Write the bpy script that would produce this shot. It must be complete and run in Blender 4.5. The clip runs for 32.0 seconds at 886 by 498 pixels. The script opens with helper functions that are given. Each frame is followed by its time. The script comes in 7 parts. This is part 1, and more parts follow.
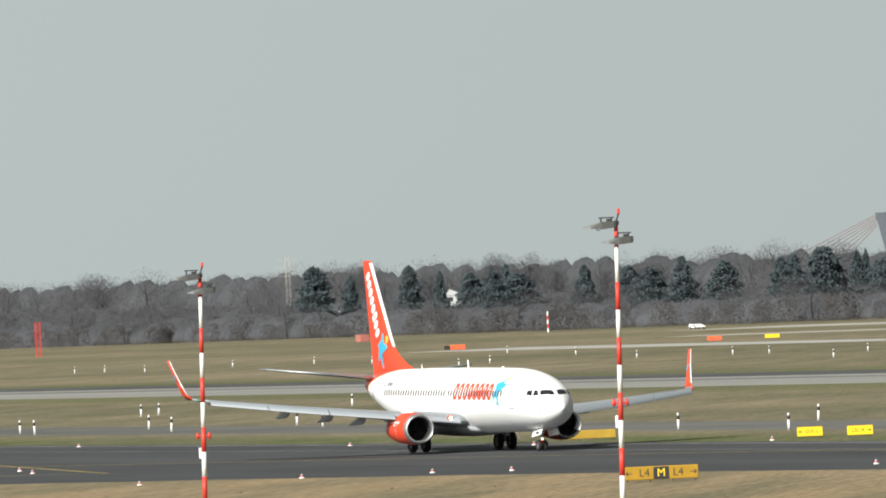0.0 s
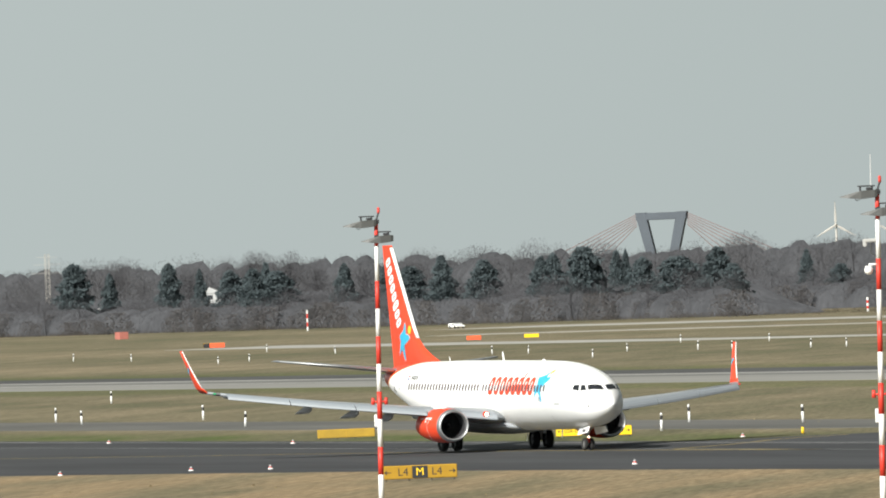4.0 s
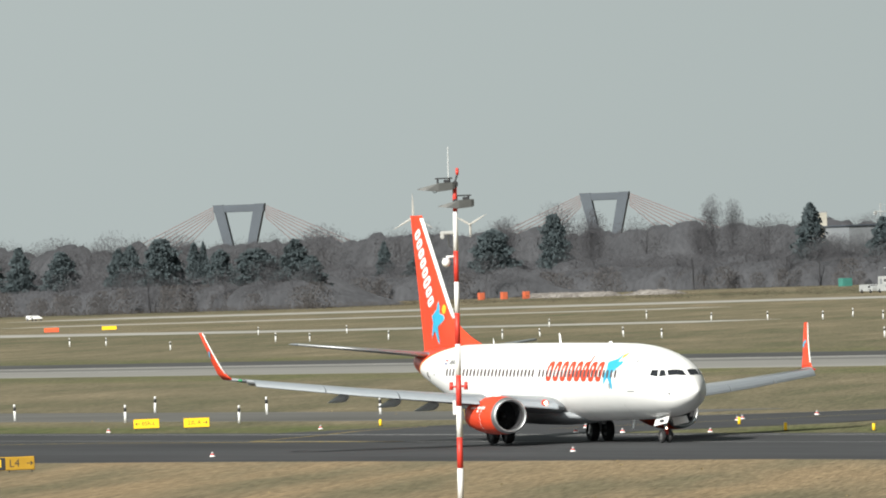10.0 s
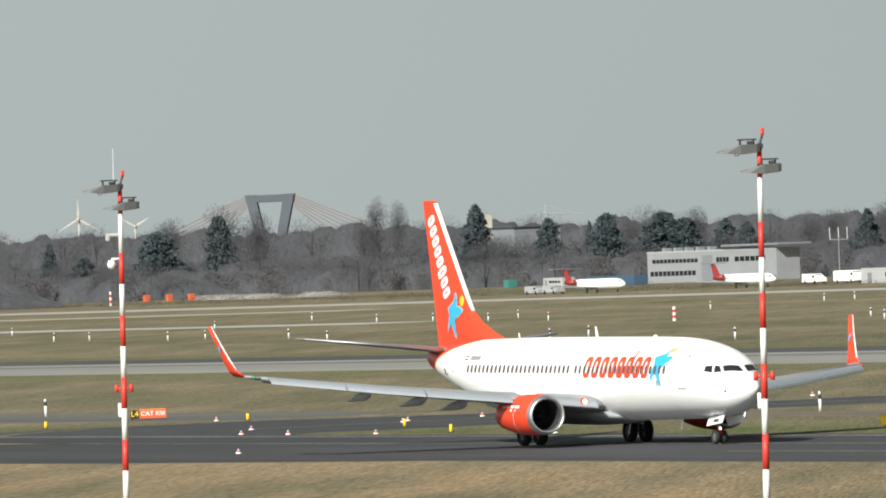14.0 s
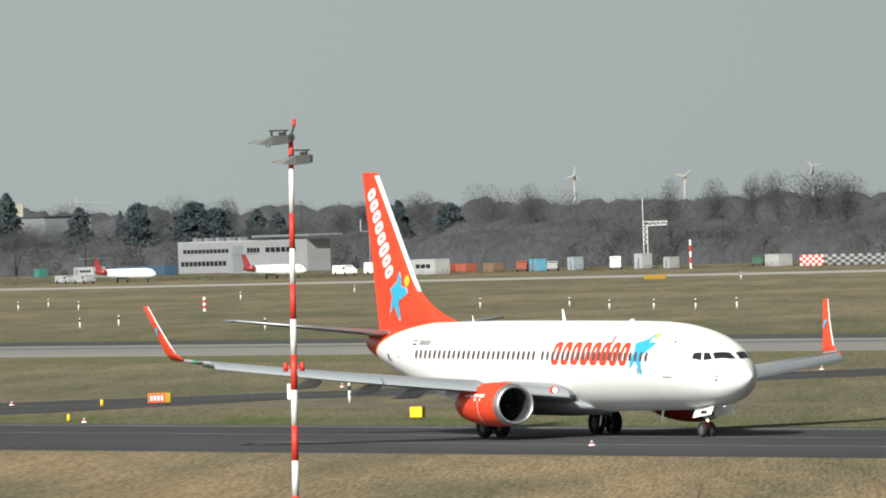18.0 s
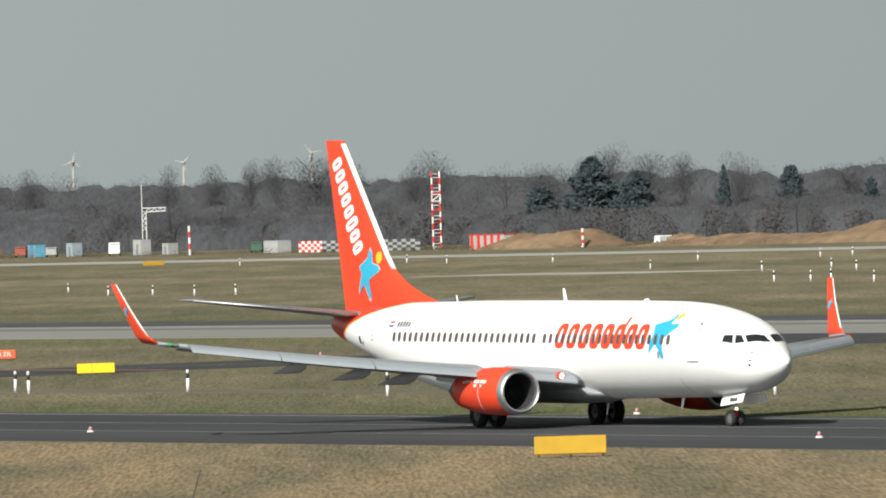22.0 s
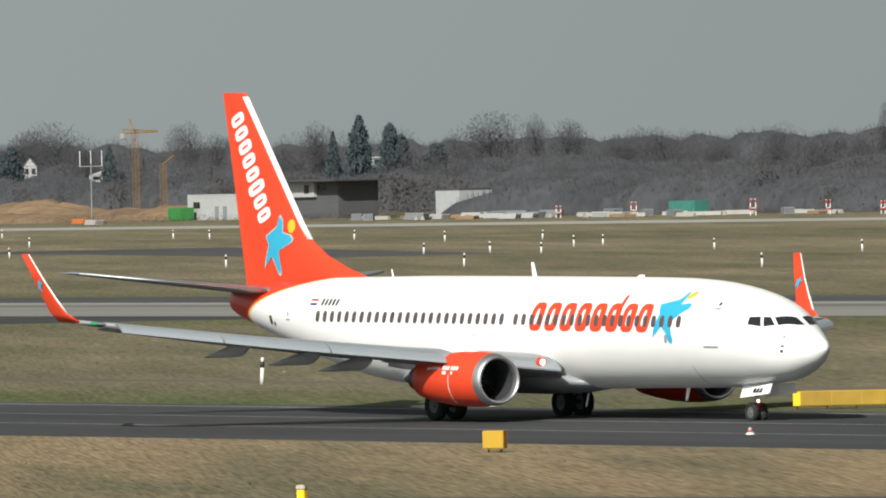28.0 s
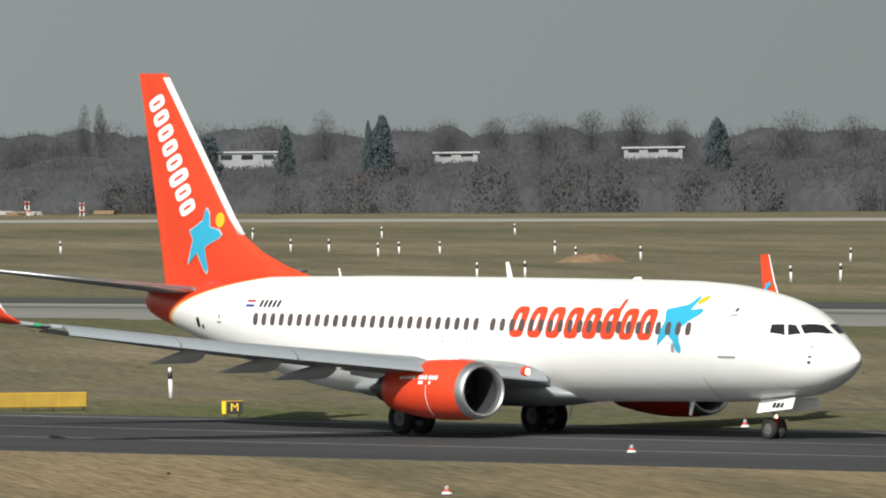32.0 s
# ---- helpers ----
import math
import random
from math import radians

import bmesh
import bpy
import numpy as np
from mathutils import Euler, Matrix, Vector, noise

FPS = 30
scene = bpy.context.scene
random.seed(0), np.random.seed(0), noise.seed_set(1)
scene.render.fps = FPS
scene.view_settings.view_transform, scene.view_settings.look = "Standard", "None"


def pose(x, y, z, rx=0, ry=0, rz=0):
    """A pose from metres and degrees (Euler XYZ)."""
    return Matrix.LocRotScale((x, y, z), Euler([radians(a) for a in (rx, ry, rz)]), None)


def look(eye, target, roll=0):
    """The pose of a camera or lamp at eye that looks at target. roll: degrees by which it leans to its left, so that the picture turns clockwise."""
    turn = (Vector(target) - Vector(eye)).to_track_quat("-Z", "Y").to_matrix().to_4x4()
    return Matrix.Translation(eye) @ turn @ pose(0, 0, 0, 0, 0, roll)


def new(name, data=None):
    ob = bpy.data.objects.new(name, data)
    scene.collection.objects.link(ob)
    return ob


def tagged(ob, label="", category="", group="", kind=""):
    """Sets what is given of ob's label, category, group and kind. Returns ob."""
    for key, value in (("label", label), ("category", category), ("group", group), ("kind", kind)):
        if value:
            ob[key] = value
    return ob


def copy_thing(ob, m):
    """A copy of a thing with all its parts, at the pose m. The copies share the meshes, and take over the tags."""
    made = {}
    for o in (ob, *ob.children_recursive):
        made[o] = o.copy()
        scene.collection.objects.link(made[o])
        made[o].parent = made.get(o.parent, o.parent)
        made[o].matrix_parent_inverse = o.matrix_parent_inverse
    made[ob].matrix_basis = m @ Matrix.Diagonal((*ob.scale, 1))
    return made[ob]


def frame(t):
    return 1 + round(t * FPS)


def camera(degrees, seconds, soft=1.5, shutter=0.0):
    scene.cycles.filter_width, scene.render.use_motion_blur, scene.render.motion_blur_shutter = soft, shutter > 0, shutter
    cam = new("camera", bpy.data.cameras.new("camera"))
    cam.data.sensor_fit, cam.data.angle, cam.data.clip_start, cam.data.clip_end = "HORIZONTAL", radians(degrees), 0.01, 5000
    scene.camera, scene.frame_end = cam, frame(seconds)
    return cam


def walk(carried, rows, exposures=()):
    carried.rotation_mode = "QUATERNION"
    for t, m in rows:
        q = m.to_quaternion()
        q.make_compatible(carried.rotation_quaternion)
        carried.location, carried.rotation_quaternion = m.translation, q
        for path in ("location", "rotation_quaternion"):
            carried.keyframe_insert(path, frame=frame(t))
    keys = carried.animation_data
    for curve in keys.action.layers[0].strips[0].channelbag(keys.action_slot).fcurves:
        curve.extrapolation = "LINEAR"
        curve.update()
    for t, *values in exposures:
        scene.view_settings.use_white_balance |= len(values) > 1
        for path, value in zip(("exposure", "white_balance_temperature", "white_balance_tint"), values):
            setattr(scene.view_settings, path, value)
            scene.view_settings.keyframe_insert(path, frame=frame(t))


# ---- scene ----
import itertools

# ================= camera: one fixed eye on a raised terrace, panning =================
cam = camera(4.605, 32.0, soft=1.9)
EYE = (0.0, 0.0, 10.0)


def pan(az, el, roll):
    """Look along az (degrees clockwise from +y) and el, with the camera's roll."""
    return pose(*EYE, 90 + el, 0, -az) @ pose(0, 0, 0, 0, 0, roll)


PATH = [
    (0, -70.9004, 0.2235, -2.598),
    (0.5, -70.7253, 0.2123, -2.583),
    (1, -70.5504, 0.2023, -2.568),
    (1.5, -70.3758, 0.1939, -2.559),
    (2, -70.1996, 0.1853, -2.525),
    (2.5, -70.0273, 0.1786, -2.480),
    (4.5, -69.5375, 0.1550, -2.238),
    (5, -69.4032, 0.1438, -2.218),
    (5.5, -69.2490, 0.1339, -2.236),
    (6, -69.0820, 0.1277, -2.254),
    (6.5, -68.8838, 0.1199, -2.250),
    (7, -68.6796, 0.1068, -2.238),
    (7.5, -68.4777, 0.0820, -2.224),
    (8, -68.2749, 0.0645, -2.230),
    (8.5, -68.0705, 0.0539, -2.276),
    (9, -67.8691, 0.0492, -2.229),
    (9.5, -67.6656, 0.0430, -2.220),
    (10, -67.4609, 0.0359, -2.289),
    (10.5, -67.2573, 0.0322, -2.290),
    (11, -67.0577, 0.0276, -2.325),
    (11.5, -66.8641, 0.0220, -2.381),
    (12, -66.6708, 0.0184, -2.383),
    (12.5, -66.4775, 0.0147, -2.379),
    (13, -66.2615, 0.0108, -2.389),
    (13.5, -66.0090, -0.0031, -2.345),
    (14, -65.7217, -0.0240, -2.348),
    (14.5, -65.4125, -0.0499, -2.322),
    (15, -65.1030, -0.0712, -2.308),
    (15.5, -64.7915, -0.0880, -2.287),
    (17.5, -63.5736, -0.1520, -1.923),
    (18, -63.2854, -0.1637, -1.885),
    (18.5, -63.0006, -0.1841, -1.895),
    (19, -62.7154, -0.2114, -1.879),
    (19.5, -62.4335, -0.2430, -1.879),
    (20, -62.1242, -0.2796, -1.861),
    (20.5, -61.7953, -0.3098, -1.872),
    (21, -61.4393, -0.3180, -1.869),
    (21.5, -61.0648, -0.3174, -1.797),
    (22, -60.6833, -0.3177, -1.786),
    (22.5, -60.3019, -0.3199, -1.703),
    (23, -59.9090, -0.3228, -1.696),
    (23.5, -59.5118, -0.3277, -1.720),
    (24, -59.1060, -0.3671, -1.708),
    (24.5, -58.6878, -0.4447, -1.704),
    (25, -58.2595, -0.4867, -1.700),
    (25.5, -57.8254, -0.4933, -1.722),
    (27.5, -56.0519, -0.5189, -1.328),
    (28, -55.5837, -0.5392, -1.318),
    (28.5, -55.0827, -0.5615, -1.274),
    (29, -54.5645, -0.5797, -1.264),
    (29.5, -54.0246, -0.5870, -1.262),
    (30, -53.4852, -0.5874, -1.172),
    (30.5, -52.9556, -0.5868, -1.058),
    (31, -52.4393, -0.5873, -0.883),
    (31.5, -51.9215, -0.5883, -0.808),
    (32, -51.4167, -0.6017, -0.716),
]
walk(cam, [(t, pan(a, e, r)) for t, a, e, r in PATH], [(0, 0.76), (9, 0.72), (19, 0.58), (28, 0.38), (32, 0.33)])

# ================= world, sun =================
SUN_AZ, SUN_EL = 145.0, 34.0
world = bpy.data.worlds.new("world")
scene.world = world
world.use_nodes = True
wn, wl = world.node_tree.nodes, world.node_tree.links
sky = wn.new("ShaderNodeTexSky")
sky.sky_type = "NISHITA"
sky.sun_disc = False
sky.sun_elevation = radians(SUN_EL)
sky.sun_rotation = radians(SUN_AZ)
# the haze layer evens the last degrees above the horizon
way, lift = wn.new("ShaderNodeTexCoord"), wn.new("ShaderNodeVectorMath")
lift.operation = "MULTIPLY_ADD"
lift.inputs[1].default_value, lift.inputs[2].default_value = (1, 1, 0.8), (0, 0, 0.11)
wl.new(way.outputs["Generated"], lift.inputs[0])
wl.new(lift.outputs[0], sky.inputs["Vector"])
sky.air_density, sky.dust_density, sky.ozone_density = 1.0, 1.6, 1.0
veil = wn.new("ShaderNodeHueSaturation")
veil.inputs["Saturation"].default_value = 0.0
wl.new(sky.outputs[0], veil.inputs["Color"])
tint = wn.new("ShaderNodeMix")
tint.data_type, tint.blend_type = "RGBA", "MULTIPLY"
tint.inputs[0].default_value = 1.0
tint.inputs[7].default_value = (0.885, 1.0, 0.985, 1)
wl.new(veil.outputs[0], tint.inputs[6])
# a hand-set gradient brightens the sky towards azimuth -150, fitted to the panned view
side, reach, glow = wn.new("ShaderNodeVectorMath"), wn.new("ShaderNodeMapRange"), wn.new("ShaderNodeMix")
side.operation = "DOT_PRODUCT"
side.inputs[1].default_value = (math.sin(radians(-150)), math.cos(radians(-150)), 0)
wl.new(way.outputs["Generated"], side.inputs[0])
reach.inputs["From Min"].default_value, reach.inputs["From Max"].default_value = -0.4, 0.5
reach.inputs["To Min"].default_value, reach.inputs["To Max"].default_value = 0.42, 1.22
wl.new(side.outputs["Value"], reach.inputs["Value"])
glow.data_type, glow.blend_type = "RGBA", "MULTIPLY"
glow.inputs[0].default_value = 1.0
wl.new(tint.outputs[2], glow.inputs[6])
wl.new(reach.outputs[0], glow.inputs[7])
wl.new(glow.outputs[2], wn["Background"].inputs["Color"])
wn["Background"].inputs["Strength"].default_value = 0.056
sun = new("sun", bpy.data.lights.new("sun", "SUN"))
sun.data.energy, sun.data.angle, sun.data.color = 3.9, radians(0.6), (1.0, 0.965, 0.89)
sd = Vector((math.sin(radians(SUN_AZ)) * math.cos(radians(SUN_EL)), math.cos(radians(SUN_AZ)) * math.cos(radians(SUN_EL)), math.sin(radians(SUN_EL))))
sun.matrix_world = look(sd * 100, (0, 0, 0))


# ================= materials =================
def mat(name, col, rough=0.6, metal=0.0, var=0.12, scale=2.0, bump=0.0, col2=None, coat=0.0, stretch=(1, 1, 1), big=0.12, island=0.0, emit=None, spec=0.5):
    m = bpy.data.materials.new(name)
    m.use_nodes = True
    n, l = m.node_tree.nodes, m.node_tree.links
    b = n["Principled BSDF"]
    b.inputs["Roughness"].default_value, b.inputs["Metallic"].default_value = rough, metal
    b.inputs["Coat Weight"].default_value = coat
    b.inputs["Specular IOR Level"].default_value = spec
    tc = n.new("ShaderNodeTexCoord")
    mp = n.new("ShaderNodeMapping")
    mp.inputs["Scale"].default_value = stretch
    l.new(tc.outputs["Object"], mp.inputs[0])
    fine, coarse = n.new("ShaderNodeTexNoise"), n.new("ShaderNodeTexNoise")
    fine.inputs["Scale"].default_value, coarse.inputs["Scale"].default_value = scale, scale * big
    fine.inputs["Detail"].default_value, coarse.inputs["Detail"].default_value = 6, 3
    for k in (fine, coarse):
        l.new(mp.outputs[0], k.inputs["Vector"])
    add = n.new("ShaderNodeMath")
    add.operation = "ADD"
    l.new(fine.outputs[0], add.inputs[0])
    l.new(coarse.outputs[0], add.inputs[1])
    ramp = n.new("ShaderNodeMapRange")
    ramp.inputs["From Min"].default_value, ramp.inputs["From Max"].default_value = 0.7, 1.3
    l.new(add.outputs[0], ramp.inputs["Value"])
    mix = n.new("ShaderNodeMix")
    mix.data_type = "RGBA"
    c2 = col2 or tuple(c * (1 + var) for c in col)
    c1 = col if col2 else tuple(c * (1 - var) for c in col)
    mix.inputs[6].default_value, mix.inputs[7].default_value = (*c1, 1), (*c2, 1)
    l.new(ramp.outputs[0], mix.inputs[0])
    last = mix.outputs[2]
    if island:
        geo = n.new("ShaderNodeNewGeometry")
        hv = n.new("ShaderNodeHueSaturation")
        mr = n.new("ShaderNodeMapRange")
        mr.inputs["To Min"].default_value, mr.inputs["To Max"].default_value = 1 - island, 1 + island
        l.new(geo.outputs["Random Per Island"], mr.inputs["Value"])
        l.new(mr.outputs[0], hv.inputs["Value"])
        l.new(last, hv.inputs["Color"])
        last = hv.outputs[0]
    l.new(last, b.inputs["Base Color"])
    if bump:
        bp = n.new("ShaderNodeBump")
        bp.inputs["Strength"].default_value, bp.inputs["Distance"].default_value = bump, 0.05
        l.new(fine.outputs[0], bp.inputs["Height"])
        l.new(bp.outputs[0], b.inputs["Normal"])
    if emit:
        b.inputs["Emission Color"].default_value = (*emit[:3], 1)
        b.inputs["Emission Strength"].default_value = emit[3]
    return m


def thin(m, share=0.5):
    """Twigs and blades let light through: half of it leaves on the far side."""
    n, l = m.node_tree.nodes, m.node_tree.links
    b = n["Principled BSDF"]
    col = b.inputs["Base Color"].links[0].from_socket
    d, t, mix = n.new("ShaderNodeBsdfDiffuse"), n.new("ShaderNodeBsdfTranslucent"), n.new("ShaderNodeMixShader")
    mix.inputs[0].default_value = share
    # many small faces: normals bent towards one direction, flattening light and shade like haze
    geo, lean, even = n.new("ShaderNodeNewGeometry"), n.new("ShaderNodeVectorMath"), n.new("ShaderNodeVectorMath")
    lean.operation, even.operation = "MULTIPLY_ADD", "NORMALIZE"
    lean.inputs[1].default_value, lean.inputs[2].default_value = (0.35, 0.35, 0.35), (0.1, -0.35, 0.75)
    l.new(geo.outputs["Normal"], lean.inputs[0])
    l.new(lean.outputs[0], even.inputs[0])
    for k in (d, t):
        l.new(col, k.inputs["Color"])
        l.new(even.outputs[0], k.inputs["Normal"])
    l.new(d.outputs[0], mix.inputs[1])
    l.new(t.outputs[0], mix.inputs[2])
    l.new(mix.outputs[0], n["Material Output"].inputs["Surface"])
    return m


WHITE = mat("white_paint", (0.90, 0.90, 0.89), 0.42, var=0.03, scale=0.8, coat=0.1)
RED = mat("orange_red_paint", (0.74, 0.062, 0.02), 0.45, var=0.05, scale=0.8, coat=0.05)
BLUE = mat("sky_blue_paint", (0.035, 0.40, 0.62), 0.35, var=0.04)
YELLOW_DOT = mat("golden_paint", (0.85, 0.50, 0.03), 0.35, var=0.05)
WING_GREY = mat("wing_grey_paint", (0.28, 0.30, 0.32), 0.4, var=0.06, scale=0.7)
BARE = mat("bare_aluminium", (0.55, 0.56, 0.57), 0.5, metal=1.0, var=0.06)
DARK_METAL = mat("dark_metal", (0.06, 0.06, 0.065), 0.45, metal=0.6, var=0.2)
INTAKE = mat("intake_lining", (0.035, 0.035, 0.038), 0.6, var=0.15)
TYRE = mat("tyre_rubber", (0.018, 0.018, 0.019), 0.85, var=0.2)
GLASS = mat("window_glass", (0.02, 0.022, 0.026), 0.08, var=0.1)
CABIN = mat("cabin_pane", (0.10, 0.075, 0.075), 0.2, var=0.15)
LINE = mat("panel_seam_grey", (0.30, 0.30, 0.31), 0.5, var=0.1)
BLACK = mat("black_paint", (0.02, 0.02, 0.022), 0.5, var=0.1)
FLAG_R, FLAG_B = mat("flag_red", (0.5, 0.03, 0.04), 0.4), mat("flag_blue", (0.03, 0.06, 0.25), 0.4)
MAST_RED = mat("mast_red_paint", (0.62, 0.045, 0.03), 0.5, var=0.12, scale=3)
MAST_WHITE = mat("mast_white_paint", (0.78, 0.78, 0.77), 0.5, var=0.06, scale=3)
LAMP_WHITE = mat("camera_pale_grey", (0.42, 0.42, 0.41), 0.5, var=0.1, scale=3)
LAMP_GREY = mat("lamp_housing_grey", (0.06, 0.062, 0.06), 0.5, metal=0.2, var=0.15)
# Sign yellow and red emit slightly to look brighter, on posts and stubs too.
SIGN_Y = mat("sign_yellow", (0.88, 0.58, 0.015), 0.45, var=0.06, emit=(0.9, 0.52, 0.01, 0.12))
BOARD_Y = mat("weathered_yellow_board", (0.50, 0.30, 0.012), 0.55, var=0.14, scale=1.2)
SIGN_R = mat("sign_red", (0.85, 0.10, 0.04), 0.45, var=0.08, emit=(0.9, 0.12, 0.04, 0.15))
LAMP_GLOW = mat("lit_landing_lamp", (0.9, 0.8, 0.7), 0.2, emit=(1.0, 0.8, 0.6, 3.0))
ASPHALT = mat("taxiway_asphalt", (0.054, 0.055, 0.059), 0.85, spec=0.2, var=0.25, scale=0.4, bump=0.15, stretch=(0.12, 1, 1), big=0.2)
PALE_ASPHALT = mat("bleached_asphalt", (0.12, 0.118, 0.11), 0.85, spec=0.2, var=0.22, scale=0.25, stretch=(0.15, 1, 1), big=0.2)
OLD_ASPHALT = mat("old_asphalt", (0.075, 0.075, 0.075), 0.85, spec=0.2, var=0.22, scale=0.25, stretch=(0.15, 1, 1), big=0.2)
CONCRETE = mat("runway_concrete", (0.23, 0.225, 0.21), 0.85, var=0.14, scale=0.22, stretch=(0.08, 1, 1), big=0.3)
CONCRETE_LT = mat("light_concrete", (0.34, 0.33, 0.305), 0.85, var=0.12, scale=0.3)
PAINT_W = mat("worn_white_marking", (0.42, 0.42, 0.41), 0.7, var=0.25, scale=1.0)
PAINT_Y = mat("worn_yellow_marking", (0.40, 0.29, 0.06), 0.7, var=0.25, scale=1.0)
SAND = mat("excavated_sand", (0.20, 0.132, 0.077), 0.95, var=0.3, scale=0.5, bump=1.0)
# Twig, needle and thicket colours are lifted towards blue-grey to hold distance haze.
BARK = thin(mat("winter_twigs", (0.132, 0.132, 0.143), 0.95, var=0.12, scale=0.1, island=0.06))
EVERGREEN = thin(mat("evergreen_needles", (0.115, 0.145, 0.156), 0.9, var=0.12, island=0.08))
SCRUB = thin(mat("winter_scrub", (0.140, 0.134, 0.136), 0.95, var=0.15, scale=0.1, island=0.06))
THICKET = thin(mat("thicket_haze_grey", (0.077, 0.079, 0.086), 0.95, var=0.26, scale=0.8, big=0.12, stretch=(1, 1, 0.7)), 0.08)
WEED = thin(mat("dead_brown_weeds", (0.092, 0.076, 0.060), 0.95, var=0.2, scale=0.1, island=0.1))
# Dark cladding that also holds the shade under the works building's roof.
SHADED_PANEL = mat("shaded_dark_panel", (0.085, 0.086, 0.09), 0.7, var=0.12)
# Steel darkened so the towers' shaded faces sit in the paint.
STEEL_BLUE = mat("bridge_steel", (0.062, 0.076, 0.095), 0.6, var=0.08)
HOUSE_W = mat("house_render_white", (0.38, 0.385, 0.385), 0.8, var=0.08)
BLOCK_GREY = mat("pale_panel_grey", (0.27, 0.28, 0.295), 0.6, var=0.08)
HOUSE_G = mat("panel_grey", (0.20, 0.215, 0.23), 0.6, var=0.1)
ROOF = mat("roof_dark", (0.06, 0.06, 0.065), 0.8, var=0.15)
GREEN_BOX = mat("green_container_paint", (0.04, 0.20, 0.05), 0.5, var=0.1)
BLUE_BOX = mat("blue_container_paint", (0.05, 0.095, 0.16), 0.5, var=0.1)
CRANE_Y = mat("crane_ochre", (0.22, 0.13, 0.05), 0.5, var=0.1)


def grass_material():
    """Winter turf: straw and dull green in long bands, with darker tufts."""
    m = bpy.data.materials.new("winter_grass")
    m.use_nodes = True
    n, l = m.node_tree.nodes, m.node_tree.links
    b = n["Principled BSDF"]
    b.inputs["Roughness"].default_value = 0.95
    b.inputs["Specular IOR Level"].default_value = 0.1
    tc = n.new("ShaderNodeTexCoord")

    # the noise is turned to the mean view direction and stretched along it
    view_turn = n.new("ShaderNodeMapping")
    view_turn.inputs["Rotation"].default_value = (0, 0, radians(-61))
    l.new(tc.outputs["Object"], view_turn.inputs[0])

    def noise_at(sx, sy, detail, to_view=True):
        mp, nz = n.new("ShaderNodeMapping"), n.new("ShaderNodeTexNoise")
        mp.inputs["Scale"].default_value = (sx, sy, 1)
        nz.inputs["Scale"].default_value, nz.inputs["Detail"].default_value = 1.0, detail
        l.new((view_turn if to_view else tc).outputs[0 if to_view else "Object"], mp.inputs[0])
        l.new(mp.outputs[0], nz.inputs["Vector"])
        return nz.outputs[0]

    bands, patch, tuft, clump = noise_at(0.003, 0.018, 4, False), noise_at(0.16, 0.02, 7), noise_at(6.0, 0.3, 4), noise_at(1.4, 0.06, 5)
    ramp = n.new("ShaderNodeValToRGB")
    e = ramp.color_ramp.elements
    e[0].position, e[0].color = 0.30, (0.092, 0.098, 0.055, 1)
    e[1].position, e[1].color = 0.68, (0.25, 0.205, 0.136, 1)
    k = e.new(0.48)
    k.color = (0.158, 0.14, 0.09, 1)
    mixv = n.new("ShaderNodeMix")
    mixv.inputs[0].default_value = 0.5
    l.new(bands, mixv.inputs[2])
    l.new(patch, mixv.inputs[3])
    l.new(mixv.outputs[0], ramp.inputs[0])
    mr = n.new("ShaderNodeMapRange")
    mr.inputs["From Min"].default_value, mr.inputs["From Max"].default_value = 0.3, 0.7
    mr.inputs["To Min"].default_value, mr.inputs["To Max"].default_value = 0.52, 1.46
    blend = n.new("ShaderNodeMix")
    blend.inputs[0].default_value = 0.28
    l.new(tuft, blend.inputs[2])
    l.new(clump, blend.inputs[3])
    l.new(blend.outputs[0], mr.inputs["Value"])
    hv = n.new("ShaderNodeHueSaturation")
    # the mown strip before the taxiway has dried to straw
    sep, dry, straw = n.new("ShaderNodeSeparateXYZ"), n.new("ShaderNodeMapRange"), n.new("ShaderNodeMix")
    l.new(tc.outputs["Object"], sep.inputs[0])
    dry.inputs["From Min"].default_value, dry.inputs["From Max"].default_value = 250, 200
    dry.inputs["To Max"].default_value = 0.6
    l.new(sep.outputs["Y"], dry.inputs["Value"])
    straw.data_type = "RGBA"
    straw.inputs[7].default_value = (0.285, 0.208, 0.122, 1)
    vary, both = n.new("ShaderNodeMapRange"), n.new("ShaderNodeMath")
    vary.inputs["From Min"].default_value, vary.inputs["From Max"].default_value = 0.38, 0.62
    vary.inputs["To Min"].default_value, vary.inputs["To Max"].default_value = 0.25, 1.3
    l.new(patch, vary.inputs["Value"])
    both.operation, both.use_clamp = "MULTIPLY", True
    l.new(dry.outputs[0], both.inputs[0])
    l.new(vary.outputs[0], both.inputs[1])
    l.new(both.outputs[0], straw.inputs[0])
    l.new(ramp.outputs[0], straw.inputs[6])
    # a lusher green verge along the far edge of the taxiway and of the runway
    last = straw.outputs[2]
    for y0, y1, y2, y3, share in ((238, 242, 247, 256, 0.75), (345, 352, 366, 369, 0.5), (415, 418, 424, 440, 0.55)):
        up, down, verge, green = n.new("ShaderNodeMapRange"), n.new("ShaderNodeMapRange"), n.new("ShaderNodeMath"), n.new("ShaderNodeMix")
        up.inputs["From Min"].default_value, up.inputs["From Max"].default_value = y0, y1
        down.inputs["From Min"].default_value, down.inputs["From Max"].default_value = y3, y2
        up.inputs["To Max"].default_value = share
        for k in (up, down):
            l.new(sep.outputs["Y"], k.inputs["Value"])
        verge.operation = "MULTIPLY"
        l.new(up.outputs[0], verge.inputs[0])
        l.new(down.outputs[0], verge.inputs[1])
        patchy = n.new("ShaderNodeMath")
        patchy.operation, patchy.use_clamp = "MULTIPLY", True
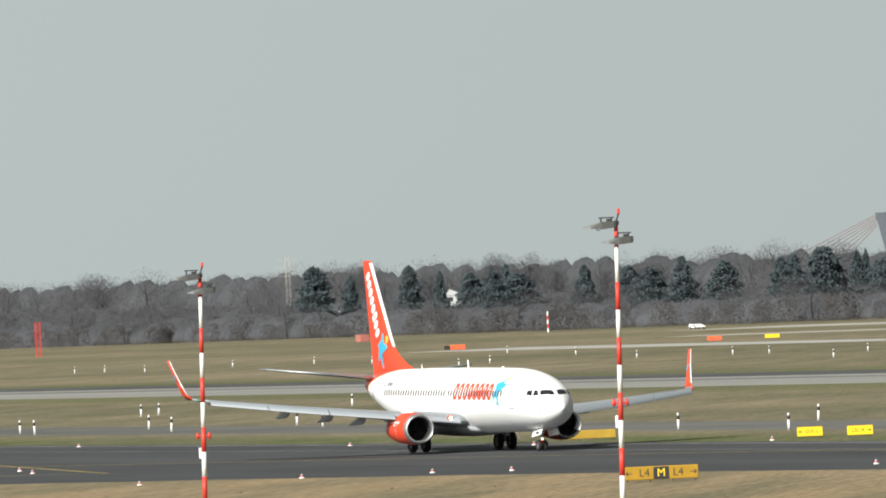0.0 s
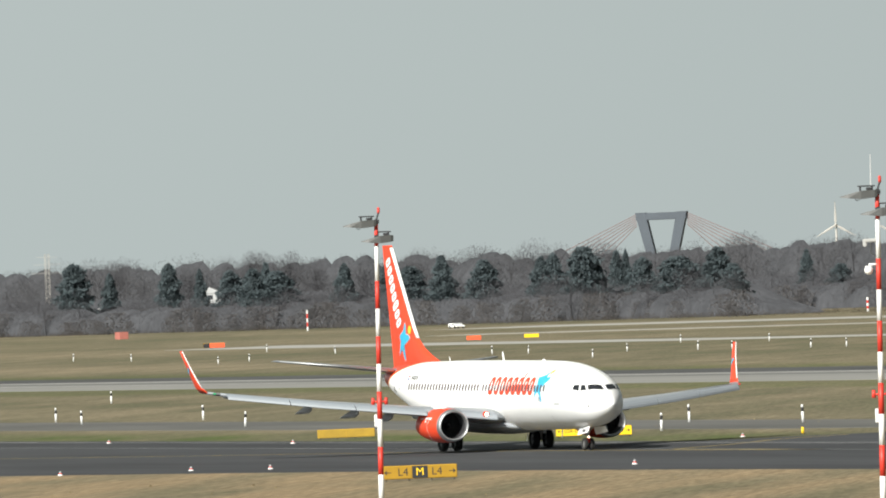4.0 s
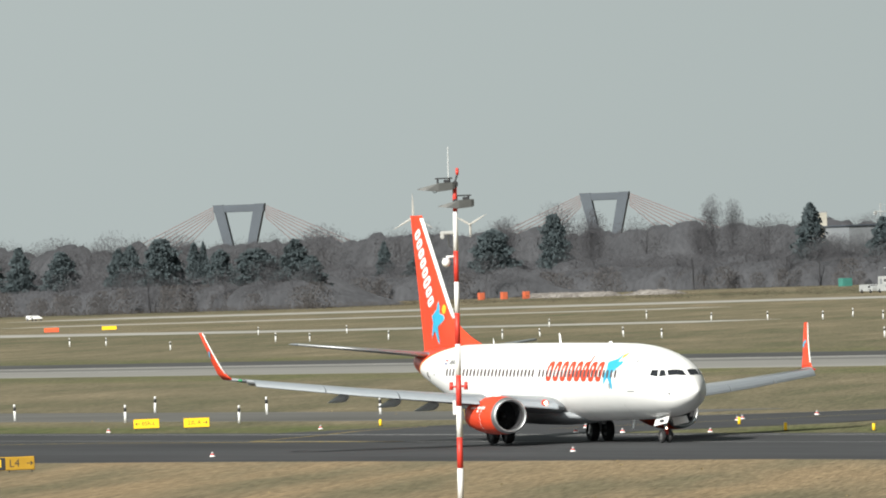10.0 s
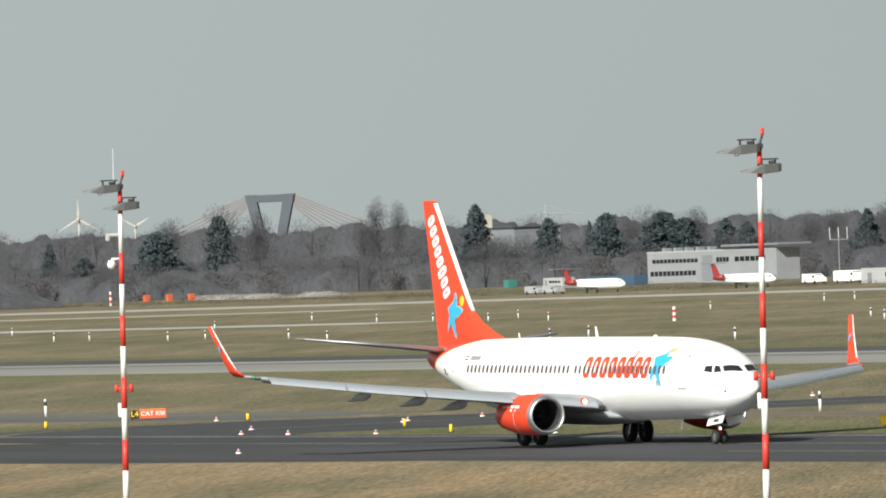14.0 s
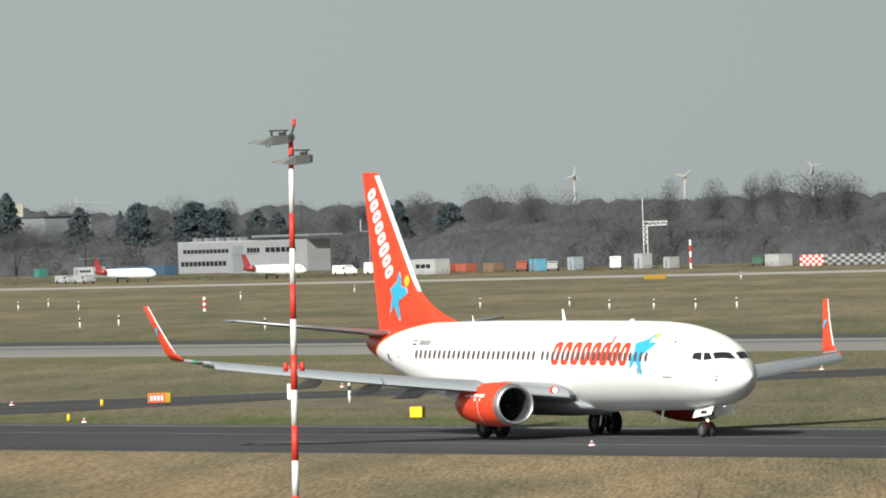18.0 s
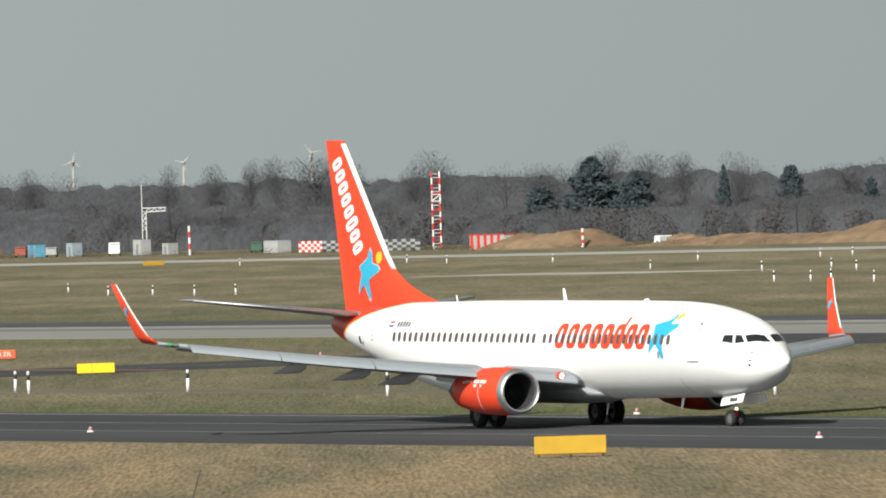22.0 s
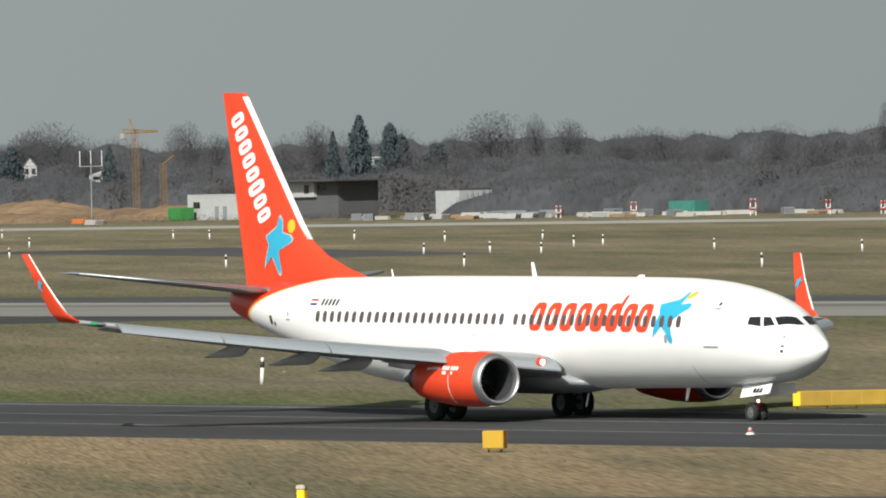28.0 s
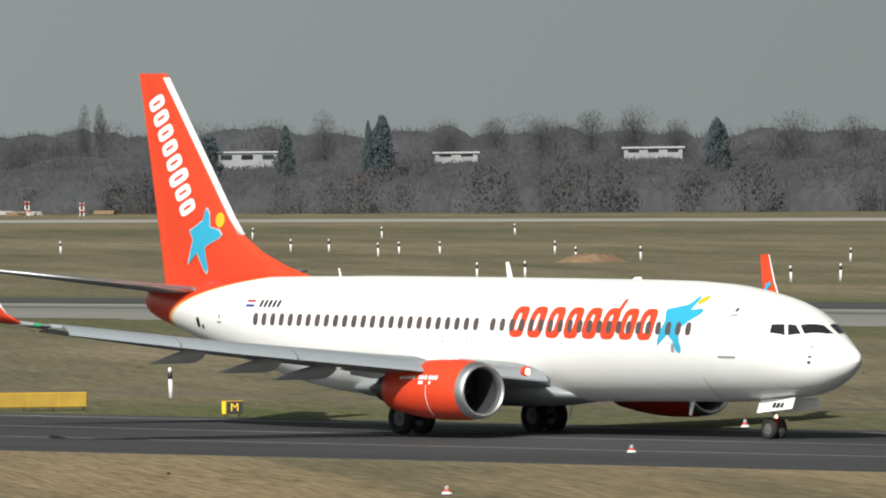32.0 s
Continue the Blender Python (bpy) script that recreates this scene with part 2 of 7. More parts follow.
        l.new(verge.outputs[0], patchy.inputs[0])
        l.new(vary.outputs[0], patchy.inputs[1])
        green.data_type = "RGBA"
        green.inputs[7].default_value = (0.085, 0.108, 0.038, 1)
        l.new(patchy.outputs[0], green.inputs[0])
        l.new(last, green.inputs[6])
        last = green.outputs[2]
    l.new(last, hv.inputs["Color"])
    l.new(mr.outputs[0], hv.inputs["Value"])
    l.new(hv.outputs[0], b.inputs["Base Color"])
    bp = n.new("ShaderNodeBump")
    bp.inputs["Strength"].default_value, bp.inputs["Distance"].default_value = 0.6, 0.15
    l.new(tuft, bp.inputs["Height"])
    l.new(bp.outputs[0], b.inputs["Normal"])
    return m


GRASS = grass_material()
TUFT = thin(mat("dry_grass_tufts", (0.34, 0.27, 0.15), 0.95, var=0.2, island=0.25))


def livery_material():
    """White hull whose tail cone is painted orange-red behind a curved edge with a thin golden rim."""
    m = bpy.data.materials.new("hull_livery")
    m.use_nodes = True
    n, l = m.node_tree.nodes, m.node_tree.links
    b = n["Principled BSDF"]
    b.inputs["Roughness"].default_value, b.inputs["Coat Weight"].default_value = 0.42, 0.1
    tc, sp = n.new("ShaderNodeTexCoord"), n.new("ShaderNodeSeparateXYZ")
    l.new(tc.outputs["Object"], sp.inputs[0])

    def op(kind, a, c):
        k = n.new("ShaderNodeMath")
        k.operation = kind
        for i, v in enumerate((a, c)):
            if isinstance(v, (int, float)):
                k.inputs[i].default_value = v
            else:
                l.new(v, k.inputs[i])
        return k.outputs[0]

    up = op("MAXIMUM", op("SUBTRACT", sp.outputs["Z"], 3.4), 0.0)
    edge = op("SUBTRACT", op("MULTIPLY", op("MULTIPLY", up, up), 1.65), 16.1)
    past = op("SUBTRACT", edge, sp.outputs["X"])
    ramp = n.new("ShaderNodeValToRGB")
    e = ramp.color_ramp.elements
    e[0].position, e[0].color = 0.46, (0.90, 0.90, 0.89, 1)
    e[1].position, e[1].color = 0.56, (0.72, 0.055, 0.02, 1)
    e.new(0.51).color = (0.85, 0.5, 0.12, 1)
    mr = n.new("ShaderNodeMapRange")
    mr.inputs["From Min"].default_value, mr.inputs["From Max"].default_value = -2, 2
    l.new(past, mr.inputs["Value"])
    l.new(mr.outputs[0], ramp.inputs[0])
    nz = n.new("ShaderNodeTexNoise")
    nz.inputs["Scale"].default_value = 0.9
    l.new(tc.outputs["Object"], nz.inputs["Vector"])
    hv = n.new("ShaderNodeHueSaturation")
    r2 = n.new("ShaderNodeMapRange")
    r2.inputs["To Min"].default_value, r2.inputs["To Max"].default_value = 0.95, 1.03
    l.new(nz.outputs[0], r2.inputs["Value"])
    l.new(r2.outputs[0], hv.inputs["Value"])
    l.new(ramp.outputs[0], hv.inputs["Color"])
    l.new(hv.outputs[0], b.inputs["Base Color"])
    return m


LIVERY = livery_material()

# ================= mesh helpers =================
def link(name, verts, faces, material, parent=None, label="", smooth=True):
    me = bpy.data.meshes.new(name)
    me.from_pydata([tuple(v) for v in verts], [], faces)
    me.validate()
    if smooth:
        me.polygons.foreach_set("use_smooth", [True] * len(me.polygons))
    for m in material if isinstance(material, (list, tuple)) else (material,):
        me.materials.append(m)
    ob = new(name, me)
    if parent:
        ob.parent = parent
    if label:
        tagged(ob, label)
    return ob


def part(name, bm, material, parent=None, label="", smooth=False):
    me = bpy.data.meshes.new(name)
    bm.normal_update()
    bm.to_mesh(me)
    bm.free()
    if smooth:
        me.polygons.foreach_set("use_smooth", [True] * len(me.polygons))
    for m in material if isinstance(material, (list, tuple)) else (material,):
        me.materials.append(m)
    ob = new(name, me)
    if parent:
        ob.parent = parent
    if label:
        tagged(ob, label)
    return ob


def box(bm, c, size, bevel=0.0, rot=0.0, m=0):
    """A box, centred at c, turned rot degrees about z."""
    r = bmesh.ops.create_cube(bm, size=1, matrix=pose(*c, 0, 0, rot) @ Matrix.Diagonal((*size, 1)))
    fs = {f for v in r["verts"] for f in v.link_faces}
    for f in fs:
        f.material_index = m
    if bevel:
        bmesh.ops.bevel(bm, geom=list({e for f in fs for e in f.edges}), offset=bevel, segments=2, affect="EDGES", material=-1)
    return bm


def tube(bm, p, q, r0, r1=None, seg=12, m=0, cap=True):
    p, q = Vector(p), Vector(q)
    d = q - p
    t = Matrix.Translation((p + q) / 2) @ d.to_track_quat("Z", "Y").to_matrix().to_4x4()
    r = bmesh.ops.create_cone(bm, cap_ends=cap, segments=seg, radius1=r0, radius2=r0 if r1 is None else r1, depth=d.length, matrix=t)
    for f in {f for v in r["verts"] for f in v.link_faces}:
        f.material_index = m
    return bm


def ball(bm, c, size, m=0, u=10, v=7):
    r = bmesh.ops.create_uvsphere(bm, u_segments=u, v_segments=v, radius=1, matrix=Matrix.Translation(c) @ Matrix.Diagonal((*size, 1)))
    for f in {f for w in r["verts"] for f in w.link_faces}:
        f.material_index = m
    return bm


def loft(rings, close=True):
    """Vertices and faces of a skin over rings of equal length, with its ends closed."""
    n = len(rings[0])
    v = [p for r in rings for p in r]
    f = [(i * n + j, i * n + (j + 1) % n, (i + 1) * n + (j + 1) % n, (i + 1) * n + j) for i in range(len(rings) - 1) for j in range(n)]
    if close:
        f += [tuple(range(n - 1, -1, -1)), tuple(range((len(rings) - 1) * n, len(rings) * n))]
    return v, f


def prism(poly, lo, hi):
    """Upright slab over a polygon in x, y."""
    n = len(poly)
    v = [(x, y, lo) for x, y in poly] + [(x, y, hi) for x, y in poly]
    return v, [tuple(range(n - 1, -1, -1)), tuple(range(n, 2 * n))] + [(i, (i + 1) % n, n + (i + 1) % n, n + i) for i in range(n)]


def thing(name, at, label, category, group="", rz=0.0):
    ob = new(name)
    ob.empty_display_size = 0.3
    ob.matrix_basis = pose(*at, 0, 0, rz)
    return tagged(ob, label, category, group)


# ================= ground and pavements =================
def ground_sheet():
    xs = sorted({-6500, -4500, -3200, -2400, -1800, -1300, -900, -700, -500, -380, -300, -200, 0, 600, 2000, 4500})
    ys = [-2500, -600, -100, 100, 180, 240, 330, 450, 600, 800, 1000, 1400, 2200, 3500, 6500]
    v = [(x, y, -0.12) for y in ys for x in xs]
    n = len(xs)
    f = [(j * n + i, j * n + i + 1, (j + 1) * n + i + 1, (j + 1) * n + i) for j in range(len(ys) - 1) for i in range(n - 1)]
    tagged(link("ground", v, f, GRASS, smooth=False), "flat winter airfield turf in straw and dull green bands", "ground", kind="structure")


GRADE = -0.1


def strip(name, poly, material, label, category, top=0.0):
    top += GRADE
    v, f = prism(poly, top - 0.12, top)
    return tagged(link(name, v, f, material, smooth=False), label, category, kind="structure")


def marking(name, pts, width, material, parent, z=0.006):
    """A painted line along a path, as a thin film on the pavement."""
    v, f = [], []
    z += GRADE
    for i, (x, y) in enumerate(pts):
        a, b = pts[max(0, i - 1)], pts[min(len(pts) - 1, i + 1)]
        d = Vector((b[0] - a[0], b[1] - a[1])).normalized()
        v += [(x - d.y * width / 2, y + d.x * width / 2, z), (x + d.y * width / 2, y - d.x * width / 2, z)]
    f = [(2 * i, 2 * i + 1, 2 * i + 3, 2 * i + 2) for i in range(len(pts) - 1)]
    return link(name, v, f, material, parent, smooth=False)


def arc(cx, cy, r, a0, a1, n=14):
    return [(cx + r * math.cos(radians(a0 + (a1 - a0) * i / n)), cy + r * math.sin(radians(a0 + (a1 - a0) * i / n))) for i in range(n + 1)]


ground_sheet()
# taxiway on which the airliner rolls, with the fillet of a turn-off towards the camera at its far end
near_edge = [(300, 212), (-235, 212), (-470, 211.5), (-500, 208)] + [(-500 - 12 * i, 208 - 0.045 * (12 * i) - 0.0011 * (12 * i) ** 2) for i in range(1, 12)] + [(-690, 150), (-3000, -700)]
taxiway = strip("taxiway", [(-3000, 240.5)] + near_edge[::-1] + [(300, 240.5)], ASPHALT, "dark asphalt taxiway with worn edge lines", "taxiway")
marking("edge_line", [(-3000, 238.6), (300, 238.6)], 0.22, PAINT_W, taxiway)
marking("edge_line", [(-3000, 237.9), (300, 237.9)], 0.14, PAINT_W, taxiway)
marking("centre_line", [(-3000, 229.6), (300, 229.6)], 0.16, PAINT_W, taxiway)
marking("edge_line", [(300, 221.5), (-460, 221.5)], 0.15, PAINT_W, taxiway)
marking("lead_line", [(-560, 229.6), (-579, 229.2), (-582, 229.3), (-590, 236), (-600, 243), (-606, 250)], 0.3, PAINT_Y, taxiway)
marking("lead_line", [(-700, 210), (-652, 201.5), (-640, 199.5), (-649, 196.5), (-700, 185)], 0.3, PAINT_Y, taxiway)
marking("lead_line", [(-560, 229.6), (-600, 227), (-660, 214), (-720, 198)], 0.3, PAINT_Y, taxiway)
# turn-off between taxiway and runway
exit_poly = [(-606, 240.5), (-608, 250), (-606, 262), (-594, 270), (-590, 285), (-590, 330)] + arc(-628, 330, 38, 0, 90, 8) + \
    [(-490, 368)] + arc(-528, 330, 38, 90, 180, 8) + [(-566, 285), (-567, 275), (-561, 263), (-556, 254), (-557, 247), (-558, 243), (-556, 240.5)]
strip("turn_off", exit_poly, ASPHALT, "dark asphalt turn-off between taxiway and runway", "taxiway", top=0.004)
turn = bpy.data.objects["turn_off"]
marking("edge_line", [(-607, 261), (-596, 267.2), (-590.8, 275), (-590.6, 300)], 0.25, PAINT_W, turn, 0.01)
marking("lead_line", [(-578, 246), (-578, 366)], 0.3, PAINT_Y, turn, 0.01)
marking("stop_line", [(-589, 300), (-567, 300)], 1.0, mat("faded_red_marking", (0.30, 0.13, 0.11), 0.8, var=0.2), turn, 0.01)
strip("service_road", [(-1500, 262), (-640, 259), (-612, 262), (-612, 276), (-640, 274), (-1500, 283)], PALE_ASPHALT, "weathered grey service road beside the taxiway", "road", top=0.004)
strip("cross_road", [(-560, 262), (-500, 266), (-360, 262), (-250, 254), (-250, 256), (-360, 264.5), (-500, 270), (-560, 270)], mat("trodden_soil", (0.12, 0.10, 0.07), 0.95, var=0.25, scale=0.4), "trodden dark track in the turf", "track", top=-0.012)
# first runway: pale slabs, dark far shoulder, white edge line
runway = strip("runway", [(-4500, 368), (1500, 368), (1500, 401), (-4500, 401)], CONCRETE, "pale concrete runway with dark rubber streaks", "runway")
strip("runway_shoulder", [(-4500, 401), (1500, 401), (1500, 417), (-4500, 417)], OLD_ASPHALT, "dark asphalt shoulder of the runway", "runway")
marking("runway_line", [(-4500, 399.4), (1500, 399.4)], 0.9, PAINT_W, runway)
marking("runway_line", [(-4500, 385), (-1000, 385)], 0.6, PAINT_W, runway)
marking("rubber_streak", [(-1400, 392), (-300, 392)], 4.5, mat("rubber_stain", (0.12, 0.12, 0.115), 0.85, var=0.2, scale=0.2, stretch=(0.05, 1, 1)), runway)
# second runway and its taxi strips in the distance
strip("far_runway", [(-2130, 786), (1500, 786), (1500, 812), (-2130, 812)], CONCRETE_LT, "pale far runway in front of the woods", "runway")
strip("far_taxi_strip", [(-1790, 612), (-1500, 590), (-1330, 588), (-1330, 600), (-1500, 604), (-1790, 634)], CONCRETE_LT, "pale far taxi strip in the turf", "taxiway")
strip("far_taxi_strip", [(-1900, 700), (-1640, 720), (-1640, 731), (-1900, 712)], CONCRETE_LT, "pale far taxi strip in the turf", "taxiway")
strip("far_pad", [(-1105, 616), (-1052, 616), (-1040, 626), (-1100, 628)], CONCRETE_LT, "pale concrete pad in the turf", "pad")
strip("far_pad", [(-985, 610), (-845, 566), (-835, 580), (-960, 630)], OLD_ASPHALT, "dark asphalt pad in the turf", "pad")
strip("near_road", [(-330, 150), (-240, 187), (-180, 197), (-100, 200), (-100, 192), (-180, 189), (-236, 180), (-320, 140)], OLD_ASPHALT, "narrow asphalt road in the near turf", "road")

# ================= the airliner =================
# hull stations: distance aft of the nose, top, bottom, half width
HULL = [(0, 2.87, 2.75, 0.06), (0.12, 3.04, 2.58, 0.24), (0.4, 3.22, 2.34, 0.45), (0.8, 3.44, 2.12, 0.72), (1.3, 3.72, 1.89, 1.02), (1.75, 3.98, 1.73, 1.26),
        (2.3, 4.33, 1.6, 1.46), (2.9, 4.58, 1.52, 1.6), (3.7, 4.8, 1.44, 1.72), (5.0, 5.03, 1.37, 1.83), (6.5, 5.19, 1.32, 1.88), (9, 5.28, 1.28, 1.88), (13, 5.28, 1.2, 1.88)]
HULL += [(24.5, 5.25, 1.17, 1.88), (27, 5.21, 1.31, 1.86), (29.5, 5.18, 1.71, 1.76), (32, 5.13, 2.27, 1.52), (34.5, 5.03, 2.89, 1.16), (36.5, 4.86, 3.42, 0.76), (37.6, 4.7, 3.76, 0.45), (38.0, 4.5, 4.05, 0.15)]
MAIN = 19.6
FIN_DROP = 0.22


def hull(s):
    """Top, bottom and half width of the hull at a station, on monotone curves."""
    k = max(0, min(len(HULL) - 2, next((i for i in range(len(HULL) - 1) if HULL[i + 1][0] >= s), len(HULL) - 2)))
    p = [HULL[max(0, min(len(HULL) - 1, i))] for i in (k - 1, k, k + 1, k + 2)]
    h = p[2][0] - p[1][0]
    u, out = (s - p[1][0]) / h, []
    for c in (1, 2, 3):
        d = (p[2][c] - p[1][c]) / h
        m = []
        for a, b, e in ((0, 1, 2), (1, 2, 3)):
            lo = (p[b][c] - p[a][c]) / (p[b][0] - p[a][0]) if p[b][0] != p[a][0] else d
            hi = (p[e][c] - p[b][c]) / (p[e][0] - p[b][0]) if p[e][0] != p[b][0] else d
            m.append(0 if lo * hi <= 0 else 2 * lo * hi / (lo + hi))
        out.append((2 * u**3 - 3 * u**2 + 1) * p[1][c] + (u**3 - 2 * u**2 + u) * h * m[0] + (3 * u**2 - 2 * u**3) * p[2][c] + (u**3 - u**2) * h * m[1])
    return out


def skin(s, a, side=1, lift=0.008):
    """A point on the hull: a is the angle from straight up, in degrees; side 1 is starboard."""
    top, bot, hw = hull(s)
    a = radians(a)
    return MAIN - s, -side * (hw + lift) * math.sin(a), (top + bot) / 2 + ((top - bot) / 2 + lift) * math.cos(a)


def on_side(s, z, side=1, lift=0.008):
    top, bot, hw = hull(s)
    return skin(s, math.degrees(math.acos(max(-1, min(1, (z - (top + bot) / 2) / ((top - bot) / 2))))), side, lift)


FIN_LE = [(5.15, 27.6), (5.4, 28.8), (5.75, 30.2), (6.2, 31.5), (6.75, 32.5), (7.3, 33.05), (12.4, 37.05)]
FIN_TE = [(5.15, 37.08), (12.4, 38.6)]


def along(table, z):
    return float(np.interp(z, [a for a, _ in table], [b for _, b in table]))


def fin_half(z, s):
    """Half thickness of the fin at height z, station s."""
    le, te = along(FIN_LE, z), along(FIN_TE, z)
    u = (s - le) / (te - le)
    return max(0.05, (0.09 + 0.02 * (12.4 - z)) * 2.6 * math.sqrt(max(u, 0)) * (1 - u)) if u < 1 else 0.01


def on_fin(s, z, side=1, lift=0.012):
    return MAIN - s, -side * (fin_half(z, s) + lift), z - FIN_DROP


def fan_patch(name, outline, centre, surf, material, parent, rings=4, label=""):
    """A painted shape that hugs a surface: outline and centre in station and height."""
    n = len(outline)
    v = [surf(*centre)]
    for r in range(1, rings + 1):
        v += [surf(centre[0] + (s - centre[0]) * r / rings, centre[1] + (z - centre[1]) * r / rings) for s, z in outline]
    f = [(0, 1 + i, 1 + (i + 1) % n) for i in range(n)]
    f += [(1 + r * n + i, 1 + (r + 1) * n + i, 1 + (r + 1) * n + (i + 1) % n, 1 + r * n + (i + 1) % n) for r in range(rings - 1) for i in range(n)]
    return link(name, v, f, material, parent, label)


def pill(cs, cz, w, h, slant=0.0, n=20, p=3.2, turn=0.0):
    """Outline of a rounded bar, leaning by slant metres a metre."""
    out = []
    for i in range(n):
        a = 2 * math.pi * i / n
        c, s = math.cos(a), math.sin(a)
        x, y = w / 2 * abs(c) ** (2 / p) * (1 if c >= 0 else -1), h / 2 * abs(s) ** (2 / p) * (1 if s >= 0 else -1)
        x -= slant * y
        out.append((cs + x * math.cos(turn) - y * math.sin(turn), cz + x * math.sin(turn) + y * math.cos(turn)))
    return out


def star_outline(cs, cz, r, flip=1, wide=1.0, turn=((-299, 0), (61, 0))):
    """A leaping five-armed star; arms of unequal reach."""
    arms = ((61, 0.89), (57, 0.97), (51, 0.86), (40, 0.58), (27, 0.92), (21, 1.02), (15, 0.92), (-20, 0.36), (-48, 0.3), (-64, 0.54), (-69, 0.94), (-75, 1.03), (-82, 0.94), (-118, 0.46), (-126, 0.76),
            (-129, 1.02), (-138, 0.84), (-153, 0.6), (-184, 0.42), (-207, 0.57), (-217, 0.63), (-238, 0.5), (-292, 0.57))
    return [(cs - flip * wide * r * q * math.cos(radians(a + np.interp(a, *zip(*turn)))), cz + r * q * math.sin(radians(a + np.interp(a, *zip(*turn))))) for a, q in arms]


FIN_TURN = ((-292, 14), (-217, 12), (-129, -4), (-75, 0), (21, -12), (40, 0), (57, 16), (61, 16))


def hang(side, y):
    """Lowers the far wing towards its tip to fit the camera's view."""
    return 0.02 * max(0.0, y - 3.0) if side < 0 else 0.0


def wing_loft(rows, side, chord=(0.0, 1.0), n=11, lift=0.0):
    """Skin over wing sections (span, height, leading edge, trailing edge, thickness), limited to a part of the chord."""
    us = [chord[0] + (chord[1] - chord[0]) * (1 - math.cos(math.pi * i / n)) / 2 for i in range(n + 1)]
    rings = []
    for k, (y, z, le, te, t) in enumerate(rows):
        a, b = rows[max(0, k - 1)], rows[min(len(rows) - 1, k + 1)]
        d = Vector((b[0] - a[0], b[1] - a[1])).normalized()
        half = lambda u: t / 2 * (2.969 * math.sqrt(u) - 1.26 * u - 3.516 * u * u + 2.843 * u**3 - 1.015 * u**4) + 0.004 + lift
        up = [(le + u * (te - le), half(u)) for u in us]
        dn = [(le + u * (te - le), -half(u) * 0.8) for u in reversed(us)]
        rings.append([(MAIN - s, -side * (y - d.y * h), z + d.x * h - hang(side, y)) for s, h in up + dn])
    return loft(rings)


WING = [(1.5, 1.95, 14.0, 21.9, 1.05), (2.6, 2.08, 14.5, 21.75, 0.95), (4.9, 2.32, 15.5, 21.5, 0.72), (6.0, 2.44, 16.1, 21.5, 0.62), (11.0, 2.98, 18.75, 22.35, 0.42), (16.3, 3.66, 21.8, 23.5, 0.2)]
TIP = [(16.3, 3.66, 21.8, 23.5, 0.2), (16.72, 3.76, 22.9, 24.3, 0.16), (16.88, 4.05, 23.45, 24.6, 0.13), (17.05, 4.6, 23.95, 24.85, 0.11), (17.24, 5.3, 24.5, 25.2, 0.09), (17.5, 6.22, 25.1, 25.6, 0.06)]
STAB = [(0.3, 4.55, 33.7, 37.6, 0.36), (1.0, 4.65, 34.2, 37.75, 0.33), (7.0, 5.33, 38.0, 39.1, 0.13), (7.16, 5.35, 38.3, 39.1, 0.06)]


def lathe(profile, y, z, seg=40, flat=1.0):
    """Rings about a fore-and-aft axis: profile of station and radius; flat squeezes the lower half."""
    rings = []
    for s, r in profile:
        ring = []
        for j in range(seg):
            a = 2 * math.pi * j / seg
            h = r * math.cos(a)
            ring.append((MAIN - s, y + r * math.sin(a), z + (h if h > 0 else h * flat)))
        rings.append(ring)
    return rings


def wheel_mesh(bm, y, r, w, rim):
    """A tyre with rounded shoulders and a recessed hub, on the y axis."""
    prof = [(-w / 2 * 0.55, rim), (-w / 2, rim * 1.25), (-w / 2, r * 0.86), (-w / 2 * 0.72, r * 0.97), (-w / 2 * 0.3, r), (w / 2 * 0.3, r), (w / 2 * 0.72, r * 0.97), (w / 2, r * 0.86), (w / 2, rim * 1.25), (w / 2 * 0.55, rim)]
    seg = 28
    rows = [[bm.verts.new((q * math.cos(2 * math.pi * j / seg), y + p, q * math.sin(2 * math.pi * j / seg))) for j in range(seg)] for p, q in prof]
    for i in range(len(prof) - 1):
        for j in range(seg):
            bm.faces.new((rows[i][j], rows[i + 1][j], rows[i + 1][(j + 1) % seg], rows[i][(j + 1) % seg]))


def rim_mesh(bm, y, w, rim):
    tube(bm, (0, y - w * 0.3, 0), (0, y + w * 0.3, 0), rim * 1.02, seg=20)
    for e in (-1, 1):
        tube(bm, (0, y + e * w * 0.3, 0), (0, y + e * w * 0.45, 0), rim * 0.4, rim * 0.3, seg=12)
        for k in range(6):
            a = k * math.pi / 3
            ball(bm, (rim * 0.7 * math.cos(a), y + e * w * 0.3, rim * 0.7 * math.sin(a)), (rim * 0.13, 0.02, rim * 0.13), u=6, v=4)


RIM = mat("dull_rim", (0.14, 0.14, 0.142), 0.5, metal=0.3, var=0.15)


def axle(name, x, y, z, pitch_y, r, w, rim, plane):
    ax = part(name, tube(bmesh.new(), (0, -pitch_y - 0.05, 0), (0, pitch_y + 0.05, 0), r * 0.14), DARK_METAL, plane)
    ax.matrix_basis = pose(x, y, z)
    for e in (-1, 1):
        b = bmesh.new()
        wheel_mesh(b, e * pitch_y, r, w, rim)
        t = part("tyre", b, TYRE, ax, smooth=True)
        b = bmesh.new()
        rim_mesh(b, e * pitch_y, w, rim)
        part("rim", b, RIM, ax, "dull grey wheel rim")
    return ax


SLAT = mat("slat_pale_grey", (0.24, 0.265, 0.29), 0.5, var=0.05)
FAIRING = mat("fairing_pale_grey", (0.42, 0.43, 0.44), 0.45, var=0.06)
TAIL_GREY = mat("tailplane_grey", (0.20, 0.22, 0.24), 0.45, var=0.08)


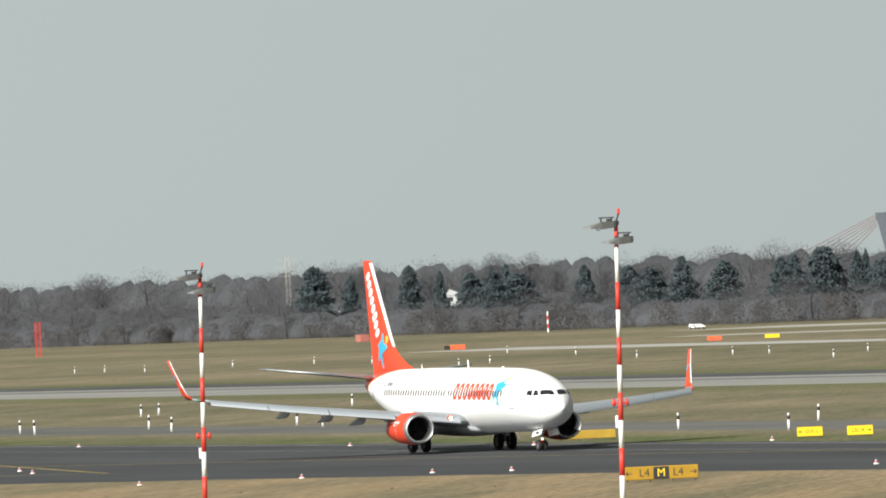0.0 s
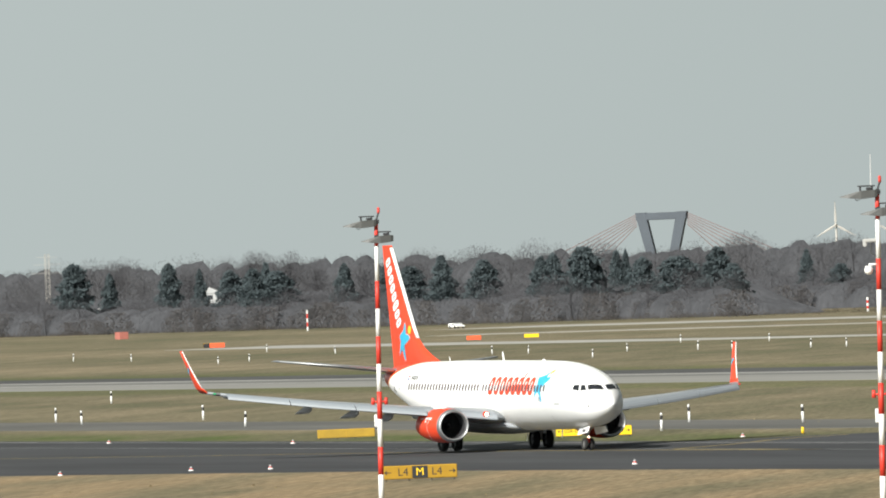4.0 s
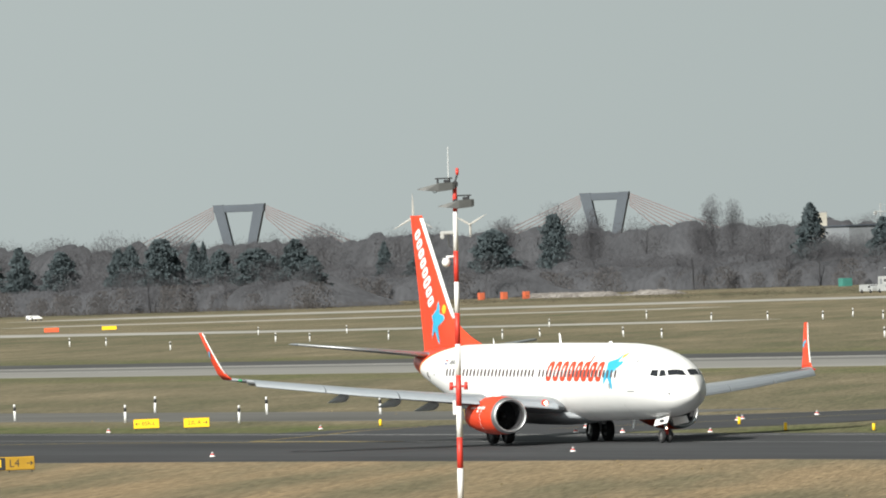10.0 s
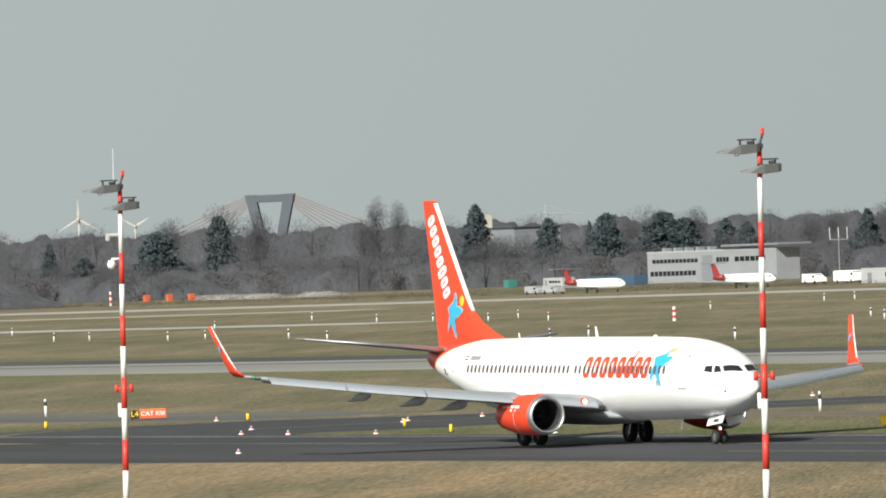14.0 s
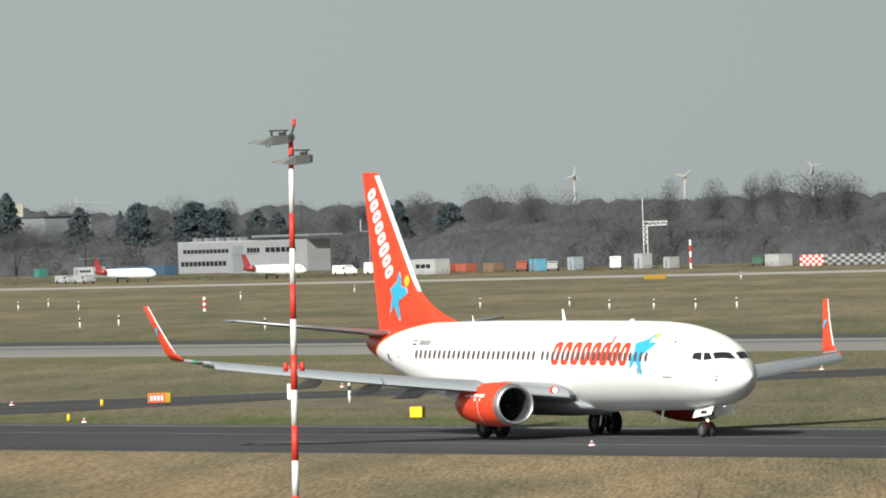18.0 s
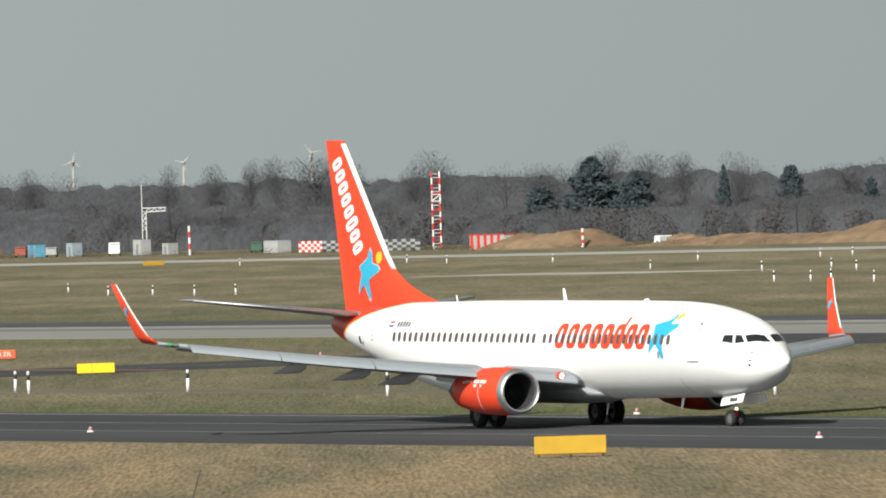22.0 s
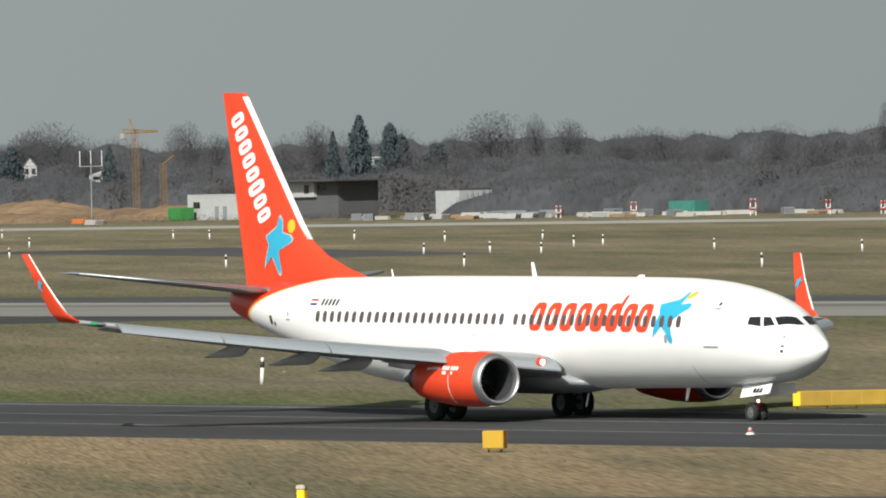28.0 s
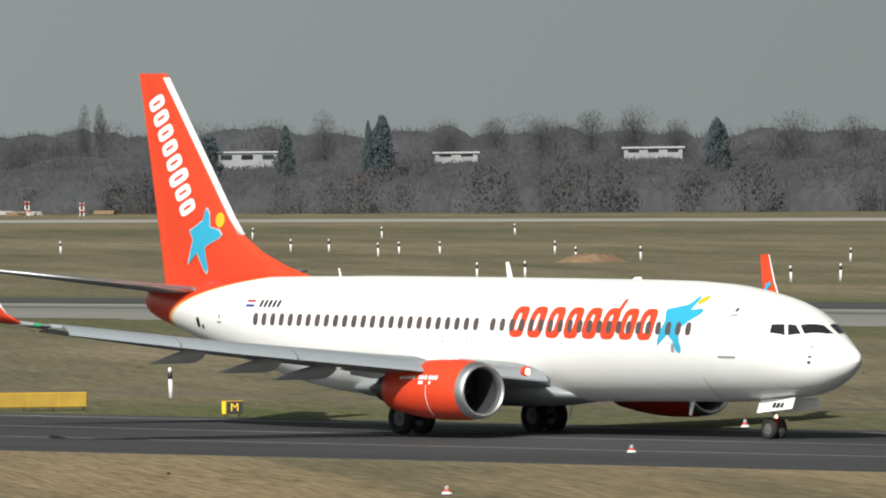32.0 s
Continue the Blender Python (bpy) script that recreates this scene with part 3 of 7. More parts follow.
def build_airliner():
    p = tagged(new("airliner"), "white twin-jet airliner with an orange-red tail and engines, taxiing", "airplane")
    st = sorted({round(s, 2) for s in [0, 0.03, 0.07, 0.12, 0.2, 0.3, 0.4, 0.6, 0.8, 1.05, 1.3, 1.55, 1.75, 2.0, 2.3, 2.6, 2.9, 3.3, 3.7, 4.3, 5, 5.7, 6.5, 8, 10, 13, 16, 19, 22, 24.5, 25.7, 27, 28.2, 29.5, 30.7, 32, 33.2, 34.5, 35.5, 36.5, 37.1, 37.6, 37.85, 38.0]})
    v, f = loft([[skin(s, a * 360 / 56, 1, 0) for a in range(56)] for s in st])
    link("fuselage", v, f, LIVERY, p, "white fuselage with an orange-red tail cone")
    # keel fairing under the wing
    rings = []
    for s, w, b, t in ((13.0, 0.5, 1.3, 1.5), (13.7, 1.2, 1.16, 1.75), (15.0, 1.8, 1.02, 2.1), (17, 2.02, 0.95, 2.3), (20, 2.02, 0.95, 2.25), (22.5, 1.9, 1.0, 2.1), (24.5, 1.4, 1.12, 1.8), (25.8, 0.5, 1.3, 1.5)):
        rings.append([(MAIN - s, w * math.sin(2 * math.pi * j / 32), (t + b) / 2 + (t - b) / 2 * math.cos(2 * math.pi * j / 32)) for j in range(32)])
    link("keel_fairing", *loft(rings), WING_GREY, p, "grey keel fairing under the wing")
    # fin and rudder
    zs = [5.0, 5.15, 5.4, 5.75, 6.2, 6.75, 7.3, 8.2, 9.2, 10.2, 11.2, 12.0, 12.32, 12.4]

    def fin_part(aft):
        rings = []
        for z in zs:
            le, te = along(FIN_LE, z), along(FIN_TE, z)
            hinge = te - 0.5 - 0.19 * (12.4 - z)
            a, b = (hinge + 0.012, te) if aft else (le, hinge)
            row = []
            for i in range(15):
                st = a + (b - a) * (i / 14 if aft else (i / 14) ** 1.6)
                u = (st - le) / (te - le)
                row.append((st, fin_half(z, st) * (0.3 + 0.7 * min(1, u * 14 + 0.02))))
            rings.append([(MAIN - q, h, z - FIN_DROP) for q, h in row] + [(MAIN - q, -h, z - FIN_DROP) for q, h in reversed(row)])
        return loft(rings)

    link("fin", *fin_part(False), RED, p, "orange-red fin", smooth=False)
    link("rudder", *fin_part(True), RED, p, "orange-red rudder", smooth=False)
    v, f = [], []
    rings = []
    for i in range(10):
        z = 6.8 + (12.25 - 6.8) * i / 9
        le = along(FIN_LE, z)
        rings.append([(MAIN - le + 0.03 - 0.24 * k / 4 * 1.0, e * (0.03 + 0.075 * math.sqrt(k / 4)), z - FIN_DROP) for e, ks in ((1, range(5)), (-1, range(4, -1, -1))) for k in ks])
    link("fin_leading_edge", *loft(rings), WHITE, p, "white leading edge strip")
    for side in (1, -1):
        surf = lambda s, z: on_fin(s, z, side)
        for i in range(8):
            u = (i + 0.5) / 8
            s, z = 37.62 - 2.15 * u, 11.62 - 4.15 * u
            tall = 1.2 if i == 5 else 0.96
            fan_patch("livery_bar", pill(s, z, 0.48, tall, 0.1, turn=1.09), (s, z), surf, WHITE, p, label="white livery bar")
            fan_patch("livery_slot", pill(s, z, 0.09, tall * 0.5, 0.1, turn=1.09), (s, z), lambda a, b: on_fin(a, b, side, 0.018), RED, p)
        fan_patch("livery_star_rim", star_outline(34.75, 6.62, 1.22, 1, 1.0, FIN_TURN), (34.75, 6.62), lambda a, b: on_fin(a, b, side, 0.03), mat("pale_rim", (0.5, 0.55, 0.6), 0.4) if side == 1 else WHITE, p)
        fan_patch("livery_star", star_outline(34.75, 6.62, 1.14, 1, 0.98, FIN_TURN), (34.75, 6.62), lambda a, b: on_fin(a, b, side, 0.038), BLUE, p, label="sky-blue livery star")
        fan_patch("livery_dot", pill(33.72, 7.3, 0.46, 0.52, 0, 20, 2), (33.72, 7.3), lambda a, b: on_fin(a, b, side, 0.02), YELLOW_DOT, p, label="golden livery dot")
    # wings, slats, winglets, tailplane
    for side in (1, -1):
        link("wing", *wing_loft(WING, side), WING_GREY, p, "light grey wing")
        slat = [(y, z - 0.05, le - 0.22, te - 0.22, t) for y, z, le, te, t in [(5.75, 2.42, 15.95, 21.5, 0.66), (11.0, 2.98, 18.75, 22.3, 0.46), (16.1, 3.63, 21.6, 23.3, 0.24)]]
        cuts = [0, 0.34, 0.67, 1.0]
        for a, b in zip(cuts, cuts[1:]):
            lerp = lambda u: [float(np.interp(u, [0, 0.48, 1], [r[k] for r in slat])) for k in range(5)]
            rings = []
            for y, z, le, te, t in (lerp(a + 0.003), lerp((a + b) / 2), lerp(b - 0.003)):
                k = 0.6 + t
                sec = ((0.34 * k, 0.44 * t + 0.06), (0.08 * k, 0.40 * t + 0.04), (-0.14 * k, 0.22 * t + 0.0), (-0.30 * k, 0.02 * t - 0.08), (-0.36 * k, -0.1 * t - 0.18), (-0.32 * k, -0.12 * t - 0.2), (-0.2 * k, 0.0 * t - 0.08), (0.1 * k, 0.3 * t))
                rings.append([(MAIN - le - ds, -side * y, z + dz * (1.1 - 0.6 * t) - hang(side, y)) for ds, dz in sec])
            link("slat", *loft(rings), SLAT, p, "pale grey drooped slat", smooth=False)
        kr = [(2.2, 2.02, 13.7, 21.7, 0.95), (4.1, 2.22, 14.9, 21.6, 0.8)]
        plate = ((0.5, 0.3), (0.1, 0.27), (-0.3, 0.12), (-0.52, -0.1), (-0.5, -0.16), (-0.28, 0.02), (0.1, 0.18))
        link("krueger_flap", *loft([[(MAIN - le - ds, -side * y, z + dz) for ds, dz in plate] for y, z, le, te, t in kr]), SLAT, p, "pale grey inner leading-edge flap", smooth=False)
        for y0, y1 in ((2.1, 4.3), (5.4, 11.6), (11.8, 15.6)):
            lerpw = lambda y: (y, *[float(np.interp(y, [r[0] for r in WING], [r[k] for r in WING])) for k in range(1, 5)])
            rows = [(y, z - 0.1, te - 0.9 - 0.02 * y * 0, te + 0.22, 0.16) for y, z, le, te, t in (lerpw(y0), lerpw((y0 + y1) / 2), lerpw(y1))]
            link("flap" if y1 < 12 else "aileron", *wing_loft(rows, side), WING_GREY, p)
        wl_ob = link("winglet", *wing_loft(TIP[1:], side), RED, p, "orange-red blended winglet")
        link("winglet_edge", *wing_loft(TIP[2:], side, (0, 0.045), 8, 0.006), WHITE, wl_ob, "white leading edge")
        link("wing_tip", *wing_loft(TIP[:2], side), WING_GREY, p)
        part("navigation_light", ball(bmesh.new(), (MAIN - 22.3, -side * 16.5, 3.7 - hang(side, 16.5)), (0.28, 0.08, 0.07)), mat("green_lens", (0.05, 0.32, 0.14), 0.2) if side == 1 else mat("red_lens", (0.5, 0.04, 0.03), 0.2), p)
        for e, nm in ((1, "winglet_star"),):
            c = (24.75, 5.1)
            yy = lambda s, z: -side * (float(np.interp(z, [r[1] for r in TIP[1:]], [r[0] for r in TIP[1:]])) + e * 0.075)
            fan_patch(nm, star_outline(c[0], c[1], 0.27, 1, 0.8), c, lambda s, z: (MAIN - s, yy(s, z), z - hang(side, 17)), BLUE, p, 2)
            yi = lambda s, z: -side * (float(np.interp(z, [r[1] for r in TIP[1:]], [r[0] for r in TIP[1:]])) - 0.085)
            fan_patch(nm, star_outline(c[0], c[1], 0.27, 1, 0.8), c, lambda s, z: (MAIN - s, yi(s, z), z - hang(side, 17)), BLUE, p, 2)
        link("tailplane", *wing_loft(STAB, side), TAIL_GREY, p, "grey tailplane")
        link("tailplane_edge", *wing_loft([(y, z, le - 0.01, te, t) for y, z, le, te, t in STAB[1:3]], side, (0, 0.08), 8, 0.008), BARE, p, "bare metal leading edge")
        for y, s0, z0, ln in ((6.6, 18.9, 2.12, 3.6), (8.6, 19.3, 2.36, 3.5), (11.3, 19.9, 2.68, 3.1)):
            rings = []
            for k in range(11):
                u = k / 10
                r = max(0.03, min(1, u / 0.22) ** 0.5 * (1 - max(0, u - 0.25) / 0.75) ** 0.8)
                rings.append([(MAIN - s0 - ln * u, -side * y + 0.17 * r * math.cos(a), z0 + 0.12 - 0.42 * u + 0.27 * r * math.sin(a)) for a in [2 * math.pi * j / 14 for j in range(14)]])
            link("flap_track_fairing", *loft(rings), FAIRING, p, "grey pointed flap track fairing")
        # engine
        y, z = -side * 4.9, 1.57
        nac = link("nacelle", *loft(lathe([(13.55, 0.985), (13.9, 1.02), (14.4, 1.045), (15.2, 1.05), (16.0, 1.01), (16.8, 0.92), (17.4, 0.82), (17.75, 0.76), (17.75, 0.70), (17.3, 0.72)], y, z, 44, 0.93), False), RED, p, "orange-red engine nacelle")
        link("intake_lip", *loft(lathe([(13.56, 0.99), (13.4, 0.96), (13.28, 0.92), (13.22, 0.87), (13.24, 0.82), (13.34, 0.79), (13.5, 0.775)], y, z, 44, 0.93), False), BARE, nac, "polished metal intake lip")
        link("intake_duct", *loft(lathe([(13.5, 0.775), (13.8, 0.765), (14.3, 0.78), (14.6, 0.79)], y, z, 44, 0.95), False), INTAKE, nac)
        for k in range(24):
            b = bmesh.new()
            a = 2 * math.pi * k / 24
            d, t = Vector((0, math.cos(a), math.sin(a))), Vector((0, -math.sin(a), math.cos(a)))
            q = [Vector((MAIN - 14.42, y, z)) + d * r + t * w + Vector((x, 0, 0)) for r, w, x in ((0.2, -0.03, 0.05), (0.77, -0.09, 0.02), (0.77, 0.05, -0.1), (0.2, 0.03, -0.08))]
            b.faces.new([b.verts.new(c) for c in q])
            part("fan_blade", b, DARK_METAL, nac)
        part("fan_backing", tube(bmesh.new(), (MAIN - 14.55, y, z), (MAIN - 14.62, y, z), 0.785, seg=36), BLACK, nac)
        part("spinner", tube(bmesh.new(), (MAIN - 14.45, y, z), (MAIN - 14.0, y, z), 0.22, 0.02, 20), DARK_METAL, nac, smooth=True)
        link("core_nozzle", *loft(lathe([(17.2, 0.62), (17.8, 0.56), (18.5, 0.42), (18.5, 0.36), (18.9, 0.2), (19.3, 0.05)], y, z, 30)), DARK_METAL, nac)
        rings = []
        for s, w, lo, hi in ((14.4, 0.05, 2.5, 2.58), (15.0, 0.16, 2.4, 2.72), (16.2, 0.22, 2.2, 2.75), (17.5, 0.22, 1.9, 2.6), (19.0, 0.16, 1.9, 2.35), (20.3, 0.05, 2.0, 2.2)):
            rings.append([(MAIN - s, y + e * w * q, zz) for e, q, zz in ((1, 1, lo), (1, 1, (lo + hi) / 2), (1, 0.5, hi), (-1, 0.5, hi), (-1, 1, (lo + hi) / 2), (-1, 1, lo))])
        link("pylon", *loft(rings), WHITE, p, "white engine pylon")
        # plain bars for the small writing, and the cowl seam
        def on_nac(s, a, lift=0.006):
            r = float(np.interp(s, [13.55, 13.9, 14.4, 15.2, 16.0, 16.8, 17.4], [0.985, 1.02, 1.045, 1.05, 1.01, 0.92, 0.82])) + lift
            return MAIN - s, y - side * r * math.cos(radians(a)), z + r * math.sin(radians(a))
        for s0, s1, a0, a1 in [(16.6 - 0.155 * j, 16.49 - 0.155 * j, 22 - (j > 5), 28 + (j > 5)) for j in range(6)] + [(15.5 - 0.165 * j, 15.38 - 0.165 * j, 21, 29) for j in range(3)] + [(14.95 - 0.165 * j, 14.83 - 0.165 * j, 21, 29) for j in range(3)] + [(15.45, 15.2, 12, 18), (14.9, 14.8, 12, 18)]:
            n = 5
            link("small_bar", [on_nac(s0 + (s1 - s0) * i / n, a) for i in range(n + 1) for a in (a0, a1)], [(2 * i, 2 * i + 1, 2 * i + 3, 2 * i + 2) for i in range(n)], WHITE, nac)
        n = 8
        link("cowl_seam", [on_nac(15.0 + d, 10 - 62 * i / n) for i in range(n + 1) for d in (0, 0.03)], [(2 * i, 2 * i + 1, 2 * i + 3, 2 * i + 2) for i in range(n)], WHITE, nac)
    # cabin windows
    for side in (1, -1):
        for s in [29.67 - 0.508 * i for i in range(25)] + [16.58 - 0.508 * i for i in range(21)]:
            fan_patch("cabin_window", pill(s, 3.72, 0.27, 0.42, 0, 14, 3), (s, 3.72), lambda a, b: on_side(a, b, side, 0.016), CABIN, p, 2)
    # flight deck windows
    for side in (1, -1):
        for poly in (((1.98, 36), (1.6, 6), (1.13, 6), (1.22, 20), (1.68, 45)), ((2.08, 40), (2.3, 46), (2.1, 60), (1.77, 48)), ((2.4, 48), (2.82, 55), (2.76, 66), (2.2, 62))):
            pts = []
            for (s0, a0), (s1, a1) in zip(poly, poly[1:] + poly[:1]):
                pts += [(s0 + (s1 - s0) * i / 5, a0 + (a1 - a0) * i / 5) for i in range(5)]
            c = (sum(q[0] for q in pts) / len(pts), sum(q[1] for q in pts) / len(pts))
            fan_patch("flight_deck_window", pts, c, lambda a, b: skin(a, b, side, 0.014), GLASS, p, 4)
    # side livery: eight leaning rounded bars, a star and a dot, in place of the lettering
    for side in (1, -1):
        surf = lambda s, z: on_side(s, z, side, 0.009)
        for i in range(8):
            s = 15.25 - 0.955 * i
            k = i if side == 1 else 7 - i
            fan_patch("livery_bar", pill(s, 3.83, 0.80, 1.04, 0.16 * side, 24, 3.4), (s, 3.83), surf, RED, p, 5, "orange-red livery bar")
            fan_patch("livery_slot", pill(s + 0.02, 3.83, 0.17, 0.58, 0.2 * side, 16, 2.6), (s + 0.02, 3.83), lambda a, b: on_side(a, b, side, 0.013), WHITE, p, 3)
            if k == 5:
                fan_patch("livery_bar", pill(s - 0.36, 4.4, 0.2, 0.52, 0.2 * side, 16, 3), (s - 0.36, 4.4), lambda a, b: on_side(a, b, side, 0.011), RED, p, 3, "orange-red livery bar")
        cs = 7.15 if side == 1 else 16.9
        fan_patch("livery_star", star_outline(cs, 3.95, 1.04, side, 1.2), (cs, 3.93), surf, BLUE, p, 6, "sky-blue livery star")
        fan_patch("livery_dot", pill(cs - 0.87, 4.66, 0.42, 0.22, 0, 18, 2, turn=-0.5), (cs - 0.87, 4.66), surf, YELLOW_DOT, p, 3, "golden livery dot")
        for j, m in enumerate((FLAG_R, WHITE, FLAG_B)):
            fan_patch("flag_stripe", pill(30.18, 4.33 - 0.08 * j, 0.5, 0.075, 0, 12, 8), (30.18, 4.33 - 0.08 * j), surf, m, p, 2)
        for j in range(5):
            fan_patch("registration_bar", pill(29.55 - 0.25 * j, 4.25, 0.15, 0.26, 0.15, 12, 4), (29.55 - 0.25 * j, 4.25), surf, DARK_METAL, p, 2)
        # doors, vents and seams
        for s, z, w, h, m in ((4.55, 2.62, 0.85, 0.07, LINE), (4.5, 3.98, 0.36, 0.05, LINE), (4.5, 4.15, 0.12, 0.12, BLACK), (32.0, 3.75, 0.3, 0.06, LINE), (32.0, 3.95, 0.09, 0.16, LINE),
                           (33.5, 3.75, 0.22, 0.34, BLACK), (33.2, 3.6, 0.14, 0.16, BLACK), (7.16, 2.92, 0.17, 0.3, LINE), (1.28, 2.95, 0.1, 0.05, BLACK), (1.27, 2.63, 0.12, 0.06, BLACK), (1.3, 2.45, 0.1, 0.1, BLACK),
                           (12.9, 3.05, 0.07, 0.07, LINE), (19.2, 3.12, 0.07, 0.07, LINE), (17.9, 3.1, 0.07, 0.07, LINE)):
            z += 0.014 * (MAIN - s)
            fan_patch("hull_fitting", pill(s, z, w, h, 0, 12, 5), (s, z), lambda a, b: on_side(a, b, side, 0.011), m, p, 2)
        for s, a0, a1 in ((5.95, 125, 160), (11.5, 150, 170)):
            link("hull_seam", [skin(s + d, a0 + (a1 - a0) * i / 6, side, 0.009) for i in range(7) for d in (0, 0.03)], [(2 * i, 2 * i + 1, 2 * i + 3, 2 * i + 2) for i in range(6)], LINE, p)
        b = bmesh.new()
        tube(b, (MAIN - 13.75, -side * 2.75, 2.2), (MAIN - 13.6, -side * 2.75, 2.2), 0.19, 0.16, 14)
        lamp = part("lamp_ring", b, mat("lamp_ring_red", (0.6, 0.06, 0.03), 0.4), p)
        part("landing_lamp", ball(bmesh.new(), (MAIN - 13.58, -side * 2.75, 2.2), (0.06, 0.11, 0.11)), LAMP_GLOW, p, "lit landing lamp")
    # aerials
    for s, z0, h, c, y in ((17.8, 5.28, 0.5, 0.3, 0), (27.1, 5.18, 0.3, 0.12, 0), (8.2, 1.33, -0.5, 0.25, 0), (14.9, 1.0, -0.5, 0.16, 0.3), (11.0, 5.28, 0.08, 0.5, 0)):
        v = [(MAIN - s - q * c - abs(h) * 0.4 * k, y + e * 0.03 * (1 - 0.5 * k), z0 + h * k) for k in (0, 1) for q, e in ((0, 0), (0.5 - 0.2 * k, 1), (1 - 0.4 * k, 0), (0.5 - 0.2 * k, -1))]
        link("aerial", v, [(0, 1, 5, 4), (1, 2, 6, 5), (2, 3, 7, 6), (3, 0, 4, 7), (4, 5, 6, 7), (3, 2, 1, 0)], WHITE, p, "white blade aerial", smooth=False)
    # undercarriage
    for side in (1, -1):
        y = -side * 2.86
        b = bmesh.new()
        tube(b, (0.1, y * 0.98, 2.1), (0, y, 0.9), 0.13)
        tube(b, (0, y, 0.95), (0, y, 0.5), 0.085)
        tube(b, (0.0, y, 0.9), (0.15, y * 0.35, 1.35), 0.06)
        tube(b, (-0.1, y, 1.5), (-0.45, y, 1.0), 0.04)
        tube(b, (-0.45, y, 1.0), (-0.05, y, 0.62), 0.04)
        part("main_strut", b, mat("strut_grey", (0.45, 0.46, 0.47), 0.4, metal=0.5), p, "grey landing gear leg")
        b = box(bmesh.new(), (0.05, y - side * 0.22, 1.35), (0.5, 0.03, 0.95), 0.01)
        part("gear_door", b, WHITE, p, "white gear door")
    b = bmesh.new()
    xn = MAIN - 4.22
    tube(b, (xn - 0.1, 0, 1.7), (xn, 0, 0.95), 0.085)
    tube(b, (xn, 0, 1.0), (xn, 0, 0.45), 0.055)
    tube(b, (xn + 0.1, 0, 1.15), (xn + 0.9, 0, 1.5), 0.045)
    part("nose_strut", b, mat("nose_strut_grey", (0.45, 0.46, 0.47), 0.4, metal=0.5), p, "grey nose gear leg")
    part("taxi_lamp", ball(bmesh.new(), (xn + 0.12, 0, 0.88), (0.03, 0.06, 0.06)), LAMP_GLOW, p, "lit taxi lamp")
    part("torque_link", box(bmesh.new(), (xn + 0.1, 0, 0.7), (0.06, 0.2, 0.3), 0.02), MAST_RED, p, "red steering link")
    for side in (1, -1):
        v = [(MAIN - s, -side * yy, z + 0.2) for s, yy, z in ((4.4, 0.42, 1.22), (2.6, 0.46, 1.34), (2.6, 0.6, 0.98), (4.4, 0.56, 0.8), (4.4, 0.45, 1.22), (2.6, 0.49, 1.34), (2.6, 0.63, 0.98), (4.4, 0.59, 0.8))]
        d = link("nose_gear_door", v, [(0, 1, 2, 3), (7, 6, 5, 4), (0, 4, 5, 1), (1, 5, 6, 2), (2, 6, 7, 3), (3, 7, 4, 0)], WHITE, p, "white nose gear door", smooth=False)
        for j in range(3):
            s = 3.6 - 0.2 * j
            link("small_bar", [(MAIN - s + a, -side * (0.54 + 0.06 * -k + 0.012 + 0.03), 1.27 + 0.09 * k + 0.05 * (4.0 - s) * 0.5) for a, k in ((0, -0.8), (0.13, -0.8), (0.13, 0.8), (0, 0.8))], [(0, 1, 2, 3)], BLACK, d)
    axles = [axle("main_axle", 0, -2.86, 0.565, 0.43, 0.565, 0.4, 0.29, p), axle("main_axle", 0, 2.86, 0.565, 0.43, 0.565, 0.4, 0.29, p), axle("nose_axle", xn, 0, 0.48, 0.2, 0.345, 0.2, 0.19, p)]
    return p, axles


airliner, axles = build_airliner()


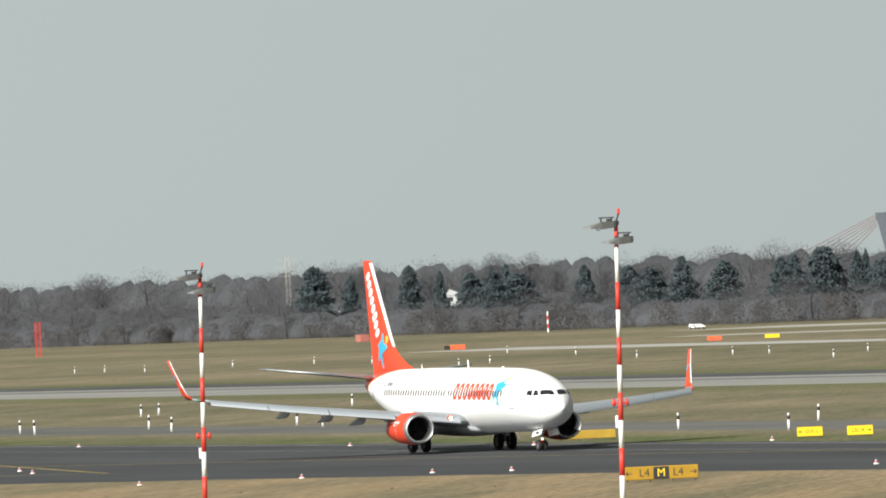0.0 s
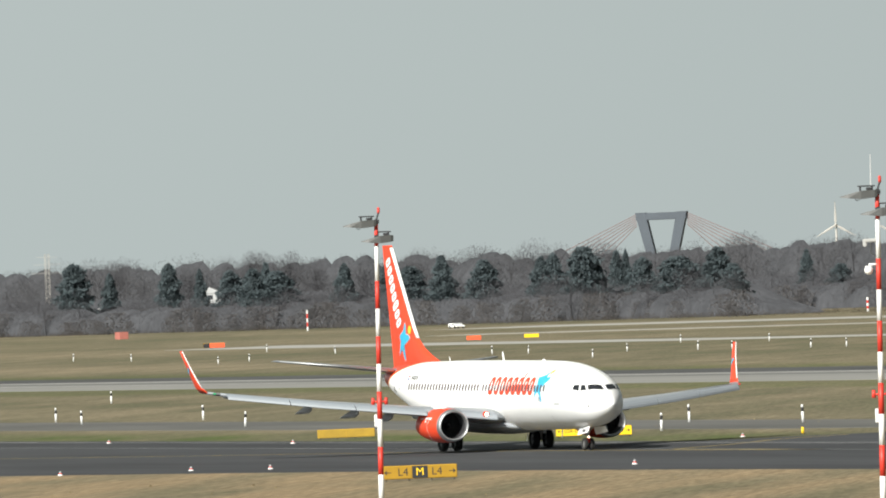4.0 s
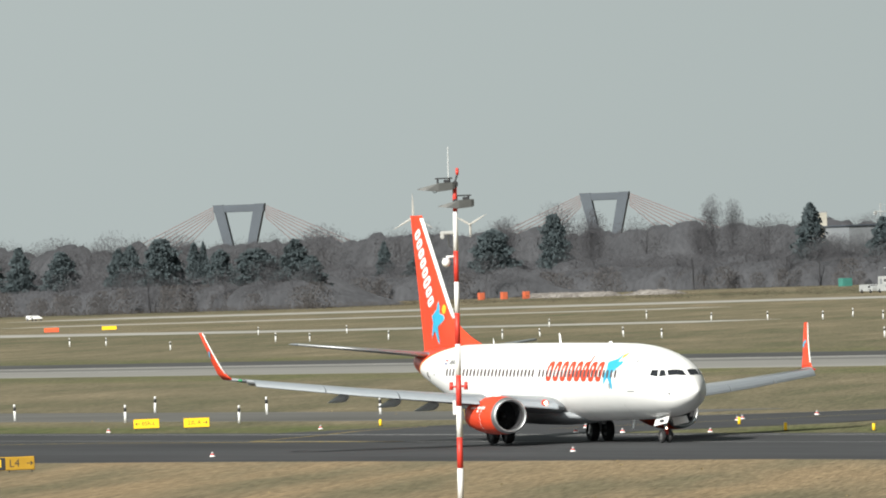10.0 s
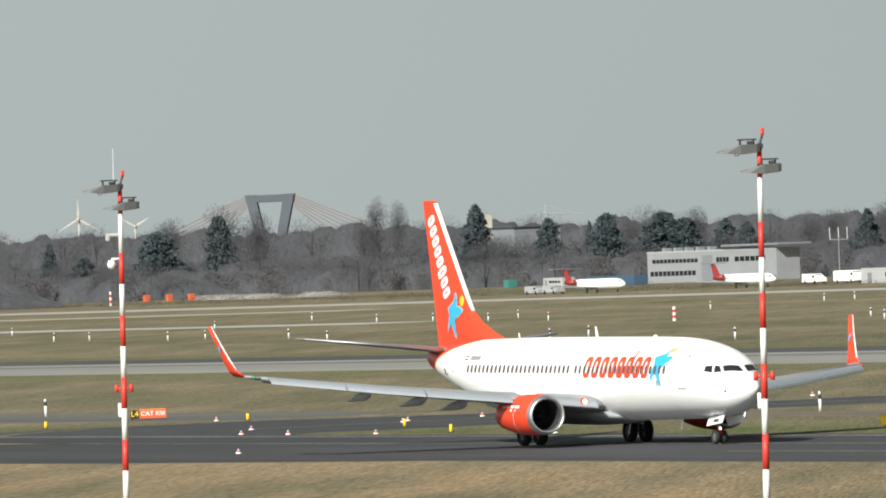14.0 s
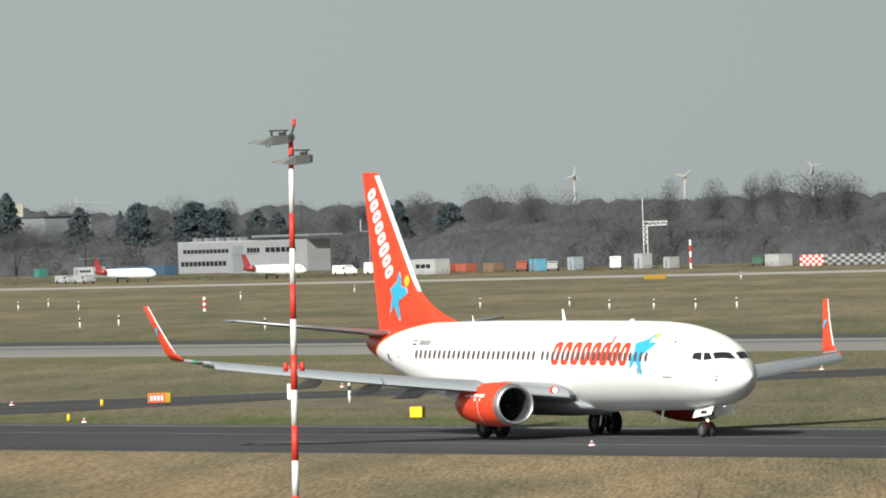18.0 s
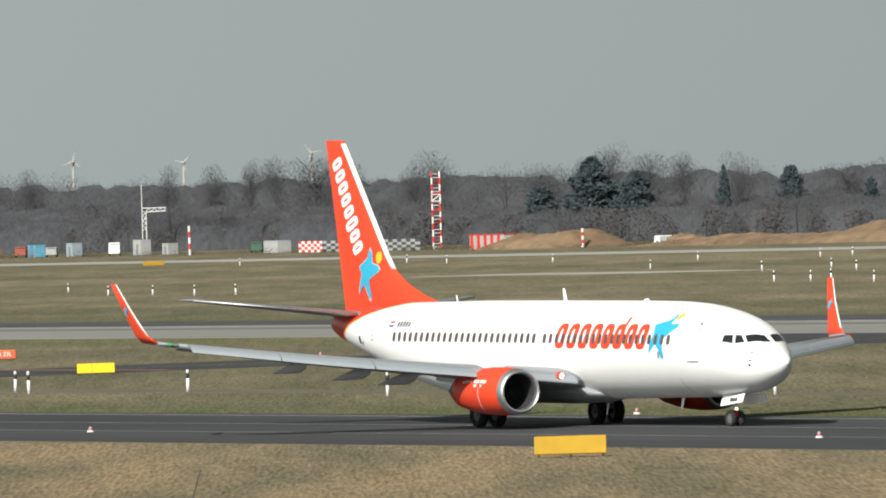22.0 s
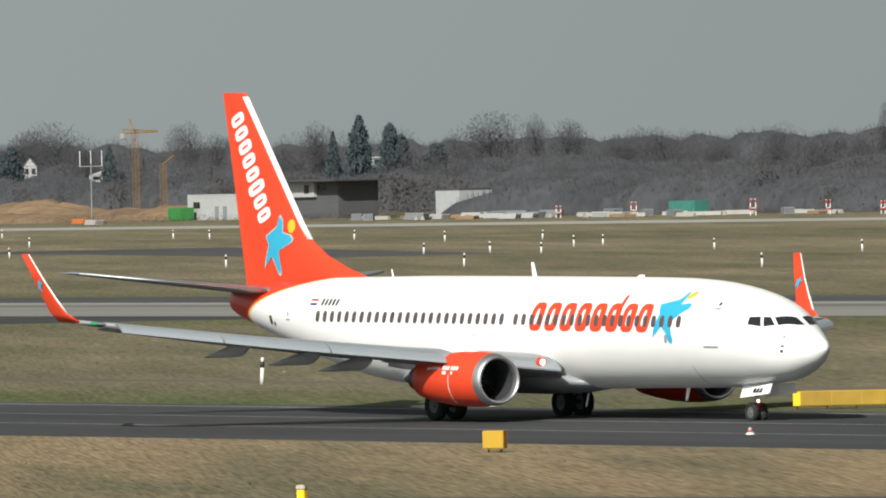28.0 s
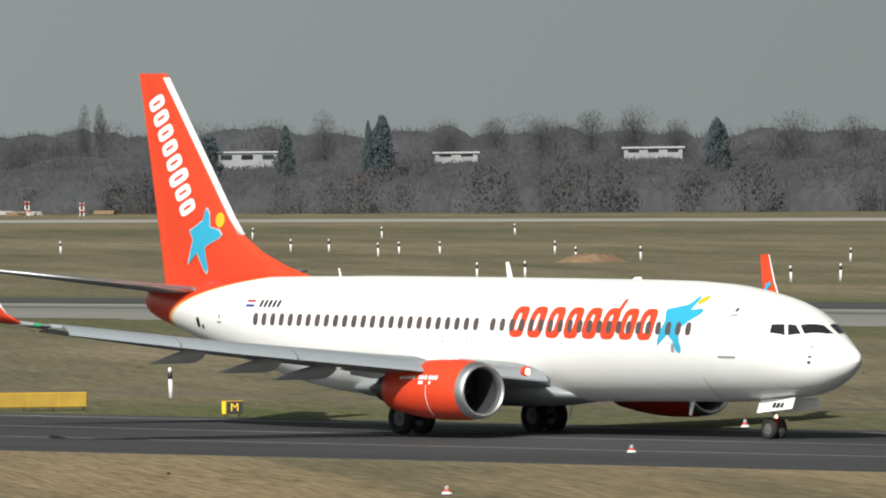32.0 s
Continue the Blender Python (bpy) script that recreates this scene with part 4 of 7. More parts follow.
# ================= masts in the near turf =================
def mast(x, y, top, az, cctv=False):
    """Red and white banded lamp mast, leaned to fit the camera's view, with two flat floodlights and a red beacon."""
    rx, ry = math.cos(radians(az)), -math.sin(radians(az))
    base = (x - 0.26 * rx, y - 0.26 * ry)
    m = thing("lamp_mast", (base[0], base[1], GRADE - 0.02), "red and white banded lamp mast with two flat grey floodlights", "light mast", "masts along the taxiway")
    tilt = lambda z, u=0.0, v=0.0: (0.26 * rx * z / top + u * rx + v * ry, 0.26 * ry * z / top + u * ry - v * rx, z)
    z = top - 2.95
    cuts = []
    while z > 0.4:
        cuts.append(z)
        z -= 1.1
    cuts = [0.0] + cuts[::-1] + [top - 1.55, top - 0.55]
    for k, (a, b) in enumerate(zip(cuts, cuts[1:])):
        red = (len(cuts) - 2 - k) % 2 == 0
        part("pole_band", tube(bmesh.new(), tilt(a), tilt(b), 0.115 - 0.003 * a, 0.115 - 0.003 * b, 16), MAST_RED if red else MAST_WHITE, m, "red pole band" if red else "white pole band", smooth=True)
    b = bmesh.new()
    tube(b, tilt(top - 0.55), tilt(top - 0.24, 0.1), 0.035)
    part("beacon_stem", b, DARK_METAL, m)
    part("beacon", tube(ball(bmesh.new(), tilt(top - 0.08, 0.1), (0.06, 0.06, 0.07)), tilt(top - 0.26, 0.1), tilt(top - 0.1, 0.1), 0.05, 0.058), MAST_RED, m, "red obstruction beacon", smooth=True)
    part("base_plate", tube(bmesh.new(), (0, 0, 0), (0, 0, 0.05), 0.28, seg=16), LAMP_GREY, m)
    for u0, u1, z0, h in ((-1.32, 0.02, top - 0.64, 0.27), (-0.6, 0.68, top - 1.27, 0.28)):
        # flat wedge housing, thin at its outer lip
        rows = [(u0, 0.12, 0.015), (u0 + 0.3, 0.24, 0.07), (u0 + 0.75, 0.27, 0.15), (u1 - 0.1, 0.24, h / 2), (u1, 0.2, h / 2 * 0.8)]
        v, f = loft([[tilt(z0 + 0.09 * (1 - (u - u0) / (u1 - u0)) * -1 + e * t, u, s * w) for s, e in ((-1, -1), (1, -1), (0.85, 1), (-0.85, 1))] for u, w, t in rows])
        lamp = link("floodlight", v, f, LAMP_GREY, m, "flat grey floodlight", smooth=False)
        # carrier bar on two stubs above the housing, its ballast box, and an eye below
        bar = part("carrier_bar", box(bmesh.new(), tilt(z0 + 0.27, u1 - 0.4), (0.62, 0.07, 0.05), 0.01, -az), DARK_METAL, lamp, "dark carrier bar")
        for u in (u1 - 0.62, u1 - 0.2):
            part("stub", tube(bmesh.new(), tilt(z0 + 0.08, u), tilt(z0 + 0.27, u), 0.035, seg=8), DARK_METAL, lamp)
        part("ballast_box", box(bmesh.new(), tilt(z0 + 0.17, u1 - 0.3), (0.22, 0.2, 0.1), 0.02, -az), DARK_METAL, lamp)
        part("clamp", box(bmesh.new(), tilt(z0 + 0.05, 0.02), (0.2, 0.26, 0.2), 0.03, -az), DARK_METAL, m)
        for k in range(8):
            g0, g1 = (2 * math.pi * q / 8 for q in (k, k + 1))
            part("eye_link", tube(bmesh.new(), tilt(z0 - 0.17 + 0.06 * math.cos(g0), u0 + 0.62 + 0.08 * math.sin(g0)), tilt(z0 - 0.17 + 0.06 * math.cos(g1), u0 + 0.62 + 0.08 * math.sin(g1)), 0.012, seg=5), DARK_METAL, lamp)
    zc = top - 7.75
    for e in (-1, 1):
        bmx = tube(bmesh.new(), tilt(zc - 0.12, e * 0.26), tilt(zc + 0.16, e * 0.26), 0.075, 0.06, 10)
        tube(bmx, tilt(zc, 0), tilt(zc, e * 0.26), 0.035)
        part("side_beacon", bmx, MAST_RED, m, "red side beacon", smooth=True)
    part("junction_box", box(bmesh.new(), tilt(zc - 0.75, -0.16), (0.12, 0.12, 0.5), 0.02, -az), MAST_WHITE, m)
    if cctv:
        part("whip_aerial", tube(bmesh.new(), tilt(top - 0.5, -0.22), tilt(top + 0.75, -0.22), 0.012, 0.008, 6), MAST_WHITE, m)
        b = bmesh.new()
        box(b, tilt(top - 2.3, -0.3), (0.5, 0.14, 0.13), 0.03, -az)
        box(b, tilt(top - 2.4, -0.47), (0.15, 0.14, 0.24), 0.03, -az)
        part("camera_housing", b, LAMP_WHITE, m, "pale grey camera housing")
        b = tube(bmesh.new(), tilt(top - 2.35, 0), tilt(top - 2.35, -0.3), 0.03)
        tube(b, tilt(top - 2.9, 0), tilt(top - 2.75, -0.26), 0.022)
        tube(b, tilt(top - 2.75, -0.26), tilt(top - 2.36, -0.26), 0.022)
        part("camera_bracket", b, LAMP_GREY, m, "dark camera bracket")
        b = ball(bmesh.new(), tilt(top - 3.35, -0.35), (0.16, 0.16, 0.16))
        tube(b, tilt(top - 3.15, 0), tilt(top - 3.15, -0.35), 0.04)
        tube(b, tilt(top - 3.2, -0.35), tilt(top - 3.32, -0.35), 0.12)
        part("dome_camera", b, MAST_WHITE, m, "white dome camera", smooth=True)
    return m


mast(-466.3, 150.0, 11.95, -72.2)
mast(-412.0, 150.0, 13.15, -70.0)
mast(-360.1, 150.0, 13.23, -67.4, cctv=True)
mast(-308.3, 150.0, 13.36, -64.1)


# ================= signs =================
def text_mesh(words, size):
    c = bpy.data.curves.new("letters", "FONT")
    c.body, c.size, c.align_x, c.align_y, c.extrude = words, size, "CENTER", "CENTER", 0.0
    tmp = bpy.data.objects.new("letters", c)
    scene.collection.objects.link(tmp)
    me = bpy.data.meshes.new_from_object(tmp.evaluated_get(bpy.context.evaluated_depsgraph_get()))
    bpy.data.objects.remove(tmp)
    return me


def lettering(words, size, x, z, y, material, parent):
    me = text_mesh(words, size)
    me.materials.append(material)
    ob = new("lettering", me)
    ob.parent = parent
    ob.matrix_basis = pose(x, y, z, 90, 0, 0)
    return ob


def arrow(x, z, size, way, y, material, parent):
    s = size
    pts = [(-0.5, 0.06), (0.2, 0.06), (0.05, 0.24), (0.18, 0.32), (0.5, 0.0), (0.18, -0.32), (0.05, -0.24), (0.2, -0.06), (-0.5, -0.06)]
    return link("arrow", [(x + way * a * s, y, z + b * s) for a, b in pts], [tuple(range(len(pts)))], material, parent, smooth=False)


def sign(name, x, y, w, h, rz, panels, label, depth=0.22, lift=0.12, group="", shell=None):
    """A lit guidance sign on short legs: panels are (from, to, face material, words, arrow, text material), as shares of its width."""
    t = thing(name, (x, y, GRADE - 0.02), label, "airfield sign", group, rz)
    part("housing", box(bmesh.new(), (0, depth / 2, lift + h / 2), (w, depth, h), 0.02), shell or BOARD_Y, t)
    n = max(2, round(w / 1.2) + 1)
    for i in range(n):
        xx = -w / 2 + 0.15 + (w - 0.3) * i / (n - 1)
        part("leg", tube(bmesh.new(), (xx, depth / 2, 0), (xx, depth / 2, lift + 0.02), 0.03, seg=8), LAMP_GREY, t)
    for a, b, m, words, way, ink in panels:
        x0, x1 = -w / 2 + w * a, -w / 2 + w * b
        pl = part("face_panel", box(bmesh.new(), ((x0 + x1) / 2, -0.012, lift + h / 2), (x1 - x0 - 0.03, 0.02, h - 0.06), 0.004), m, t)
        if words:
            shift = 0.0 if not way else -way * h * 0.42
            tight = way and len(words) > 2
            lettering(words, h * (0.58 if tight else 0.66 if len(words) > 6 else 0.82), (x0 + x1) / 2 + shift * (0.55 if tight else 1), lift + h / 2, -0.026, ink, pl)
        if way:
            arrow((x0 + x1) / 2 + way * (x1 - x0) * 0.34, lift + h / 2, h * 0.5, way, -0.026, ink, pl)
    return t


DULL_Y = mat("dull_ochre_board", (0.36, 0.225, 0.015), 0.6, var=0.2, scale=1.2)
AMBER = mat("amber_panel", (0.36, 0.205, 0.01), 0.45, var=0.1)
sign("guidance_sign", -525.1, 193.0, 3.76, 0.68, 68, [(0, 0.39, AMBER, "L4", -1, BLACK), (0.39, 0.61, BLACK, "M", 0, SIGN_Y), (0.61, 1, AMBER, "L4", 1, BLACK)], "amber and black guidance sign reading L4, M, L4 with arrows")
sign("direction_sign", -640.3, 245.3, 1.6, 0.6, 69, [(0, 1, SIGN_Y, "05R-L", -1, BLACK)], "yellow direction sign reading 05R-L with an arrow")
sign("direction_sign", -635.8, 246.9, 1.6, 0.6, 69, [(0, 1, SIGN_Y, "23L-R", 1, BLACK)], "yellow direction sign reading 23L-R with an arrow")
sign("blank_sign", -677.0, 243.8, 3.76, 0.56, 66, [(0, 0.5, DULL_Y, "", 0, BLACK), (0.5, 1, DULL_Y, "", 0, BLACK)], "blank weathered yellow back of a long sign")
sign("holding_sign", -627.9, 262.8, 2.27, 0.6, 67, [(0, 0.27, BLACK, "L4", 0, SIGN_Y), (0.27, 1, SIGN_R, "CAT II/III", 0, WHITE)], "black and red holding point sign reading L4 CAT II/III")
sign("holding_sign", -566.4, 266.7, 1.3, 0.57, 64, [(0, 0.78, SIGN_R, "", 0, WHITE), (0.78, 1, BOARD_Y, "", 0, BLACK)], "red holding point sign with illegible lettering")
b_host = bpy.data.objects["holding_sign.001"]
for k in range(4):
    link("word_bar", [(-0.5 + 0.2 * k + a * 0.12, -0.03, 0.26 + q * 0.28) for a, q in ((0, 0), (1, 0), (1, 1), (0, 1))], [(0, 1, 2, 3)], WHITE, b_host, smooth=False)
sign("holding_sign", -625.0, 318.2, 2.37, 0.56, 63, [(0, 0.27, BLACK, "L4", 0, SIGN_Y), (0.27, 1, SIGN_R, "05R 23L", 0, WHITE)], "black and red holding point sign reading L4 05R 23L")
sign("yellow_box", -494.8, 247.2, 0.66, 0.56, 45, [(0, 1, SIGN_Y, "", 0, BLACK)], "small yellow sign box seen from its edge", depth=0.5)
sign("yellow_board", -560.7, 291.8, 2.17, 0.58, 62, [(0, 0.4, SIGN_Y, "", 0, BLACK), (0.4, 1, SIGN_Y, "", 0, BLACK)], "bright yellow blank sign in two panels")
sign("yellow_board", -353.4, 203.6, 2.68, 0.68, 57, [(0, 1, BOARD_Y, "", 0, BLACK)], "long blank yellow sign back beside the taxiway", depth=0.25)
sign("yellow_box", -297.3, 205.5, 0.72, 0.6, 40, [(0, 1, BOARD_Y, "", 0, BLACK)], "small yellow sign box with a red stencil", depth=0.45)
bx = bpy.data.objects["yellow_box.001"]
link("stencil", [(0.371, 0.2 + a, 0.3 + q) for a, q in ((0, 0.1), (0.16, 0.1), (0.16, 0.3), (0, 0.3))], [(0, 1, 2, 3)], SIGN_R, bx, smooth=False)
sign("yellow_board", -328.9, 243.1, 3.61, 0.57, 50, [(0, 0.08, SIGN_Y, "", 0, BLACK), (0.08, 0.4, DULL_Y, "", 0, BLACK), (0.4, 0.71, DULL_Y, "", 0, BLACK), (0.71, 1, DULL_Y, "", 0, BLACK)], "long yellow sign back in three weathered panels", depth=0.25)
sign("location_sign", -313.8, 240.6, 0.78, 0.5, 52, [(0, 0.2, SIGN_Y, "", 0, BLACK), (0.2, 1, BLACK, "M", 0, SIGN_Y)], "black location sign reading M with a yellow edge")
sign("road_sign", -277.1, 162.4, 0.8, 0.45, 60, [(0.05, 0.95, BLACK, "V01", 0, SIGN_Y)], "small black sign reading V01 in a yellow frame", shell=SIGN_Y)
sign("far_red_sign", -1703.4, 636.5, 2.42, 0.7, 69, [(0, 1, SIGN_R, "", 0, WHITE)], "red holding sign in the far turf")
sign("far_yellow_sign", -1703.7, 646.8, 2.43, 0.62, 69, [(0, 1, SIGN_Y, "", 0, BLACK)], "yellow guidance sign in the far turf")
sign("far_red_sign", -1793.4, 622.3, 3.7, 0.8, 70, [(0, 0.3, BLACK, "", 0, WHITE), (0.3, 1, SIGN_R, "", 0, WHITE)], "black and red holding sign in the far turf")
sign("far_brown_sign", -1421.6, 749.9, 3.1, 0.62, 62, [(0, 1, AMBER, "", 0, BLACK)], "brownish guidance sign in the far turf")


def short_post():
    t = thing("yellow_post", (-259.1, 172.5, GRADE - 0.02), "stubby yellow cable post with a pale cap", "post")
    part("shaft", box(bmesh.new(), (0, 0, 0.24), (0.24, 0.24, 0.48), 0.02, 30), SIGN_Y, t)
    part("cap", box(bmesh.new(), (0, 0, 0.55), (0.28, 0.28, 0.14), 0.03, 30), mat("cap_pale", (0.5, 0.45, 0.32), 0.6), t, "pale weathered cap")
    t = thing("leaning_rod", (-313.4, 166.3, GRADE - 0.02), "thin grey rod leaning out of the turf", "rod")
    part("rod", tube(bmesh.new(), (0, 0, -0.1), (0.25, 0.35, 1.3), 0.025, 0.018, 8), LAMP_GREY, t)
    t = thing("concrete_block", (-330.7, 162.1, GRADE - 0.02), "low concrete block in the turf", "block")
    part("block", box(bmesh.new(), (0, 0, 0.18), (0.85, 0.6, 0.36), 0.04, 60), CONCRETE_LT, t)


short_post()


# ================= marker posts and edge lights =================
def marker_post():
    t = thing("marker_post", (0, 0, -200), "slim white marker post with a black band below its cap", "marker post", "marker posts")
    part("shaft", tube(bmesh.new(), (0, 0, 0), (0, 0, 0.72), 0.085, seg=10), MAST_WHITE, t, smooth=True)
    part("band", tube(bmesh.new(), (0, 0, 0.72), (0, 0, 0.98), 0.088, seg=10), BLACK, t, "black band", smooth=True)
    part("cap", tube(bmesh.new(), (0, 0, 0.98), (0, 0, 1.16), 0.085, 0.06, 10), MAST_WHITE, t, smooth=True)
    return t


def edge_light():
    t = thing("edge_light", (0, 0, -200), "small white and red taxiway edge light on a stub", "edge light", "taxiway edge lights")
    part("base", tube(bmesh.new(), (0, 0, 0), (0, 0, 0.07), 0.16, 0.12, 12), MAST_WHITE, t)
    part("collar", tube(bmesh.new(), (0, 0, 0.07), (0, 0, 0.14), 0.11, 0.08, 10), MAST_RED, t, "red collar")
    part("lens", ball(bmesh.new(), (0, 0, 0.175), (0.07, 0.07, 0.08)), HOUSE_W, t, "pale lens", smooth=True)
    return t


def yellow_stub():
    t = thing("yellow_stub", (0, 0, -200), "short yellow marker stub in the turf", "marker", "yellow stubs")
    part("stub", tube(bmesh.new(), (0, 0, 0), (0, 0, 0.42), 0.09, 0.08, 10), SIGN_Y, t, smooth=True)
    part("foot", tube(bmesh.new(), (0, 0, 0), (0, 0, 0.04), 0.16, seg=10), BLACK, t)
    return t


def scatter(proto, places, z=GRADE - 0.02, tall=1.0):
    """The first place takes the thing itself, the rest copies, each a little askew."""
    for i, (x, y) in enumerate(places):
        m = pose(x, y, z, random.uniform(-2.5, 2.5), random.uniform(-2.5, 2.5), random.uniform(0, 360)) @ Matrix.Diagonal((1, 1, tall * random.uniform(0.94, 1.06), 1))
        if i == 0 and proto.matrix_basis.translation.z < -100:
            proto.matrix_basis = m
        else:
            copy_thing(proto, m @ Matrix.Diagonal((*(1 / c for c in proto.scale), 1)))


POST, LIGHT, STUB = marker_post(), edge_light(), yellow_stub()
NEAR_POSTS = [(-963, 305.2), (-962, 323.6), (-956, 301.3), (-870, 263.7), (-857, 261.0), (-856, 270.4), (-836, 276.5), (-833, 265.0), (-816, 272.0), (-811, 280.3), (-760, 265.9), (-715, 274.6), (-706, 260.9), (-683, 270.3),
              (-677, 257.9), (-661, 269.5), (-653, 256.5), (-549, 270.2), (-521, 266.3), (-513, 263.0), (-503, 267.1), (-472, 261.7), (-440, 264.6), (-432, 269.5), (-396, 261.7), (-386, 264.5), (-352, 256.7), (-340, 257.7)]
FAR_POSTS_A = [(-1647, 508.5), (-1638, 510.6), (-1635, 576.1), (-1623, 526.7), (-1595, 530.7), (-1590, 502.0), (-1540, 521.4), (-1520, 546.2), (-1448, 572.2), (-1446, 631.2), (-1435, 503.0), (-1406, 488.4), (-1404, 567.9), (-1400, 511.8), (-1388, 684.4),
               (-1388, 689.2), (-1375, 516.3), (-1373, 738.0), (-1364, 517.3), (-1364, 581.1), (-1358, 602.3), (-1328, 517.3), (-1326, 636.9), (-1323, 594.9), (-1317, 604.5), (-1313, 731.6), (-1309, 519.6), (-1293, 517.9), (-1291, 588.3), (-1280, 719.3)]
FAR_POSTS_B = [(-1265, 517.2), (-1258, 519.1), (-1257, 581.1), (-1250, 482.4), (-1240, 712.6), (-1208, 513.4), (-1206, 507.7), (-1199, 710.2), (-1189, 727.0), (-1180, 716.8), (-1163, 504.7), (-1134, 712.1), (-1126, 493.3), (-1114, 555.1), (-1096, 642.8),
               (-1085, 550.4), (-1074, 536.8), (-1068, 694.0), (-1060, 548.6), (-1055, 690.5), (-1036, 630.7), (-1029, 480.2), (-1024, 473.5), (-1024, 614.6), (-1017, 642.1), (-1013, 528.9), (-1012, 628.2), (-1002, 528.3), (-1001, 612.5), (-1000, 673.4)]
FAR_POSTS_C = [(-992, 618.4), (-981, 522.0), (-977, 524.6), (-954, 653.9), (-948, 662.2), (-943, 455.4), (-924, 463.9), (-916, 557.6), (-914, 549.9), (-912, 573.5), (-908, 550.4), (-884, 542.8), (-879, 621.2), (-872, 612.8), (-851, 655.2),
               (-849, 579.5), (-847, 684.9), (-842, 582.2), (-840, 662.6), (-826, 576.8), (-820, 592.0), (-794, 521.3), (-773, 574.0), (-754, 584.7), (-753, 518.0), (-749, 585.0), (-726, 574.5), (-721, 574.9), (-715, 563.6), (-707, 575.9)]
FAR_POSTS_D = [(-698, 508.5), (-670, 547.9), (-663, 548.7), (-635, 546.2), (-598, 480.1), (-596, 482.8), (-555, 472.2), (-555, 476.5)]
EDGE_LIGHTS = [(-769, 237.5), (-706, 237.2), (-668, 236.9), (-666, 201.7), (-654, 198.9), (-638, 241.9), (-614, 246.4), (-612, 260.6), (-601, 295.3), (-594, 324.7), (-592, 186.3), (-588, 194.6), (-584, 201.0), (-584, 265.5), (-581, 259.4), (-578, 203.6),
               (-577, 257.3), (-576, 247.4), (-572, 329.6), (-563, 241.2), (-556, 241.0), (-545, 241.4), (-542, 211.3), (-523, 241.9), (-510, 218.3), (-424, 220.3), (-414, 241.9), (-364, 220.8), (-349, 241.2), (-319, 244.7), (-304, 220.8), (-286, 241.2), (-267, 220.5), (-241, 192.3)]
scatter(POST, NEAR_POSTS)
scatter(POST, FAR_POSTS_A + FAR_POSTS_B + FAR_POSTS_C + FAR_POSTS_D, tall=0.95)
scatter(LIGHT, EDGE_LIGHTS, GRADE)
scatter(STUB, [(-616, 251.1), (-610, 261.8), (-569, 264.3), (-564, 251.6), (-540, 243.6), (-528, 243.3)])


def banded_pole(x, y, h, r, label, n=5):
    t = thing("banded_pole", (x, y, GRADE - 0.02), label, "pole", "banded poles")
    for k in range(n):
        part("band", tube(bmesh.new(), (0, 0, h * k / n), (0, 0, h * (k + 1) / n), r, seg=8), MAST_RED if k % 2 == n % 2 else MAST_WHITE, t)
    return t


for x, y, h, r in ((-1170.4, 557.4, 1.7, 0.2), (-2149.6, 892.2, 3.0, 0.25), (-2337.5, 833.6, 4.7, 0.2), (-1655.0, 880.0, 5.0, 0.2), (-1518.0, 878.0, 3.0, 0.2)):
    banded_pole(x, y, h, r, "red and white banded pole in the far turf")


# ================= distance: buildings, vehicles, works =================
def far_building(name, x0, x1, y, deep, h, wall, label, rows=(), z=GRADE - 0.02, roof=None, over=0.0, doors=(), side_windows=0):
    """A block whose long front faces the runway; rows of windows are (height, size, first, last, count)."""
    t = thing(name, ((x0 + x1) / 2, y + deep / 2, z), label, "building")
    w = x1 - x0
    part("wall", box(bmesh.new(), (0, 0, h / 2), (w, deep, h), 0.03), wall, t)
    part("roof", box(bmesh.new(), (0, 0, h + 0.14), (w + over, deep + over, 0.28), 0.03), roof or ROOF, t)
    for zz, s, a, b, n in rows:
        for i in range(n):
            xx = -w / 2 + w * (a + (b - a) * (i + 0.5) / n)
            part("window", box(bmesh.new(), (xx, -deep / 2 - 0.02, zz), (w * (b - a) / n * 0.8, 0.08, s), 0.01), GLASS, t)
    for xx, dw, dh in doors:
        part("door", box(bmesh.new(), (-w / 2 + w * xx, -deep / 2 - 0.03, dh / 2), (dw, 0.08, dh), 0.01), HOUSE_G, t)
    for i in range(side_windows):
        part("window", box(bmesh.new(), (w / 2 + 0.02, -deep / 2 + deep * (i + 0.5) / side_windows, h * 0.6), (0.08, deep / side_windows * 0.5, 1.2), 0.01), GLASS, t)
    return t


hangar = far_building("terminal_block", -2112, -2049.6, 1000, 5.4, 6.4, BLOCK_GREY, "white two-storey airfield building with long window bands", [(4.6, 0.8, 0.04, 0.4, 12), (2.0, 1.0, 0.02, 0.38, 11), (4.6, 1.0, 0.54, 0.64, 4), (4.6, 1.0, 0.68, 0.92, 6)], roof=HOUSE_W, doors=((0.47, 5.0, 5.6),))
part("roof_canopy", box(bmesh.new(), (20, 0.5, 7.4), (27, 8, 0.5), 0.1), HOUSE_G, hangar, "grey overhanging roof")
for k in range(5):
    part("roof_unit", box(bmesh.new(), (-27 + 5.5 * k, 0, 6.95), (1.6, 1.6, 0.9), 0.05), HOUSE_G, hangar)
part("roof_mast", tube(bmesh.new(), (-27, 0, 6.6), (-27, 0, 8.6), 0.12), DARK_METAL, hangar)
far_building("site_hut", -1780.2, -1762.7, 885.4, 3.0, 2.45, HOUSE_W, "small white flat-roofed hut with a dark door", [(1.5, 0.7, 0.55, 0.9, 3)], doors=((0.2, 1.6, 1.9),), roof=HOUSE_W)
far_building("site_hut", -1643, -1638, 887.8, 2.6, 1.8, HOUSE_W, "pale windowless container hut", roof=HOUSE_W)
